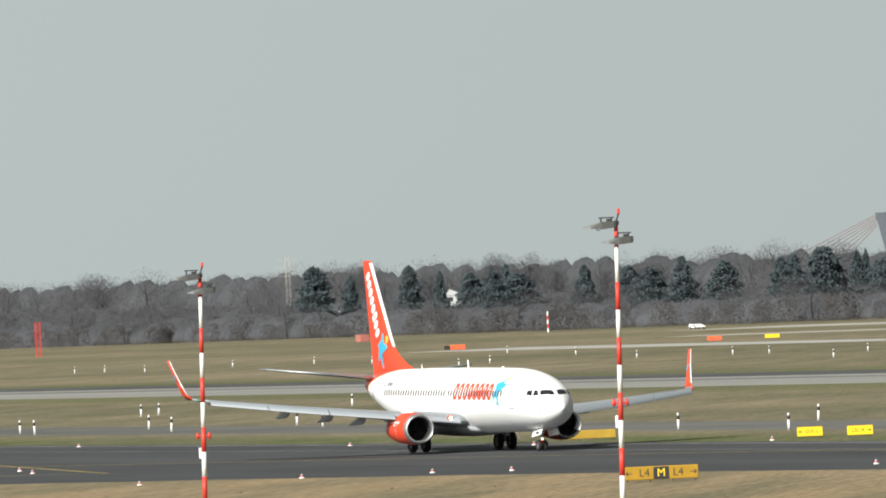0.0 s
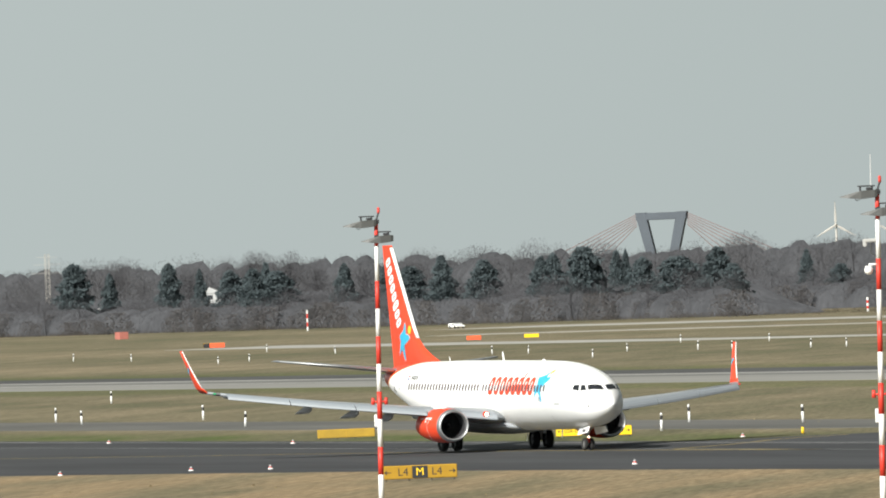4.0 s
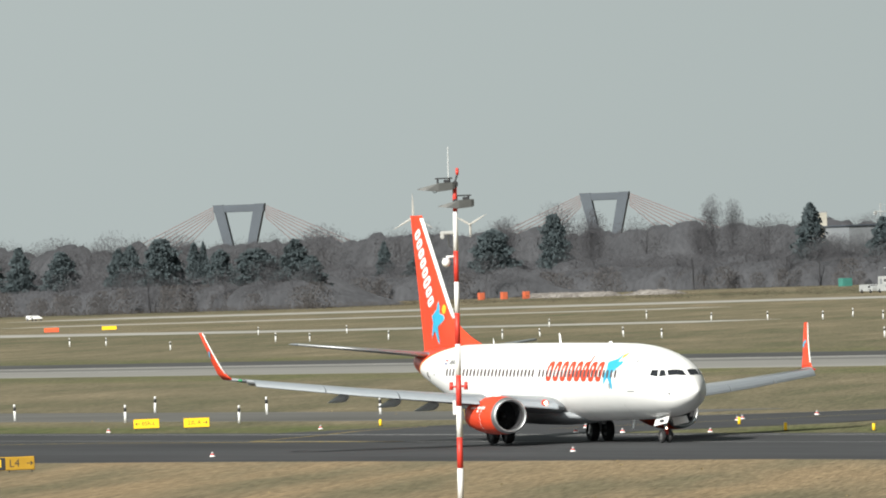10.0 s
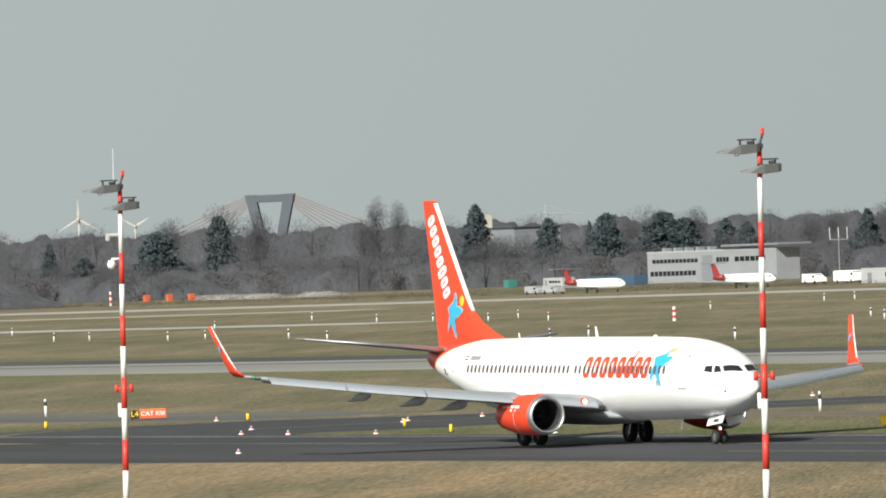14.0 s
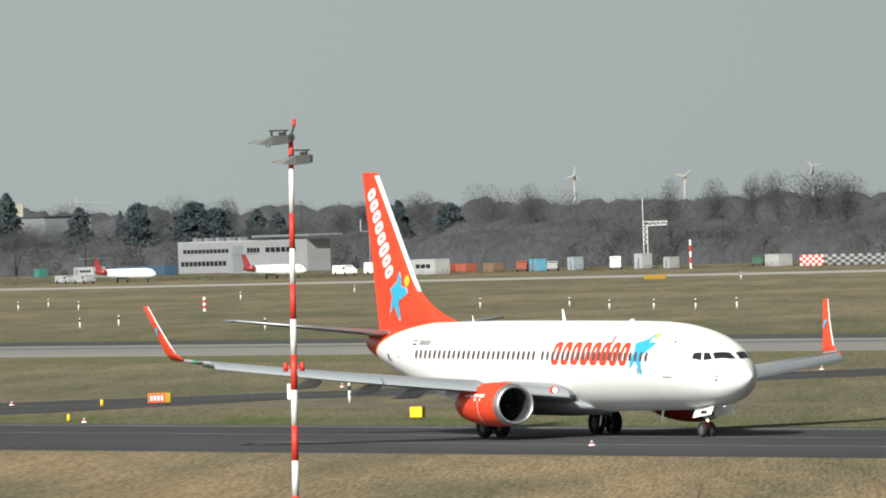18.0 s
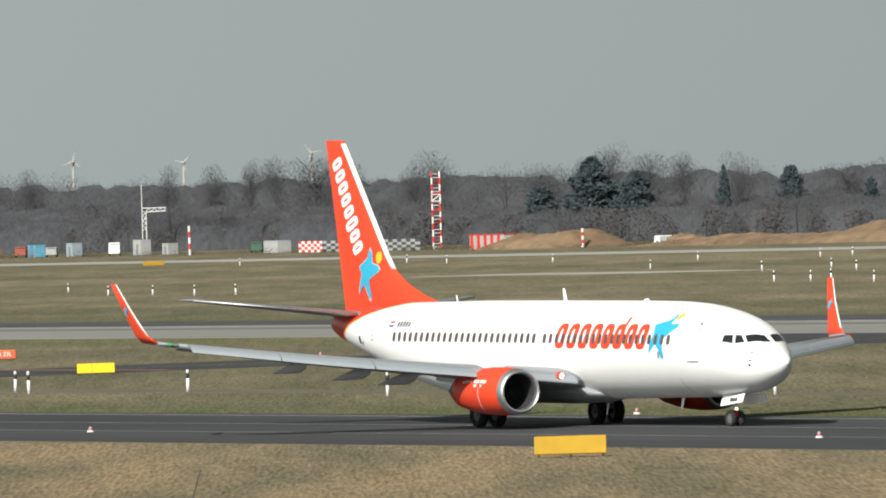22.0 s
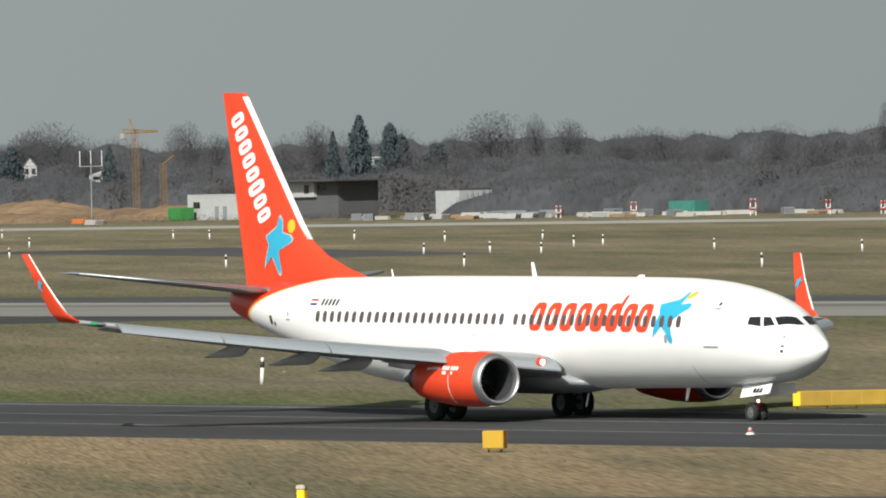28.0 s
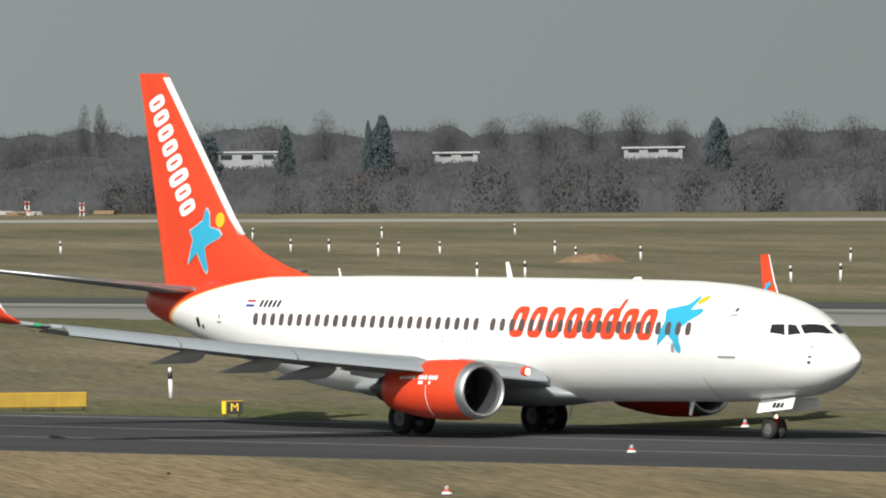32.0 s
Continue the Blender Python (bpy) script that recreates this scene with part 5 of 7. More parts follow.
annex = far_building("works_building", -1339.8, -1318.1, 885, 7, 5.3, SHADED_PANEL, "dark grey works building, wall darkened for shade under its broad flat roof", [(4.4, 0.7, 0.3, 0.42, 1), (4.4, 0.7, 0.75, 0.87, 1)], roof=ROOF, over=5.0)
part("upper_wall", box(bmesh.new(), (-2.6, -3.75, 4.15), (16, 0.6, 2.2), 0.03), HOUSE_W, annex, "white upper storey")
for k in (-8.5, 3.5):
    part("window", box(bmesh.new(), (k, -4.08, 4.2), (1.2, 0.08, 1.2), 0.01), GLASS, annex)
far_building("works_annex", -1347.2, -1333.0, 878, 5, 3.45, HOUSE_W, "low white annex with grey doors", [(2.2, 0.9, 0.1, 0.25, 1)], roof=HOUSE_W, doors=((0.55, 1.0, 2.0), (0.7, 1.0, 2.0)))
far_building("grey_shed", -1286, -1280, 880, 5.6, 3.7, mat("shed_panel", (0.38, 0.39, 0.40), 0.6, var=0.08), "plain grey metal shed")

far_building("chimney_block", -2367, -2363.3, 1075, 4, 16.7, mat("sunlit_cream_render", (0.55, 0.52, 0.44), 0.8), "cream square block rising above the trees", roof=HOUSE_W)
far_building("long_hall", -2362.8, -2349, 1078, 12, 13.3, HOUSE_G, "grey hall with a blue-grey roof above the trees", roof=STEEL_BLUE, over=0.8)
far_building("site_hut", -2178, -2168, 1006, 3.0, 1.6, HOUSE_W, "white flat-roofed hut beside the parked jets", [(1.0, 0.5, 0.3, 0.9, 4)], doors=((0.15, 1.2, 1.4),), roof=HOUSE_W)


def crate(name, x, y, w, d, h, m, label, category, z=GRADE - 0.02, rz=0.0):
    t = thing(name, (x, y, z), label, category, "site containers", rz)
    part("shell", box(bmesh.new(), (0, 0, h / 2), (w, d, h), 0.04), m, t)
    for i in range(max(3, int(w / 0.9))):
        part("rib", box(bmesh.new(), (-w / 2 + w * (i + 0.5) / max(3, int(w / 0.9)), -d / 2 - 0.02, h / 2), (0.12, 0.05, h * 0.9), 0.01), m, t)
    return t


crate("green_container", -1345.9, 876, 3.4, 2.4, 1.9, GREEN_BOX, "bright green site container", "container")
crate("green_container", -1208, 868, 6, 2.4, 1.9, mat("teal_container_paint", (0.05, 0.20, 0.17), 0.5), "teal site container in the works", "container")
striped = crate("red_container", -1550.2, 880, 11.4, 2.6, 2.3, HOUSE_W, "red and white striped site cabin under a red roof", "container")
part("roof", box(bmesh.new(), (0, 0, 2.36), (11.6, 2.8, 0.14), 0.03), MAST_RED, striped)
for i in range(5):
    part("stripe", box(bmesh.new(), (-4.9 + 2.2 * i, -1.3, 1.15), (0.95, 0.12, 2.2), 0.01), MAST_RED, striped, "red stripe")
for x, m in ((-1797, 0), (-1789, 0), (-1778, 1)):
    crate("site_container", x, 905, 4.2, 2.3, 1.6, (mat("rust_red", (0.36, 0.10, 0.06), 0.6), mat("ochre_brown", (0.20, 0.13, 0.09), 0.7))[m], "rust-coloured site container among parked trucks", "container")
crate("teal_container", -2182, 1000, 2.6, 2.2, 1.8, bpy.data.materials["teal_container_paint"], "small teal container before the woods", "container")
crate("blue_container", -2096, 985, 24, 3, 2.0, BLUE_BOX, "row of blue containers before the white building", "container")
for x in (-2256.0, -2243.0, -2230.5):
    crate("orange_crate", x, 945, 1.4, 1.2, 1.6, mat("crate_orange", (0.55, 0.13, 0.06), 0.6), "orange-red site crate among rubble", "crate")
crate("orange_crate", -2295, 775, 3.4, 2.0, 1.6, mat("pale_cabinet_red", (0.42, 0.15, 0.12), 0.6), "pale red and white airfield cabinet", "crate")


TRUCK_G = mat("truck_grey", (0.35, 0.36, 0.36), 0.5)


def checkered_barrier():
    t = thing("checkered_barrier", (-1603, 875, GRADE - 0.02), "long low barrier with red and white, then dark checks", "barrier")
    for k in range(30):
        for r in range(4):
            if k < 8:
                m = MAST_RED if (k + r) % 2 else MAST_WHITE
            else:
                m = (ROOF, TRUCK_G)[(k + r) % 2]
            x0 = -4.0 + 1.05 * k if k < 8 else 4.4 + 1.5 * (k - 8)
            part("panel", box(bmesh.new(), (x0 + 0.6, 0, 0.36 + 0.46 * r), (1.05 if k < 8 else 1.5, 0.2, 0.46), 0.01), m, t)
    for k in range(6):
        part("stay", tube(bmesh.new(), (-3 + 8 * k, 0.1, 1.6), (-3 + 8 * k, 1.4, 0), 0.06), DARK_METAL, t)


checkered_barrier()


def lattice_tower(name, x, y, h, w, label, bands=True, material=None):
    t = thing(name, (x, y, GRADE - 0.02), label, "tower")
    n = max(6, int(h / (w * 1.2)))
    for k in range(n):
        z0, z1 = h * k / n, h * (k + 1) / n
        m = material or (MAST_RED if (k // 2) % 2 else MAST_WHITE)
        b = bmesh.new()
        for sx, sy in itertools.product((-1, 1), (-1, 1)):
            tube(b, (sx * w / 2, sy * w / 2, z0), (sx * w / 2, sy * w / 2, z1), 0.10 * w / 1.7, seg=6)
        for a, c in (((-1, -1), (1, -1)), ((1, -1), (1, 1)), ((1, 1), (-1, 1)), ((-1, 1), (-1, -1))):
            tube(b, (a[0] * w / 2, a[1] * w / 2, z0), (c[0] * w / 2, c[1] * w / 2, z1), 0.04 * w / 1.7, seg=5)
            tube(b, (a[0] * w / 2, a[1] * w / 2, z1), (c[0] * w / 2, c[1] * w / 2, z1), 0.04 * w / 1.7, seg=5)
        part("lattice_stage", b, m, t)
    return t


def twin_mast(x, y, h, w):
    """Two banded posts joined by light rungs, with a white framed box part-way up."""
    t = thing("lattice_tower", (x, y, GRADE - 0.02), "slim red and white twin-post steel tower", "tower", rz=62)
    n = 12
    for e in (-1, 1):
        for k in range(n):
            part("post_band", tube(bmesh.new(), (e * w / 2, 0, h * k / n), (e * w / 2, 0, h * (k + 1) / n), 0.14, seg=10), (MAST_WHITE, MAST_RED)[(k + (e > 0)) % 2], t)
    for k in range(22):
        z = h * (k + 0.7) / 22.5
        part("rung", tube(bmesh.new(), (-w / 2, 0, z), (w / 2, 0, z), 0.04, seg=6), (MAST_WHITE, MAST_RED)[k // 2 % 2], t)
    for a, b in (((-1, -1), (1, -1)), ((1, -1), (1, 1)), ((1, 1), (-1, 1)), ((-1, 1), (-1, -1)), ((-1, -1), (1, 1))):
        part("box_bar", tube(bmesh.new(), (a[0] * w * 0.55, -0.25, h * 0.66 + a[1] * 0.55), (b[0] * w * 0.55, -0.25, h * 0.66 + b[1] * 0.55), 0.09, seg=6), MAST_WHITE, t)
    for z in (0.72, 0.5):
        part("platform", box(bmesh.new(), (0, 0, h * z), (w * 1.4, 0.9, 0.12), 0.02), MAST_RED, t)


twin_mast(-1586.7, 890, 12.9, 1.3)
lattice_tower("radar_frame", -2293, 700, 7.5, 1.0, "red and white lattice aerial frame", material=MAST_RED)
cr = lattice_tower("tower_crane", -1395, 900, 13.6, 0.7, "ochre tower crane over the works", material=CRANE_Y)
b = bmesh.new()
tube(b, (-2.5, -0.6, 13.0), (4, 1.5, 13.2), 0.1, seg=6)
tube(b, (-2.5, -0.6, 13.6), (4, 1.5, 13.3), 0.07, seg=6)
for k in range(9):
    tube(b, (-2.5 + 0.7 * k, -0.6 + 0.23 * k, 13.0), (-2.1 + 0.7 * k, -0.47 + 0.23 * k, 13.5), 0.04, seg=5)
tube(b, (0, 0, 13.4), (-1.5, 0, 15.2), 0.12, seg=6)
part("jib", b, CRANE_Y, cr, "ochre lattice jib")
part("counterweight", box(bmesh.new(), (-2.3, -0.6, 12.6), (0.9, 0.6, 0.8), 0.05), CONCRETE_LT, cr)
cr2 = lattice_tower("small_crane", -1387.4, 900, 8.4, 0.7, "small ochre crane among the works", material=CRANE_Y)
part("jib", tube(bmesh.new(), (0, 0, 8.2), (1.6, 1, 9.6), 0.12, seg=6), CRANE_Y, cr2)


def distant_crane(x, y, h, reach):
    t = thing("distant_crane", (x, y, GRADE - 0.02), "faint grey tower crane beyond the woods", "crane")
    part("mast", tube(bmesh.new(), (0, 0, 0), (0, 0, h + 2.2), 0.16, seg=6), TRUCK_G, t)
    part("jib", tube(bmesh.new(), (-4, 0, h), (reach, 0, h - 0.6), 0.14, 0.08, 6), TRUCK_G, t)
    part("tie", tube(bmesh.new(), (0, 0, h + 2.2), (reach * 0.7, 0, h - 0.3), 0.04, seg=5), TRUCK_G, t)
    part("counterweight", box(bmesh.new(), (-3.6, 0, h - 0.5), (1.0, 0.8, 0.9), 0.05), TRUCK_G, t)


distant_crane(-2811, 1300, 17.8, 26)


def aerial_mast(x, y, h, label):
    t = thing("aerial_mast", (x, y, GRADE - 0.02), label, "aerial mast", "aerial masts")
    part("pole", tube(bmesh.new(), (0, 0, 0), (0, 0, h * 0.82), 0.14, 0.1, 10), HOUSE_G, t)
    part("cross_arm", tube(bmesh.new(), (-1.0, -1.4, h * 0.78), (1.0, 1.4, h * 0.78), 0.08, seg=8), HOUSE_G, t)
    for k in (-0.9, 0.0, 0.9):
        part("antenna", tube(bmesh.new(), (k, k * 1.5, h * 0.78), (k, k * 1.5, h), 0.055, seg=8), MAST_WHITE, t)


aerial_mast(-1828.3, 905, 10.3, "grey pole with three white panel aerials")
aerial_mast(-1376.2, 880, 10.5, "grey pole with three white panel aerials")


def sand_heap(name, x0, x1, y, deep, h, label, seed, bumps=3, mound=None):
    """An uneven heap with steep flanks and a lumpy crest."""
    nx, ny = 50 + 60 * bumps, 24
    t = thing(name, ((x0 + x1) / 2, y, GRADE - 0.02), label, "sand heap", "sand heaps")
    v = []
    for j in range(ny + 1):
        for i in range(nx + 1):
            u, w = i / nx, j / ny
            prof = min(1, u * 6, (1 - u) * 6) ** 0.7 * math.sin(math.pi * w) ** 0.6
            lump = 0.74 + 0.3 * noise.noise((u * bumps * 2 + seed, w * 2, seed)) + 0.16 * noise.noise((u * bumps * 7, w * 5, seed + 3)) + 0.14 * noise.noise((u * bumps * 17, w * 9, seed + 8)) + 0.08 * noise.noise((u * bumps * 41, w * 15, seed + 5))
            v.append(((u - 0.5) * (x1 - x0), (w - 0.5) * deep, max(0, h * prof * lump)))
    f = [(j * (nx + 1) + i, j * (nx + 1) + i + 1, (j + 1) * (nx + 1) + i + 1, (j + 1) * (nx + 1) + i) for j in range(ny) for i in range(nx)]
    return link("mound", v, f, mound or SAND, t)


RUBBLE = mat("pale_rubble", (0.10, 0.085, 0.075), 0.95, col2=(0.30, 0.28, 0.26), scale=0.9, bump=0.5)
sand_heap("sand_heap", -1541, -1518.5, 880, 18, 3.3, "conical heap of excavated sand", 1.3, 1)
sand_heap("sand_heap", -1491, -1366, 876, 14, 1.9, "long bank of excavated sand at the works", 4.1, 5)
sand_heap("sand_heap", -1461, -1392, 892, 22, 3.4, "long bank of excavated sand at the works", 7.7, 4)
sand_heap("sand_heap", -1398, -1345, 896, 20, 2.3, "long bank of excavated sand at the works", 9.1, 3)
sand_heap("sand_heap", -1498.5, -1490.5, 884, 8, 2.0, "small heap of excavated sand", 2.2, 1)
sand_heap("sand_heap", -662, -657.5, 541, 4, 0.75, "little pale soil heap in the turf", 5.2, 1)
for k, (x, y) in enumerate(((-2218, 948), (-2196, 946), (-2172, 950), (-2240, 955))):
    sand_heap("rubble_heap", x - 11, x + 11, y, 7, 1.25, "heap of pale building rubble", 11 + k, 3, RUBBLE)


def vehicle(name, x, y, ln, h, m, label, cab=0.3, rz=0.0, kind="van"):
    t = thing(name, (x, y, GRADE - 0.02), label, kind, "parked vehicles", rz)
    w = 2.0
    rings = []
    for u, z0, z1 in ((0, 0.4, h * 0.55), (0.03, 0.35, h * 0.62), (cab * 0.5, 0.35, h * 0.7), (cab, 0.35, h), (0.97, 0.35, h), (1, 0.4, h * 0.95)):
        xx = ln / 2 - ln * u
        rings.append([(xx, s * w / 2 * q, z) for s, q, z in ((-1, 1, z0), (1, 1, z0), (1, 0.94, z1), (-1, 0.94, z1))])
    v, f = loft(rings)
    part_ob = link("body", v, f, m, t, smooth=False)
    for k in (-1, 1):
        for xx in (ln * 0.32, -ln * 0.32):
            part("wheel", tube(bmesh.new(), (xx, k * (w / 2 - 0.2), 0.36), (xx, k * (w / 2 + 0.02), 0.36), 0.36, seg=14), TYRE, t)
    for s in (-1, 1):
        part("side_window", box(bmesh.new(), (ln * (0.5 - cab * 0.9), s * w * 0.485, h * 0.72), (ln * cab * 0.5, 0.05, h * 0.22), 0.01), GLASS, t)
    part("windscreen", box(bmesh.new(), (ln / 2 - ln * cab * 0.78, 0, h * 0.8), (0.1, w * 0.8, h * 0.25), 0.01), GLASS, t)
    return t


vehicle("white_van", -1829, 900, 6.5, 1.9, WHITE, "white panel van parked by the huts")
vehicle("white_bus", -1818.6, 902, 9, 2.3, WHITE, "white minibus parked by the huts", 0.18, kind="bus")
for x, y, ln, h, m, cab in ((-1717, 898, 4.2, 2.3, WHITE, 0.3), (-1745, 900, 5.0, 1.7, TRUCK_G, 0.25), (-1757, 900, 5.0, 1.9, mat("truck_rust", (0.3, 0.08, 0.05), 0.6), 0.25), (-1668, 900, 5.5, 1.8, mat("truck_green", (0.05, 0.12, 0.08), 0.5), 0.25)):
    vehicle("parked_truck", x, y, ln, h, m, "parked truck at the edge of the works", cab, kind="truck", rz=-30)
for x, w, h, m, lab in ((-1708.5, 3.0, 2.4, HOUSE_W, "pale grey site cabin beside the trucks"), (-1698, 2.2, 1.7, TRUCK_G, "small white site cabin beside the trucks"), (-1734.3, 2.4, 2.1, mat("cabin_blue_grey", (0.30, 0.36, 0.40), 0.6), "blue-grey site cabin at the works"),
                        (-1749.9, 0.9, 1.9, mat("toilet_blue", (0.12, 0.36, 0.50), 0.5), "light blue portable toilet cabin"), (-1747.9, 0.9, 1.9, bpy.data.materials["toilet_blue"], "light blue portable toilet cabin")):
    far_building("site_cabin", x - w / 2, x + w / 2, 898, 2.0, h, m, lab, doors=((0.55, 0.7, h * 0.8),), roof=m)


def gantry(x, y):
    """White lattice hook: an upright and an arm at its top."""
    t = thing("sign_gantry", (x, y, GRADE - 0.02), "white lattice gantry with a short arm before the trees", "gantry", rz=60)
    for p, q in (((0, 0, 0), (0, 0, 8.2)), ((0.7, 0, 0), (0.7, 0, 7.5)), ((0, 0, 8.2), (4.2, 0, 8.2)), ((0.7, 0, 7.5), (4.2, 0, 7.6))):
        part("chord", tube(bmesh.new(), p, q, 0.07, seg=6), MAST_WHITE, t)
    for k in range(8):
        part("brace", tube(bmesh.new(), (0.7 * (k % 2), 0, 4.2 + 0.45 * k), (0.7 * ((k + 1) % 2), 0, 4.65 + 0.45 * k), 0.05, seg=5), MAST_WHITE, t)
    for k in range(7):
        part("brace", tube(bmesh.new(), (0.7 + 0.5 * k, 0, 7.55 + 0.62 * (k % 2)), (1.2 + 0.5 * k, 0, 7.55 + 0.62 * ((k + 1) % 2)), 0.05, seg=5), MAST_WHITE, t)
    part("tip_pole", tube(bmesh.new(), (0, 0, 8.2), (0, 0, 12.3), 0.06, seg=6), MAST_WHITE, t)


gantry(-1710, 900)
for x in (-1874, -1866):
    vehicle("parked_truck", x, 864, 6, 1.6, TRUCK_G, "pale truck parked beside the apron", 0.3, kind="truck")
vehicle("parked_car", -1505, 886, 5, 1.5, WHITE, "white car beside the sand heaps", 0.45, kind="car")
vehicle("parked_car", -1500, 884, 5, 1.4, TRUCK_G, "grey car beside the sand heaps", 0.45, kind="car")
vehicle("far_car", -2151, 800, 4.6, 1.1, WHITE, "white car on the far perimeter road", 0.45, kind="car")


def parked_jet(x, y, tail):
    """Small white jet with a T-tail, parked nose to the right of the apron."""
    t = thing("parked_jet", (x, y, GRADE - 0.02), "small white jet with a coloured T-tail, parked on the apron", "airplane", "parked jets", 10)
    t.scale = (0.82, 0.82, 0.82)
    rings = []
    for s, r, z in ((0, 0.1, 1.7), (0.6, 0.6, 1.8), (2, 1.05, 1.95), (4, 1.2, 2.0), (16, 1.2, 2.0), (20, 0.9, 2.2), (23.5, 0.3, 2.5)):
        rings.append([(12 - s, r * math.cos(2 * math.pi * j / 18), z + r * math.sin(2 * math.pi * j / 18)) for j in range(18)])
    link("fuselage", *loft(rings), WHITE, t)
    fin = [(-8.9, 3.0), (-10.8, 5.5), (-12.0, 5.5), (-11.2, 2.7)]
    link("fin", [(a, e * 0.12, z) for e in (-1, 1) for a, z in fin], [(0, 1, 2, 3), (7, 6, 5, 4), (0, 4, 5, 1), (1, 5, 6, 2), (2, 6, 7, 3), (3, 7, 4, 0)], tail, t, smooth=False)
    part("tailplane", box(bmesh.new(), (-11.8, 0, 5.65), (1.4, 7.5, 0.16), 0.03), WING_GREY, t)
    for e in (-1, 1):
        wing = [(3, 1.0), (-1.6, 1.0), (-4.2, 10.0), (-3.0, 10.0)]
        link("wing", [(a, e * q, 1.15 + 0.05 * q + d) for d in (0, 0.2) for a, q in wing], [(0, 1, 2, 3), (7, 6, 5, 4), (0, 4, 5, 1), (1, 5, 6, 2), (2, 6, 7, 3), (3, 7, 4, 0)], WING_GREY, t, smooth=False)
        part("engine", tube(bmesh.new(), (-5.2, e * 1.8, 2.5), (-8.6, e * 1.8, 2.5), 0.62, 0.5, 16), tail, t, smooth=True)
        part("gear_leg", tube(bmesh.new(), (-1, e * 1.4, 0), (-1, e * 1.4, 1.2), 0.22, 0.1, 8), TYRE, t)
    part("gear_leg", tube(bmesh.new(), (9, 0, 0), (9, 0, 1.2), 0.2, 0.1, 8), TYRE, t)
    part("flight_deck_window", box(bmesh.new(), (10.6, 0, 2.45), (0.7, 1.5, 0.3), 0.05), GLASS, t)
    for k in range(12):
        part("cabin_window", box(bmesh.new(), (7.5 - 1.1 * k, -1.19, 2.2), (0.3, 0.05, 0.3), 0.01), GLASS, t)


TAIL_R = mat("dark_red_tail", (0.27, 0.03, 0.032), 0.4)
parked_jet(-1797, 870, TAIL_R)
parked_jet(-1848, 864, TAIL_R)


def house(x, y, w, h, label, z=4.5, gable=True):
    t = thing("house", (x, y, z), label, "house", "houses in the woods", 50)
    part("wall", box(bmesh.new(), (0, 0, h * 0.3 - z * 0.5), (w, w * 0.8, h * 0.6 + z), 0.03), BLOCK_GREY if not gable else HOUSE_W, t)
    if gable:
        v = [(-w / 2 - 0.3, -w * 0.42, h * 0.6), (w / 2 + 0.3, -w * 0.42, h * 0.6), (0, -w * 0.42, h), (-w / 2 - 0.3, w * 0.42, h * 0.6), (w / 2 + 0.3, w * 0.42, h * 0.6), (0, w * 0.42, h)]
        link("roof", v, [(0, 1, 2), (5, 4, 3), (0, 2, 5, 3), (1, 4, 5, 2), (0, 3, 4, 1)], ROOF, t, smooth=False)
        link("gable", [(-w / 2 + 0.2, -w * 0.43, h * 0.6), (w / 2 - 0.2, -w * 0.43, h * 0.6), (0, -w * 0.43, h * 0.94), (0, -w * 0.41, h * 0.8)], [(0, 1, 2), (2, 1, 3), (0, 2, 3)], HOUSE_W, t, smooth=False)
    else:
        part("roof", box(bmesh.new(), (0, 0, h * 0.63), (w + 0.6, w * 0.8 + 0.6, 0.25), 0.03), HOUSE_W, t)
    n = max(2, int(w / 2.5))
    for i in range(n):
        part("window", box(bmesh.new(), (-w / 2 + w * (i + 0.5) / n, -w * 0.4 - 0.03, h * 0.36), (w / n * 0.55, 0.08, h * 0.25), 0.01), GLASS, t)


HOUSES = []


def villa(x, w, h, label, z, gable=True):
    """x as seen at 960 m from the eye's line; set at the wood's edge on the same sight line."""
    y = 935 if x < -2250 or x > -1300 else 1012
    HOUSES.append((x * y / 960, y, w, 10 + (z - 10) * y / 960))
    house(x * y / 960, y, w * y / 960, h * y / 960, label, 10 + (z - 10) * y / 960, gable)


villa(-2591.8 * 960 / 900, 8, 4.6, "white gabled house among the woods", 6.3)
villa(-2860, 12, 3.0, "pale low house among the woods", 4.0, False)
villa(-1496.8, 5, 2.2, "small white A-frame gable among the woods", 5.2)
villa(-1420, 4, 2.3, "pair of white flat-roofed houses among the woods", 6.9, False)
villa(-1250, 12, 2.6, "long pale bungalow with dark windows among the woods", 6.0, False)
villa(-1157, 8, 1.6, "pale bungalow among the woods", 6.7, False)
villa(-1519.5, 2.2, 3.6, "narrow white steep-roofed chapel among the woods", 6.0)
villa(-1200, 6, 1.4, "low pale cottage among the woods", 6.4, False)


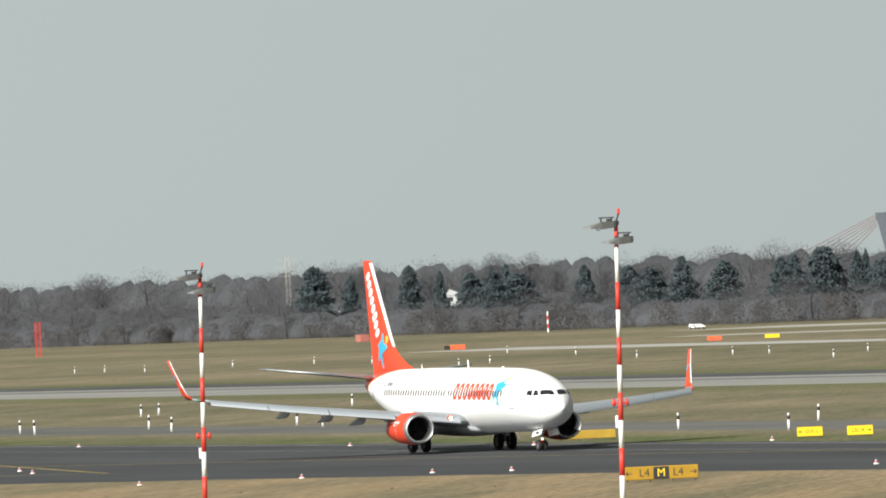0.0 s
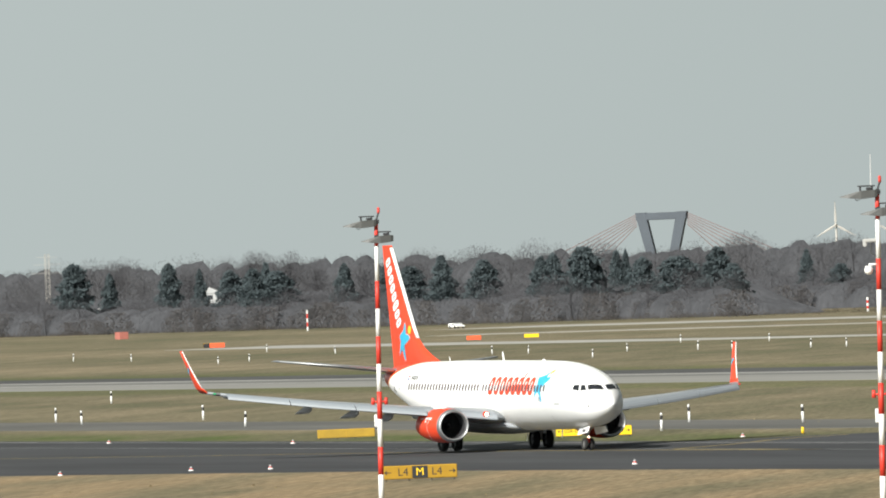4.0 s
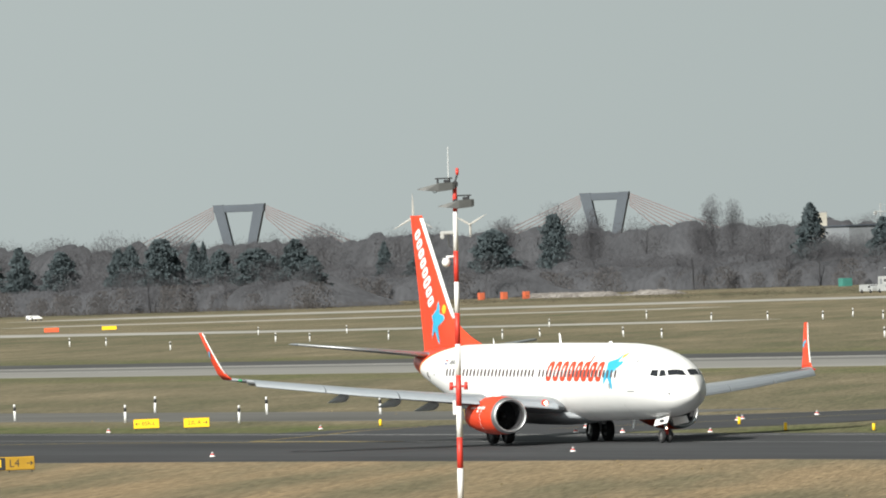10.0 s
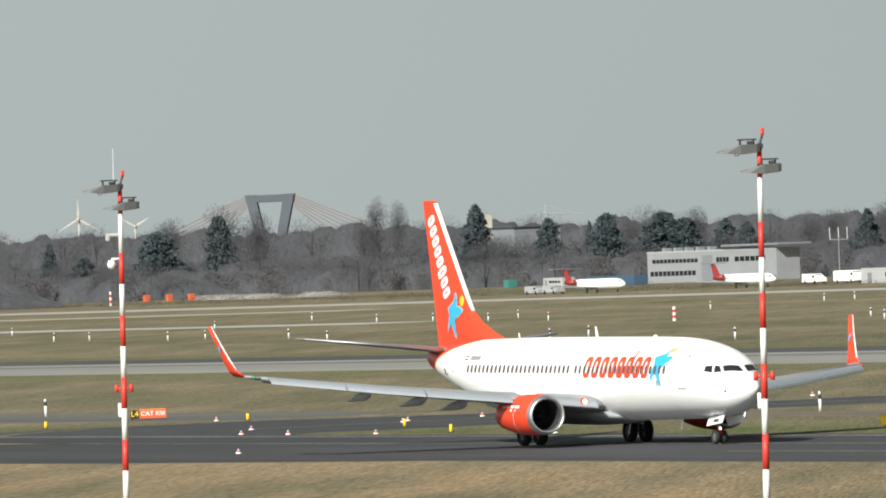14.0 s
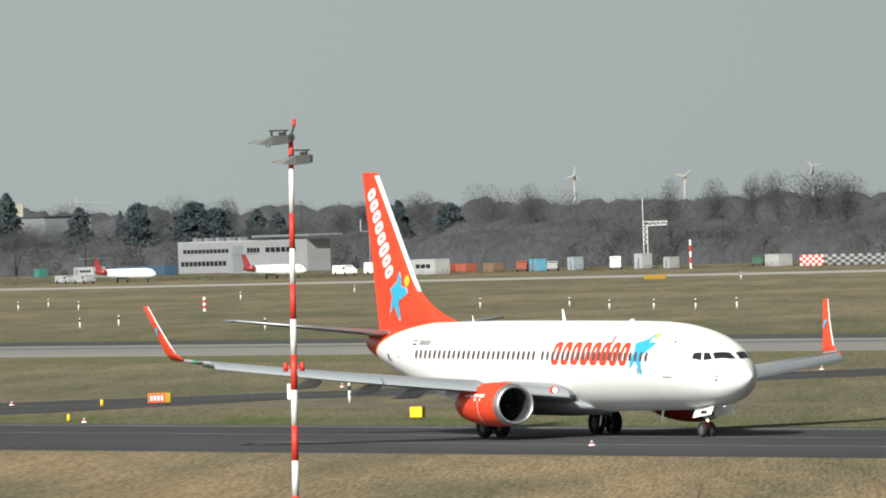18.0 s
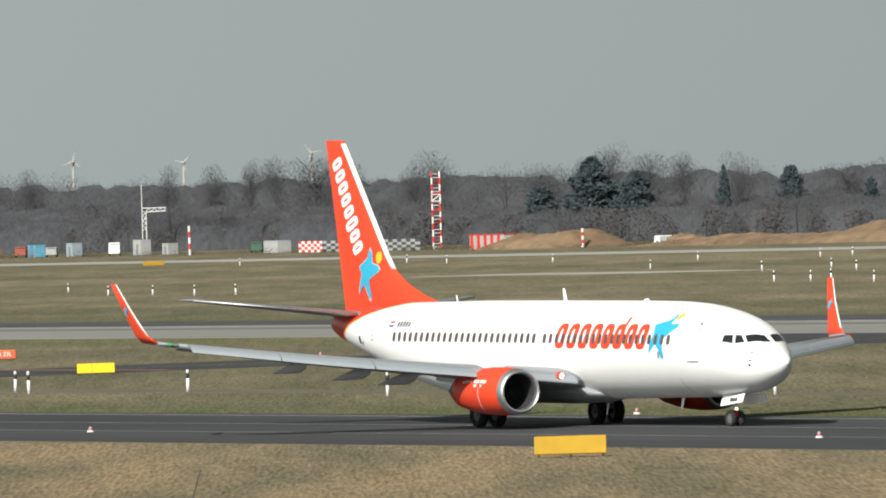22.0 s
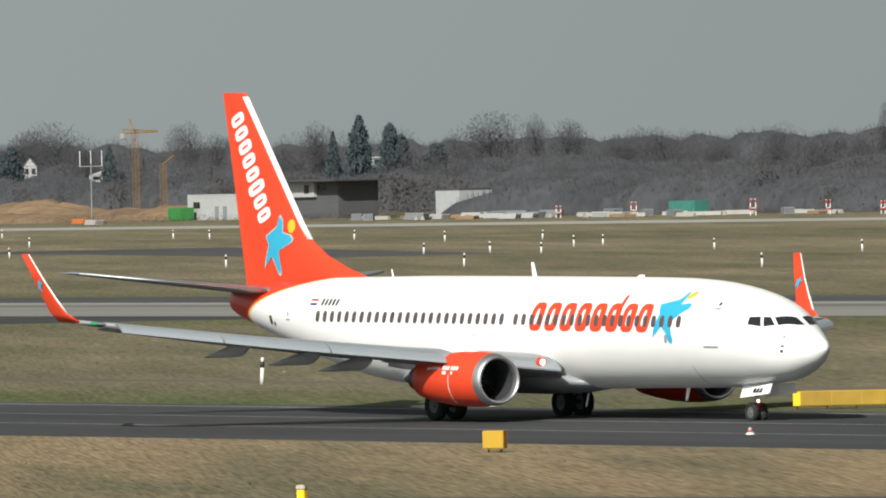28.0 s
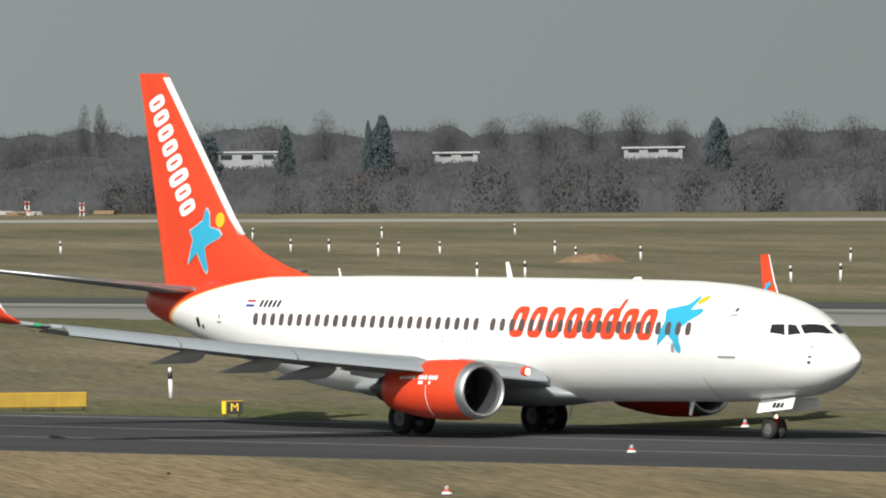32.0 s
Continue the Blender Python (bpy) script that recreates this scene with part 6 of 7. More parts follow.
def barriers():
    """Low pale concrete pieces, pipes and pallets strewn over the works."""
    pal = (CONCRETE_LT, HOUSE_W, HOUSE_G, mat("pallet_wood", (0.25, 0.17, 0.10), 0.9), mat("pipe_orange", (0.55, 0.16, 0.04), 0.6))
    first = {}
    for k in range(62):
        x = random.uniform(-1258, -1150) if k > 6 else random.uniform(-1345, -1240)
        y = random.uniform(838, 866)
        i = random.choices(range(5), (6, 4, 2, 3, 1))[0]
        m = pose(x, y, -0.02, 0, 0, random.uniform(-40, 40))
        if i not in first:
            t = thing("site_piece", (x, y, GRADE - 0.02), ("pale concrete barrier", "white site board", "grey stacked panel", "stack of timber pallets", "orange site fence panel")[i] + " lying on the works", "site clutter", "site clutter")
            b = bmesh.new()
            if i == 0:
                v, f = loft([[(a, q, z) for q, z in ((-0.3, 0), (0.3, 0), (0.12, 0.5), (-0.12, 0.5))] for a in (-2, 2)])
                link("barrier", v, f, pal[i], t, smooth=False)
            else:
                for z in range(2 + i % 3):
                    part("board", box(bmesh.new(), (0.1 * z, 0, 0.12 + 0.23 * z), (3.2 - 0.4 * (i % 2), 1.4, 0.22), 0.02), pal[i], t)
            first[i] = t
        else:
            copy_thing(first[i], m)


barriers()


def light_frame(x, y, h, w):
    t = thing("light_frame", (x, y, GRADE - 0.02), "small red and white banded light frame at the works", "light frame", "light frames", 55)
    for e in (-1, 1):
        for k in range(4):
            part("post_band", tube(bmesh.new(), (e * w / 2, 0, h * k / 4), (e * w / 2, 0, h * (k + 1) / 4), 0.07, seg=8), (MAST_WHITE, MAST_RED)[k % 2], t)
    for z in (0.45, 0.98):
        part("cross_bar", tube(bmesh.new(), (-w / 2 - 0.1, 0, h * z), (w / 2 + 0.1, 0, h * z), 0.05, seg=6), MAST_WHITE, t)
    part("lamp", ball(bmesh.new(), (0, -0.1, h), (0.12, 0.12, 0.12)), LAMP_GREY, t)


for x, y, h, w in ((-1195.5, 850, 2.0, 0.7), (-1168.5, 850, 2.2, 0.7), (-1151.9, 850, 1.9, 0.5), (-1213.0, 850, 1.6, 0.6), (-1140.0, 850, 1.7, 0.5)):
    light_frame(x, y, h, w)


# ================= bridge, turbines, pylons on the skyline =================
STAY = mat("stay_cable_red", (0.20, 0.13, 0.125), 0.7)


def bridge_pylon(x, y, w, top, label):
    """A-shaped tower standing on its point: two legs spread upwards, joined by a heavy beam, with fans of stays."""
    t = thing("bridge_pylon", (x, y, GRADE - 0.02), label, "bridge", "bridge pylons", 52)
    for e in (-1, 1):
        v, f = loft([[(e * (w * c + q * wd), d, z) for q, d in ((-0.5, -1.2), (0.5, -1.2), (0.5, 1.2), (-0.5, 1.2))] for c, wd, z in ((0.1, 3.2, 0), (0.2, 3.4, top * 0.45), (0.41, 3.9, top))])
        link("leg", v, f, STEEL_BLUE, t, smooth=False)
        for k in range(7):
            part("stay", tube(bmesh.new(), (e * w * 0.5, 0, top - 0.6 - 0.7 * k), (e * (w * 0.5 + 42 + -4.4 * k), 0, 13), 0.14, seg=5), STAY, t)
    part("beam", box(bmesh.new(), (0, 0, top - 1.5), (w * 1.0, 2.2, 2.7), 0.15), STEEL_BLUE, t, "heavy cross beam")
    part("deck", box(bmesh.new(), (0, 0, 9.4), (w + 90, 6, 1.4), 0.1), STEEL_BLUE, t)


bridge_pylon(-3810, 1500, 19.6, 32.3, "blue-grey cable-stayed bridge tower beyond the woods")
bridge_pylon(-3699, 1600, 18.0, 31.0, "blue-grey cable-stayed bridge tower beyond the woods")


TURBINE = mat("turbine_cream_white", (0.40, 0.385, 0.355), 0.6, var=0.05)


def turbine(x, y, hub, reach, spin, paint=None):
    paint = paint or TURBINE
    t = thing("wind_turbine", (x, y, GRADE - 0.02), "slender white wind turbine on the skyline", "wind turbine", "wind turbines", 62)
    part("tower", tube(bmesh.new(), (0, 0, 0), (0, 0, hub), 0.8, 0.4, 14), paint, t, smooth=True)
    part("nacelle", box(bmesh.new(), (0, 0.6, hub), (1.1, 2.6, 1.1), 0.3), paint, t)
    b = ball(bmesh.new(), (0, 0, 0), (0.7, 0.7, 0.7))
    rotor = part("rotor_hub", b, paint, t, smooth=True)
    rotor.matrix_basis = pose(0, -1.6, hub)
    for k in range(3):
        a = 2 * math.pi * k / 3
        v, f = loft([[(r * math.sin(a) + q * c * math.cos(a), d, r * math.cos(a) - q * c * math.sin(a)) for q, d in ((-0.5, 0), (0, -0.12), (0.5, 0), (0, 0.12))] for r, c in ((0.3, 0.5), (reach * 0.2, 0.95), (reach * 0.6, 0.6), (reach, 0.15))])
        link("blade", v, f, paint, rotor, smooth=False)
    return rotor, hub, spin


# Greyed towards the sky's tone, so distance haze sits in the colour.
FAINT = mat("turbine_haze_grey", (0.30, 0.30, 0.29), 0.7, var=0.05)
ROTORS = [turbine(-4126, 1700, 26.2, 9.6, 0), turbine(-4306, 1800, 23.0, 8.2, 60), turbine(-3664, 1900, 24.2, 4.2, 10, FAINT), turbine(-3576, 1900, 22.3, 4.0, 45, FAINT), turbine(-3844, 2100, 25.6, 4.4, 80, FAINT)]


def power_pylon(x, y, h):
    t = lattice_tower("power_pylon", x, y, h, 1.3, "faint grey power pylon on the skyline", material=TURBINE)
    for z, w in ((h * 0.74, 5), (h * 0.86, 4), (h * 0.96, 3)):
        part("cross_arm", tube(bmesh.new(), (-w / 2, -w, z), (w / 2, w, z), 0.05, seg=5), TURBINE, t)


power_pylon(-3480, 1150, 24)


# ================= woods =================
def big_mesh(name, verts, tris, material):
    me = bpy.data.meshes.new(name)
    me.vertices.add(len(verts))
    me.vertices.foreach_set("co", np.ascontiguousarray(verts, dtype=np.float32).ravel())
    me.loops.add(len(tris) * 3)
    me.loops.foreach_set("vertex_index", np.ascontiguousarray(tris, dtype=np.int32).ravel())
    me.polygons.add(len(tris))
    me.polygons.foreach_set("loop_start", np.arange(0, len(tris) * 3, 3, dtype=np.int32))
    me.update(calc_edges=True)
    me.materials.append(material)
    return me


def limbs(rng, h, spread, n, bare=True):
    """Trunk and limbs as tapered three-sided shoots, and the twig tips to dress."""
    segs = [((0, 0, 0), (0.02 * h, 0, h * 0.45), 0.018 * h, 0.011 * h), ((0.02 * h, 0, h * 0.45), (0, 0.02 * h, h * 0.8), 0.011 * h, 0.004 * h)]
    tips = []
    for k in range(n):
        z = h * rng.uniform(0.22, 0.78)
        a, up = rng.uniform(0, 6.283), rng.uniform(0.5, 1.3)
        ln = spread * h * rng.uniform(0.5, 1.0) * (1.15 - 0.5 * z / h)
        q = np.array((math.cos(a) * ln, math.sin(a) * ln, z + ln * up))
        q[2] = min(q[2], h * 0.98)
        segs.append(((0.02 * h * z / h, 0, z), tuple(q), 0.005 * h, 0.0015 * h))
        tips.append((np.array((0, 0, z)), q))
    v, t = [], []
    for p, q, r0, r1 in segs:
        p, q = np.array(p, float), np.array(q, float)
        d = (q - p) / np.linalg.norm(q - p)
        s = np.cross(d, (0.3, 0.5, 0.81))
        s /= np.linalg.norm(s)
        w = np.cross(d, s)
        i = len(v)
        for c, r in ((p, r0), (q, r1)):
            v += [c + r * (math.cos(g) * s + math.sin(g) * w) for g in (0, 2.094, 4.189)]
        for g in range(3):
            k = (g + 1) % 3
            t += [(i + g, i + k, i + 3 + k), (i + g, i + 3 + k, i + 3 + g)]
    return np.array(v), np.array(t), tips


def twig_crown(rng, n, wide, low, size, lumps=7, fine=0.05):
    """Fine slivers filling a lumpy dome that leans upwards and outwards: the haze of a leafless crown."""
    mids = [np.array((wide * 5 * rng.uniform(0.1, 0.75) * math.cos(a), wide * 5 * rng.uniform(0.1, 0.75) * math.sin(a), rng.uniform(low * 10 + 1.5, 8.0))) for a in rng.uniform(0, 6.283, lumps)]
    mids[0] = np.array((0, 0, 7.6))
    k = rng.integers(0, lumps, n)
    d = rng.normal(size=(n, 3))
    d /= np.linalg.norm(d, axis=1)[:, None]
    r = 0.95 * rng.uniform(0, 1, n) ** 0.4
    c = np.array(mids)[k] + d * r[:, None] * np.array((wide * 2.9, wide * 2.9, 2.4))
    g = d * 0.6 + rng.normal(size=(n, 3)) * 0.5 + np.array((0, 0, 0.55))
    g /= np.linalg.norm(g, axis=1)[:, None]
    s = np.cross(g, rng.normal(size=(n, 3)))
    s /= np.linalg.norm(s, axis=1)[:, None]
    ln = (size * rng.uniform(0.5, 1.3, n))[:, None]
    v = np.stack([c - s * fine * ln, c + s * fine * ln, c + g * ln], 1).reshape(-1, 3)
    v[:, 2] = np.maximum(v[:, 2], 0.2)
    return v, np.arange(3 * n).reshape(-1, 3)


def needle_crown(rng, n, cone, size=0.34):
    """Ragged tufts on tiers: a dark evergreen with an uneven outline; half a metre wide for each metre of half-width one."""
    u = rng.uniform(0.12, 1.0, n) ** 0.9
    a = rng.uniform(0, 6.283, n)
    lean = 0.82 + 0.2 * np.sin(u * 31 + 2 * np.sin(a * 2)) + 0.12 * np.sin(a * 3 + u * 9)
    r = 5 * ((1 - u) ** cone * 0.95 + 0.04) * rng.uniform(0.1, 1.0, n) ** 0.5 * lean
    c = np.stack([r * np.cos(a), r * np.sin(a), 10 * u], 1)
    d1, d2 = rng.normal(size=(n, 3)) * size, rng.normal(size=(n, 3)) * size
    d1[:, 2] *= 0.6
    v = np.stack([c + d1, c + d2, c - 0.5 * (d1 + d2)], 1).reshape(-1, 3)
    return v, np.arange(3 * n).reshape(-1, 3)


rng = np.random.default_rng(7)


def tree_thing(kind, label, cone=0.6):
    t = thing("tree", (0, 0, -300), label, "tree", "trees at the edge of the woods")
    tv, tt, tips = limbs(rng, 10, 0.3 if kind == "bare" else 0.1, 30 if kind == "bare" else 8)
    if kind == "evergreen":
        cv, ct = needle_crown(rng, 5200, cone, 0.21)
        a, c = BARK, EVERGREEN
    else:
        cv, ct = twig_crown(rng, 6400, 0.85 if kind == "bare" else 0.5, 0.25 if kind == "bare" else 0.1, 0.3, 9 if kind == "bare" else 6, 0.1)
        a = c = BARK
    for nm, vv, ff, m in (("trunk", tv, tt, a), ("crown", cv, ct, c)):
        ob = new(nm, big_mesh(nm, vv, ff, m))
        ob.parent = t
    return t


def far_side(x):
    """The wood stands back behind the apron and the works."""
    return 0 if x < -2235 or x > -1240 else 95 if x < -2130 else 150 if x < -1740 else 75


def plant(protos, places, y0, y1, unit):
    for i, (x, h, wide) in enumerate(places):
        p = protos[i % len(protos)]
        y = random.uniform(y0, y1)
        mid = (y0 + y1) / 2
        away = far_side(x * 900 / mid)
        h = 10 + (h - 10) * (y + away) / mid
        y += away
        w = wide / unit * y / mid
        m = pose(x * y / mid, y, -0.2, 0, 0, random.uniform(0, 360)) @ Matrix.Diagonal((w, w, h / 10, 1))
        if i < len(protos):
            p.matrix_basis = m
        else:
            copy_thing(p, m @ Matrix.Diagonal((*(1 / c for c in p.scale), 1)))


# x, height, width of the crown
EVER = [(-2717, 17.8, 7.0), (-2688, 15.2, 4.4), (-2641, 16.9, 5.2), (-2617, 15.3, 4.0), (-2594, 14.5, 5.6), (-2577, 14.7, 5.0), (-2567, 16.2, 4.2), (-2559, 13.9, 8.4), (-2510, 15.1, 6.0), (-2479, 14.3, 5.4), (-2464, 13.6, 6.7), (-2442, 15.9, 6.1), (-2414, 14.4, 6.6), (-2376, 14.6, 6.5), (-2368, 15.2, 3.9), (-2349, 16.4, 7.0), (-2340, 12.5, 5.1), (-2328, 15.2, 3.1), (-2322, 15.3, 3.1), (-2312, 13.4, 5.1), (-2290, 13.3, 8.8), (-2266, 15.0, 8.0), (-2257, 11.3, 5.5), (-2214, 13.6, 4.2), (-2195, 10.3, 4.9), (-2153, 15.0, 7.2)]
EVER += [(-1990, 17.6, 5.8), (-1929, 14.7, 5.5), (-1937, 13.3, 2.6), (-1904, 14.5, 7.6), (-1894, 13.2, 5.4), (-1876, 12.8, 5.3), (-1867, 12.0, 3.8), (-1816, 13.4, 5.4), (-1795, 12.6, 5.2), (-2120, 17.8, 4.7), (-1956, 14.3, 5.5), (-2155, 14.9, 6.0)]
EVER += [(-1561, 14.4, 9.3), (-1547, 11.9, 4.8), (-1498, 11.9, 3.6), (-1452, 12.2, 4.0), (-1438, 11.3, 3.5), (-1519, 12.3, 2.5), (-1474, 9.7, 2.3), (-1578, 9.8, 4.7)]
EVER += [(-1168, 11.3, 2.6), (-1147, 12.5, 2.7), (-1150, 11.8, 1.8), (-1078, 11.5, 2.6), (-1185, 10.1, 3.1)]
BARE_TREES = [(-2703, 20.5, 7.1), (-2676, 19.8, 10.2), (-2657, 17.4, 8.7), (-2723, 18.1, 8.9), (-2755, 17.1, 9.0), (-2817, 19.1, 6.1), (-2409, 15.5, 9.3), (-2391, 14.6, 7.9), (-2253, 18.6, 5.5), (-2491, 16.2, 8.2), (-2530, 16.5, 8.3), (-2586, 16.3, 8.5), (-2619, 15.7, 8.6)]
BARE_TREES += [(-2254, 18.6, 5.5), (-2222, 21.0, 8.7), (-2205, 19.6, 7.4), (-2140, 20.8, 4.8), (-2129, 20.3, 3.8), (-1982, 16.1, 4.7), (-1896, 15.5, 7.4), (-1866, 16.4, 7.5), (-1851, 16.4, 5.3), (-1921, 13.8, 5.5), (-2012, 14.2, 5.7), (-1932, 13.4, 5.5), (-2147, 16.7, 6.0)]
BARE_TREES += [(-1794, 16.0, 5.2), (-1777, 16.2, 5.4), (-1762, 16.5, 4.1), (-1753, 17.2, 4.1), (-1738, 16.9, 10.2), (-1727, 16.2, 7.1), (-1694, 16.9, 7.0), (-1701, 14.8, 6.0), (-1633, 16.9, 5.8), (-1642, 14.9, 3.9), (-1619, 15.6, 6.7), (-1608, 15.4, 5.7), (-1589, 14.9, 4.7), (-1504, 14.5, 8.2), (-1554, 12.2, 6.5), (-1538, 13.1, 7.4), (-1517, 13.7, 6.4), (-1657, 13.1, 7.8)]
BARE_TREES += [(-1217, 13.7, 4.8), (-1229, 11.9, 2.1), (-1286, 11.1, 5.7), (-1280, 10.5, 4.1), (-1158, 13.6, 4.6), (-1149, 14.0, 5.4), (-1116, 12.8, 7.5), (-1103, 12.3, 6.0), (-1169, 12.8, 4.6), (-1140, 12.1, 4.6), (-1179, 12.6, 4.7), (-1189, 12.4, 4.7)]
EVER += [(-1342, 14.7, 3.7), (-1334, 13.4, 3.0), (-1349, 12.4, 2.5), (-1331, 11.8, 2.5), (-1322, 10.4, 3.3), (-1410, 11.0, 2.6)]
BARE_TREES += [(-1496, 15.5, 8.2), (-1506, 13.8, 7.3), (-1487, 12.2, 5.4), (-1457, 15.1, 5.4), (-1449, 13.0, 4.4), (-1421, 14.6, 5.3), (-1430, 12.7, 4.4), (-1373, 15.5, 9.4), (-1361, 14.5, 4.3), (-1353, 13.9, 5.9), (-1383, 12.0, 5.2), (-1340, 11.4, 5.1), (-1329, 12.3, 7.5), (-1314, 11.1, 5.0), (-1300, 12.4, 5.0), (-1289, 10.5, 4.9), (-1278, 10.1, 4.9)]
BARE_TREES += [(-1329, 11.8, 5.9), (-1337, 11.1, 5.0), (-1314, 10.2, 5.8), (-1300, 9.9, 5.0), (-1256, 9.8, 5.7), (-1246, 10.1, 4.8)]
plant([tree_thing("evergreen", "dark ragged evergreen standing out of the winter woods", c) for c in (0.4, 0.7, 0.5, 0.85, 0.45)], EVER, 890, 920, 4.6)
plant([tree_thing("bare", "tall leafless tree with a hazy round crown") for _ in range(6)], BARE_TREES, 935, 965, 6.0)
plant([tree_thing("poplar", "slim leafless poplar above the woods") for _ in range(2)], [(-1286.7, 15.3, 3.2), (-1283.0, 14.7, 3.0)], 958, 962, 5.0)


def scatter_mesh(protos, spots):
    """One mesh of many trees: spots are x, y, height, width factor, turn."""
    vs, ts, n = [], [], 0
    for k, (x, y, h, w, a) in enumerate(spots):
        v, t = protos[k % len(protos)]
        c, s = math.cos(a), math.sin(a)
        q = np.stack([(v[:, 0] * c - v[:, 1] * s) * w * h / 10 + x, (v[:, 0] * s + v[:, 1] * c) * w * h / 10 + y, v[:, 2] * h / 10 - 0.1], 1)
        vs.append(q)
        ts.append(t + n)
        n += len(v)
    return np.concatenate(vs), np.concatenate(ts)


def bush_proto(n, wide=0.8, size=0.36):
    tv, tt, tips = limbs(rng, 10, 0.3, 7)
    cv, ct = twig_crown(rng, n, wide, 0.04, size, 8, 0.09)
    return np.concatenate([tv, cv]), np.concatenate([tt, ct + len(tv)])


def low_bush(n):
    v, t = [], []
    for k in range(n):
        a, u = rng.uniform(0, 6.283), rng.uniform(0, 1)
        r = 5.5 * math.sqrt(1 - 0.8 * u * u) * rng.uniform(0.2, 1)
        c = np.array((r * math.cos(a), r * math.sin(a), 9.5 * u))
        d1, d2 = rng.normal(size=3) * 0.21, rng.normal(size=3) * 0.21
        i = len(v)
        v += [c + d1, c + d2, c - 0.5 * (d1 + d2) + (0, 0, 0.5)]
        t.append((i, i + 1, i + 2))
    return np.array(v), np.array(t)


def woods():
    spots = []
    for k in range(620):
        x = -3400 + 2800 * (k + rng.uniform(0, 1)) / 620
        y = rng.uniform(872, 960)
        top = np.interp(x, (-3000, -2560, -2050, -1720, -1530, -1440, -1330, -1190, -1100, -900), (12.0, 10.3, 10.5, 11.2, 8.0, 10.2, 10.2, 8.6, 9.3, 9.0))
        y += far_side(x)
        x *= y / 900
        if any(y < hy + 6 and abs(x * hy / y - hx) < w / 2 + 4 for hx, hy, w, hz in HOUSES):
            continue
        spots.append((x, y, top * rng.uniform(0.72, 1.06), rng.uniform(1.15, 1.7), rng.uniform(0, 6.28)))
    v, t = scatter_mesh([bush_proto(1700) for _ in range(6)], spots)
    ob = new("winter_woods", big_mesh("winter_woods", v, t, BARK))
    tagged(ob, "belt of leafless grey-brown winter woods behind the airfield", "woods", kind="stuff")
    low = []
    for k in range(640):
        x = -3400 + 2800 * (k + rng.uniform(0, 1)) / 640
        y = rng.uniform(862, 900) + far_side(x)
        x *= y / 900
        low.append((x, y, rng.uniform(3.0, 6.3), rng.uniform(0.9, 1.5), rng.uniform(0, 6.28)))
    for hx, hy, w, hz in HOUSES:
        for k in range(14):
            y = hy - rng.uniform(9, 16)
            low.append(((hx - w / 2 - 6 + (w + 12) * k / 13) * y / hy, y, (hz - rng.uniform(0.1, 0.5)) / 0.98, rng.uniform(0.7, 1.0), rng.uniform(0, 6.28)))
    v, t = scatter_mesh([low_bush(640) for _ in range(4)], low)
    weeds = []
    for k in range(2600):
        x = rng.uniform(-2900, -1150)
        y = 866 + rng.uniform(-0.25, 1) * max(12.0, far_side(x)) * rng.uniform(0.1, 0.9)
        weeds.append((x * y / 900, y, rng.uniform(0.3, 1.0) * rng.uniform(0.6, 1.5), rng.uniform(3, 7), rng.uniform(0, 6.28)))
    wv, wt = scatter_mesh([low_bush(50) for _ in range(4)], weeds)
    tagged(new("rough_weeds", big_mesh("rough_weeds", wv, wt, WEED)), "dead brown weeds on rough ground before the woods", "weeds", kind="stuff")
    ob = new("winter_undergrowth", big_mesh("winter_undergrowth", v, t, SCRUB))
    tagged(ob, "dense dull brown winter undergrowth at the foot of the woods", "undergrowth", kind="stuff")
    far = []
    for k in range(280):
        x = -4300 + 3600 * (k + rng.uniform(0, 1)) / 280
        far.append((x, rng.uniform(1080, 1280), np.interp(x, (-3400, -2700, -2200, -1500, -1000), (23.5, 20.5, 16.0, 14, 11.5)) * rng.uniform(0.75, 1.0), rng.uniform(0.8, 1.3), rng.uniform(0, 6.28)))
    for k in range(14):
        far.append((-2333 + 1.6 * k, rng.uniform(1058, 1066), rng.uniform(11.6, 12.6), 0.8, rng.uniform(0, 6.28)))
    v, t = scatter_mesh([bush_proto(2600, 0.9, 0.3) for _ in range(4)], far)
    ob = new("far_woods", big_mesh("far_woods", v, t, BARK))
    tagged(ob, "further belt of leafless winter woods", "woods", kind="stuff")
    # the dense thicket: rows of crowns grown into one another, one behind the other
    for base, f, step, label in ((886, 0.55, 1.6, "dense lower thicket at the edge of the winter woods"), (915, 0.68, 1.8, "dense middle thicket of the winter woods"), (950, 0.78, 2.0, "dense thicket in the heart of the winter woods"), (1180, 0.78, 2.6, "dense thicket of the further woods"), (1330, 0.7, 4.0, "wooded rise behind the airfield")):
        deep = 7
        vv, ff = [], []
        wide = 5.5 if base < 1000 else 7.5
        cx = np.arange(-5400, -500, wide * 0.62)
        cx = cx + rng.uniform(-2.2, 2.2, len(cx))
        ch, cw = rng.uniform(0.74, 1.06, len(cx)), wide * rng.uniform(0.75, 1.35, len(cx))
        # the wood stands back behind the apron and the works, each stretch ending in a rounded edge
        runs = ((-3500, -2225, 0), (-2290, -2118, 95), (-2160, -1725, 150), (-1790, -1228, 75), (-1300, -600, 0)) if base < 1000 else ((-3500, -600, 0),)
        cols = [(x9, back, i == 0, min(x9 - x0, x1 - x9)) for x0, x1, back in runs for i, x9 in enumerate(np.linspace(x0, x1, int((x1 - x0) / step)))]
        n = len(cols) - 1
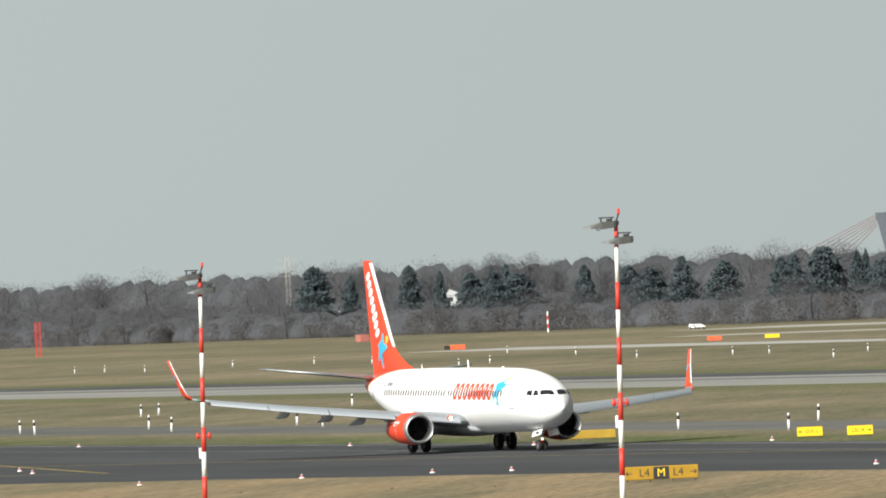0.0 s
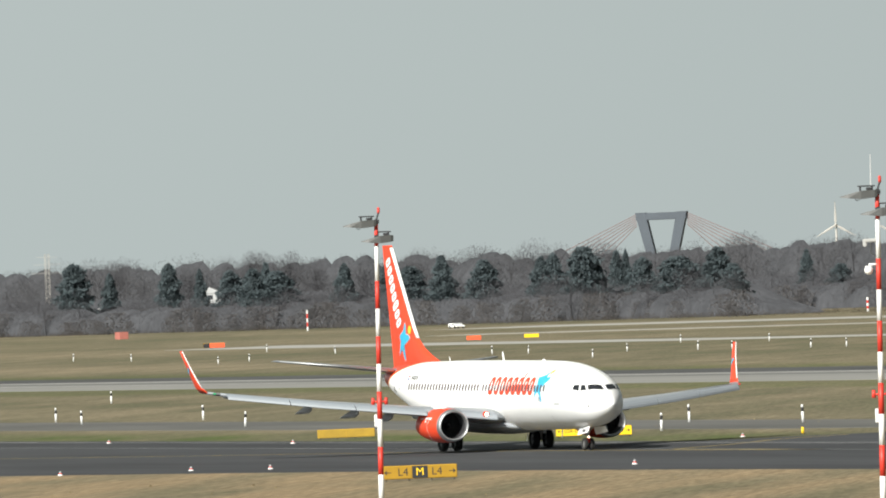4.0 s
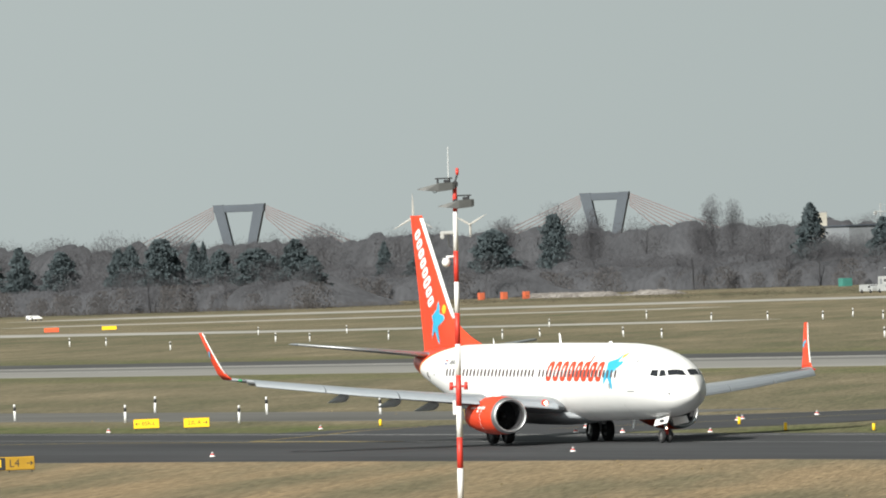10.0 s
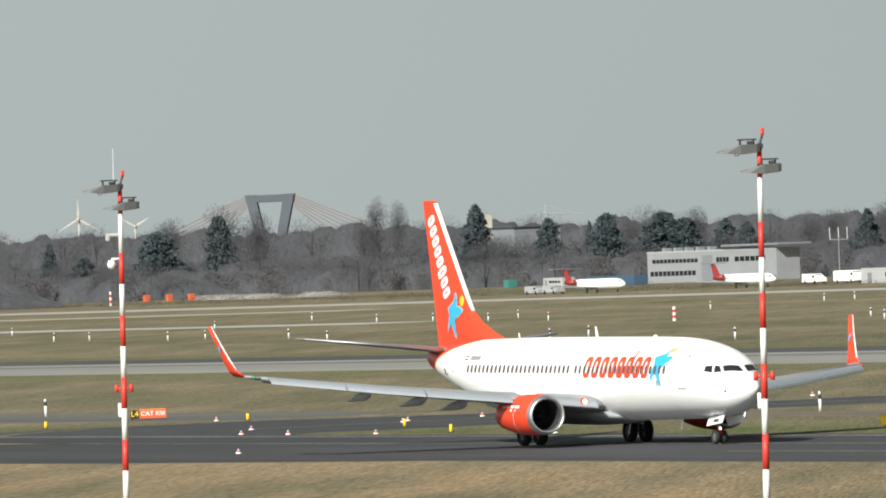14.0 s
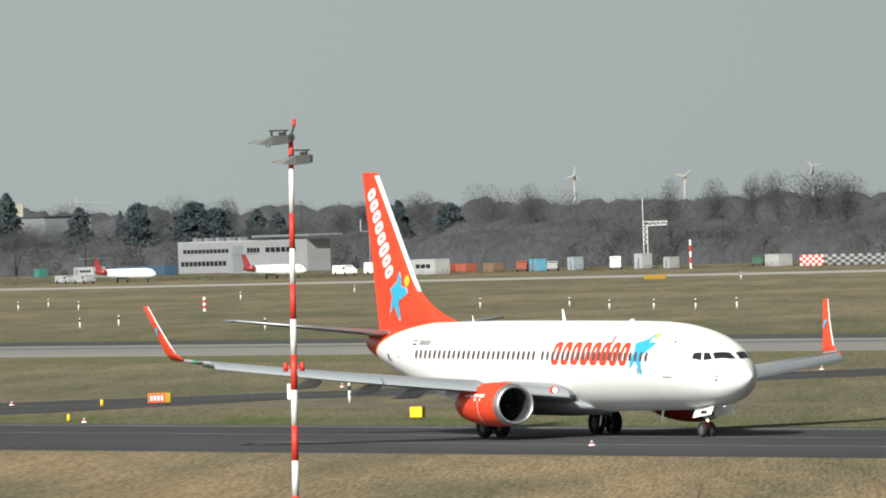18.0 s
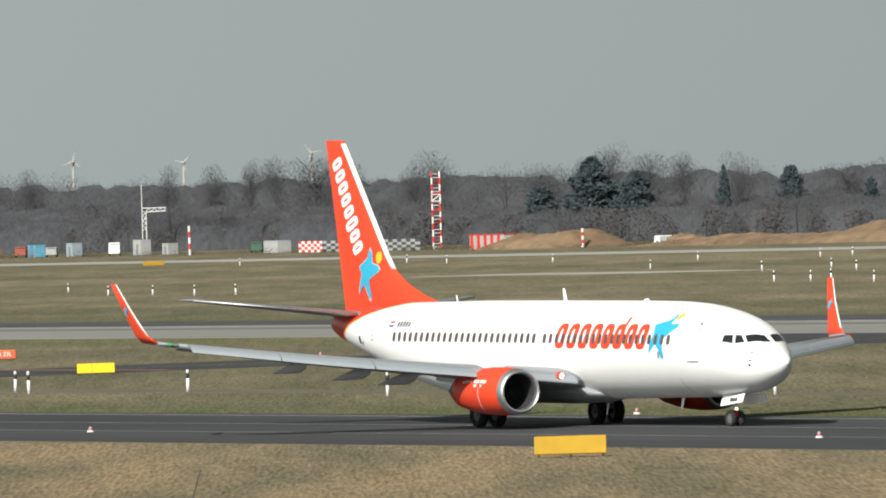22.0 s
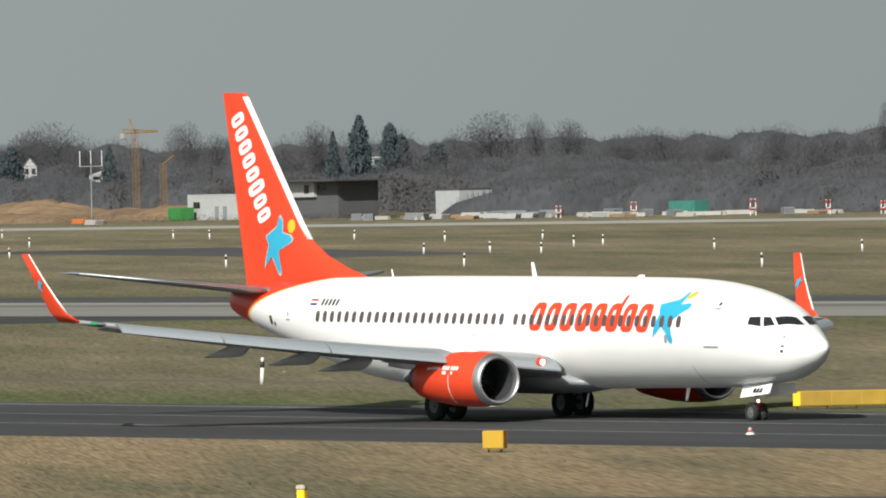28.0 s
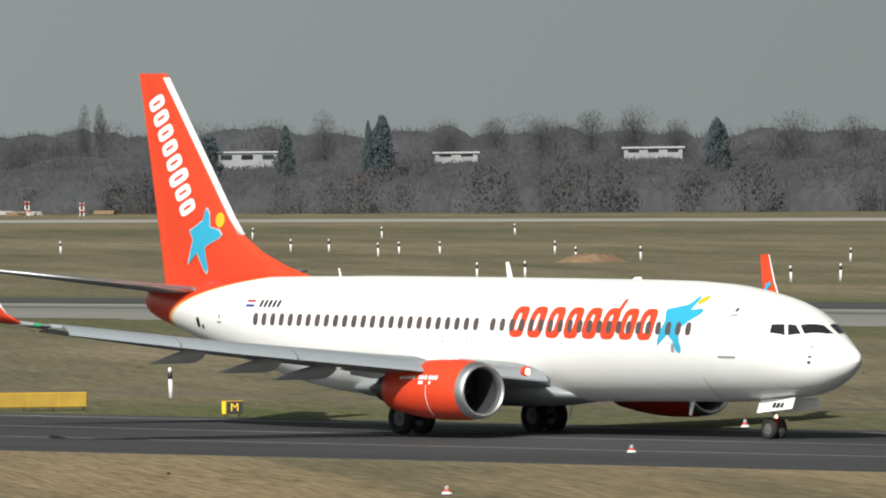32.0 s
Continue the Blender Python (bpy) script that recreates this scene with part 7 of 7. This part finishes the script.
        for x9, back, first, edge in cols:
            y = base + back
            x = x9 * y / 900
            if base < 1000:
                top = np.interp(x9, (-3000, -2560, -2050, -1720, -1530, -1440, -1330, -1190, -1100, -900), (12.0, 10.3, 10.5, 11.2, 8.0, 10.2, 10.2, 8.6, 9.3, 9.0))
            else:
                top = np.interp(x, (-3400, -2700, -2200, -1500, -1000), (23.5, 20.5, 16.0, 14, 11.5))
            near = slice(*np.searchsorted(cx, (x - 12, x + 12)))
            dome = ch[near] * np.sqrt(np.clip(1 - 0.62 * ((x - cx[near]) / cw[near]) ** 2, 0.05, 1))
            crown = float(dome.max())
            top *= f * (crown * (1 + 0.10 * noise.noise((x * 0.03, 5, base))) + 0.03 * noise.noise((x * 0.7, 9, base)) + 0.03 * noise.noise((x * 1.9, 3, base)))
            top *= math.sqrt(1 - (1 - min(edge / 16, 1)) ** 2)
            for hx, hy, w, hz in HOUSES:
                if y < hy + 6 and abs(x * hy / y - hx) < w / 2 + 2.5:
                    top = min(top, max(1.0, 10 + (hz - 10.2) * y / hy))
            jut = 4 * noise.noise((x * 0.08, 7, base)) - 7 * (crown - 0.85)
            for j in range(deep + 1):
                a = j / deep * math.pi / 2
                q = Vector((x * 0.55, j * 1.1, base))
                vv.append((x + 0.3 * noise.noise(q), y - 8 * math.cos(a) + jut * math.cos(a) + 0.8 * noise.noise(q + Vector((0, 0, 31))), max(-0.1, top * math.sin(a) ** 0.8 + (0.4 * noise.noise(q + Vector((0, 0, 57))) if j else -0.1))))
            vv.append((x, y + 14, -0.1))
        k = deep + 2
        for i in range(n):
            if cols[i + 1][2]:
                continue
            ff += [(i * k + j, (i + 1) * k + j, (i + 1) * k + j + 1, i * k + j + 1) for j in range(k - 1)]
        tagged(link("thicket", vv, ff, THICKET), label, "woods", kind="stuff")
        # fine upright shoots all over the crowns
        vv = np.array(vv)
        m = 90000 if base < 1000 else 52000
        whole = np.array([i for i in range(n) if not cols[i + 1][2]])
        u, i = rng.uniform(0, 1, m), whole[rng.integers(0, len(whole), m)]
        j = np.clip((deep * np.sqrt(rng.uniform(0.06, 1.0, m))).astype(int), 0, deep - 1)
        e = rng.uniform(0, 1, m)[:, None]
        foot = vv[i * k + j] * (1 - e) + vv[i * k + j + 1] * e + (vv[(i + 1) * k + j] - vv[i * k + j]) * u[:, None]
        long = rng.uniform(0.5, 1.0, m) * rng.uniform(0.5, 1.0, m) * (2.1 if base < 1000 else 3.0)
        foot[:, 2] -= 0.35 * long
        tip = foot + np.stack([long * rng.normal(0, 0.28, m), -long * rng.uniform(-0.1, 0.5, m), long], 1)
        side = np.stack([rng.uniform(0.05, 0.11, m), rng.uniform(-0.05, 0.05, m), 0 * u], 1)
        keep = foot[:, 2] > 0.4
        pts = np.stack([foot - side, foot + side, tip], 1)[keep].reshape(-1, 3)
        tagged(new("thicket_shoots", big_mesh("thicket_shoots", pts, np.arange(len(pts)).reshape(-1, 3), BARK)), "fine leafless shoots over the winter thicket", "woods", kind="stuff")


woods()


def tufts():
    """Tussocks over the near turf and along the pavement edges."""
    vs, ts, n = [], [], 0
    for k in range(220):
        x = rng.uniform(-700, -220)
        side = rng.uniform(0, 1)
        y = rng.uniform(150, 209) if side < 0.6 else rng.uniform(242, 300)
        if side < 0.6 and (x < -500 and y > 205 - 0.3 * (-500 - x)):
            continue
        if side >= 0.6 and -645 < x < -520:
            continue
        h = rng.uniform(0.02, 0.06) if rng.uniform() < 0.97 else rng.uniform(0.06, 0.14)
        for _ in range(4):
            a, ln = rng.uniform(0, 6.28), h * rng.uniform(1.2, 3.5)
            dx, dy = math.cos(a) * ln, math.sin(a) * ln
            vs += [(x - dx * 0.5, y - dy * 0.5, -0.03), (x + dx * 0.5, y + dy * 0.5, -0.03), (x + dx * rng.uniform(-0.4, 0.4) + rng.uniform(-0.1, 0.1), y + rng.uniform(-0.1, 0.1), h)]
            ts.append((n, n + 1, n + 2))
            n += 3
    ob = new("grass_tufts", big_mesh("grass_tufts", np.array(vs), np.array(ts), TUFT))
    tagged(ob, "dry straw-coloured grass tussocks in the turf", "grass", kind="stuff")


tufts()


# ================= what moves =================
PLANE_X = [(0, -637.59), (1, -624.82), (2, -612.22), (3, -600.03), (4, -587.93), (5, -575.87), (6, -564.15), (7, -552.2), (8, -540.2), (9, -528.38), (10, -516.88), (11, -505.46), (12, -494.1), (13, -482.9), (14, -471.82), (15, -460.64), (16, -449.24),
           (17, -437.88), (18, -426.64), (19, -415.68), (20, -404.73), (21, -393.64), (22, -382.35), (23, -371.07), (24, -359.74), (25, -348.54), (26, -337.28), (27, -326.03), (28, -314.72), (29, -303.3), (30, -292.01), (31, -280.94), (32, -269.91)]
# time, distance of the taxi line, heading, height; all fitted to the camera's view
PLANE_Y = [(0, 228.26, -0.55, -0.09), (4, 228.12, -0.4, -0.09), (8, 228.2, -0.36, -0.09), (12, 228.56, -0.34, -0.09), (16, 229.28, -0.3, -0.1), (20, 230.11, -0.4, -0.13), (22, 230.5, 0.0, -0.13), (24, 230.87, 0.38, -0.14), (28, 231.87, 0.25, -0.15), (32, 232.4, 0.04, -0.12)]


def motions():
    ts = [t for t, _ in PLANE_X]
    at = lambda t: float(np.interp(t, ts, [x for _, x in PLANE_X]))
    rows = []
    for t, x in PLANE_X:
        y, yaw, z = (float(np.interp(t, [r[0] for r in PLANE_Y], [r[k] for r in PLANE_Y])) for k in (1, 2, 3))
        rows.append((t, pose(x - MAIN, y, z, -0.85, 0.5, yaw)))
    walk(airliner, rows)
    for ob, r, step in ((axles[0], 0.565, 2), (axles[1], 0.565, 2), (axles[2], 0.345, 1)):
        place = ob.matrix_basis.translation.copy()
        walk(ob, [(k / FPS, pose(*place, 0, math.degrees((at(k / FPS) - at(0)) / r) % 360, 0)) for k in range(0, 32 * FPS + 1, step)])
    for rotor, hub, spin in ROTORS:
        walk(rotor, [(t * 0.8, pose(0, -1.6, hub, 0, spin + 48 * t, 0)) for t in range(41)])


motions()
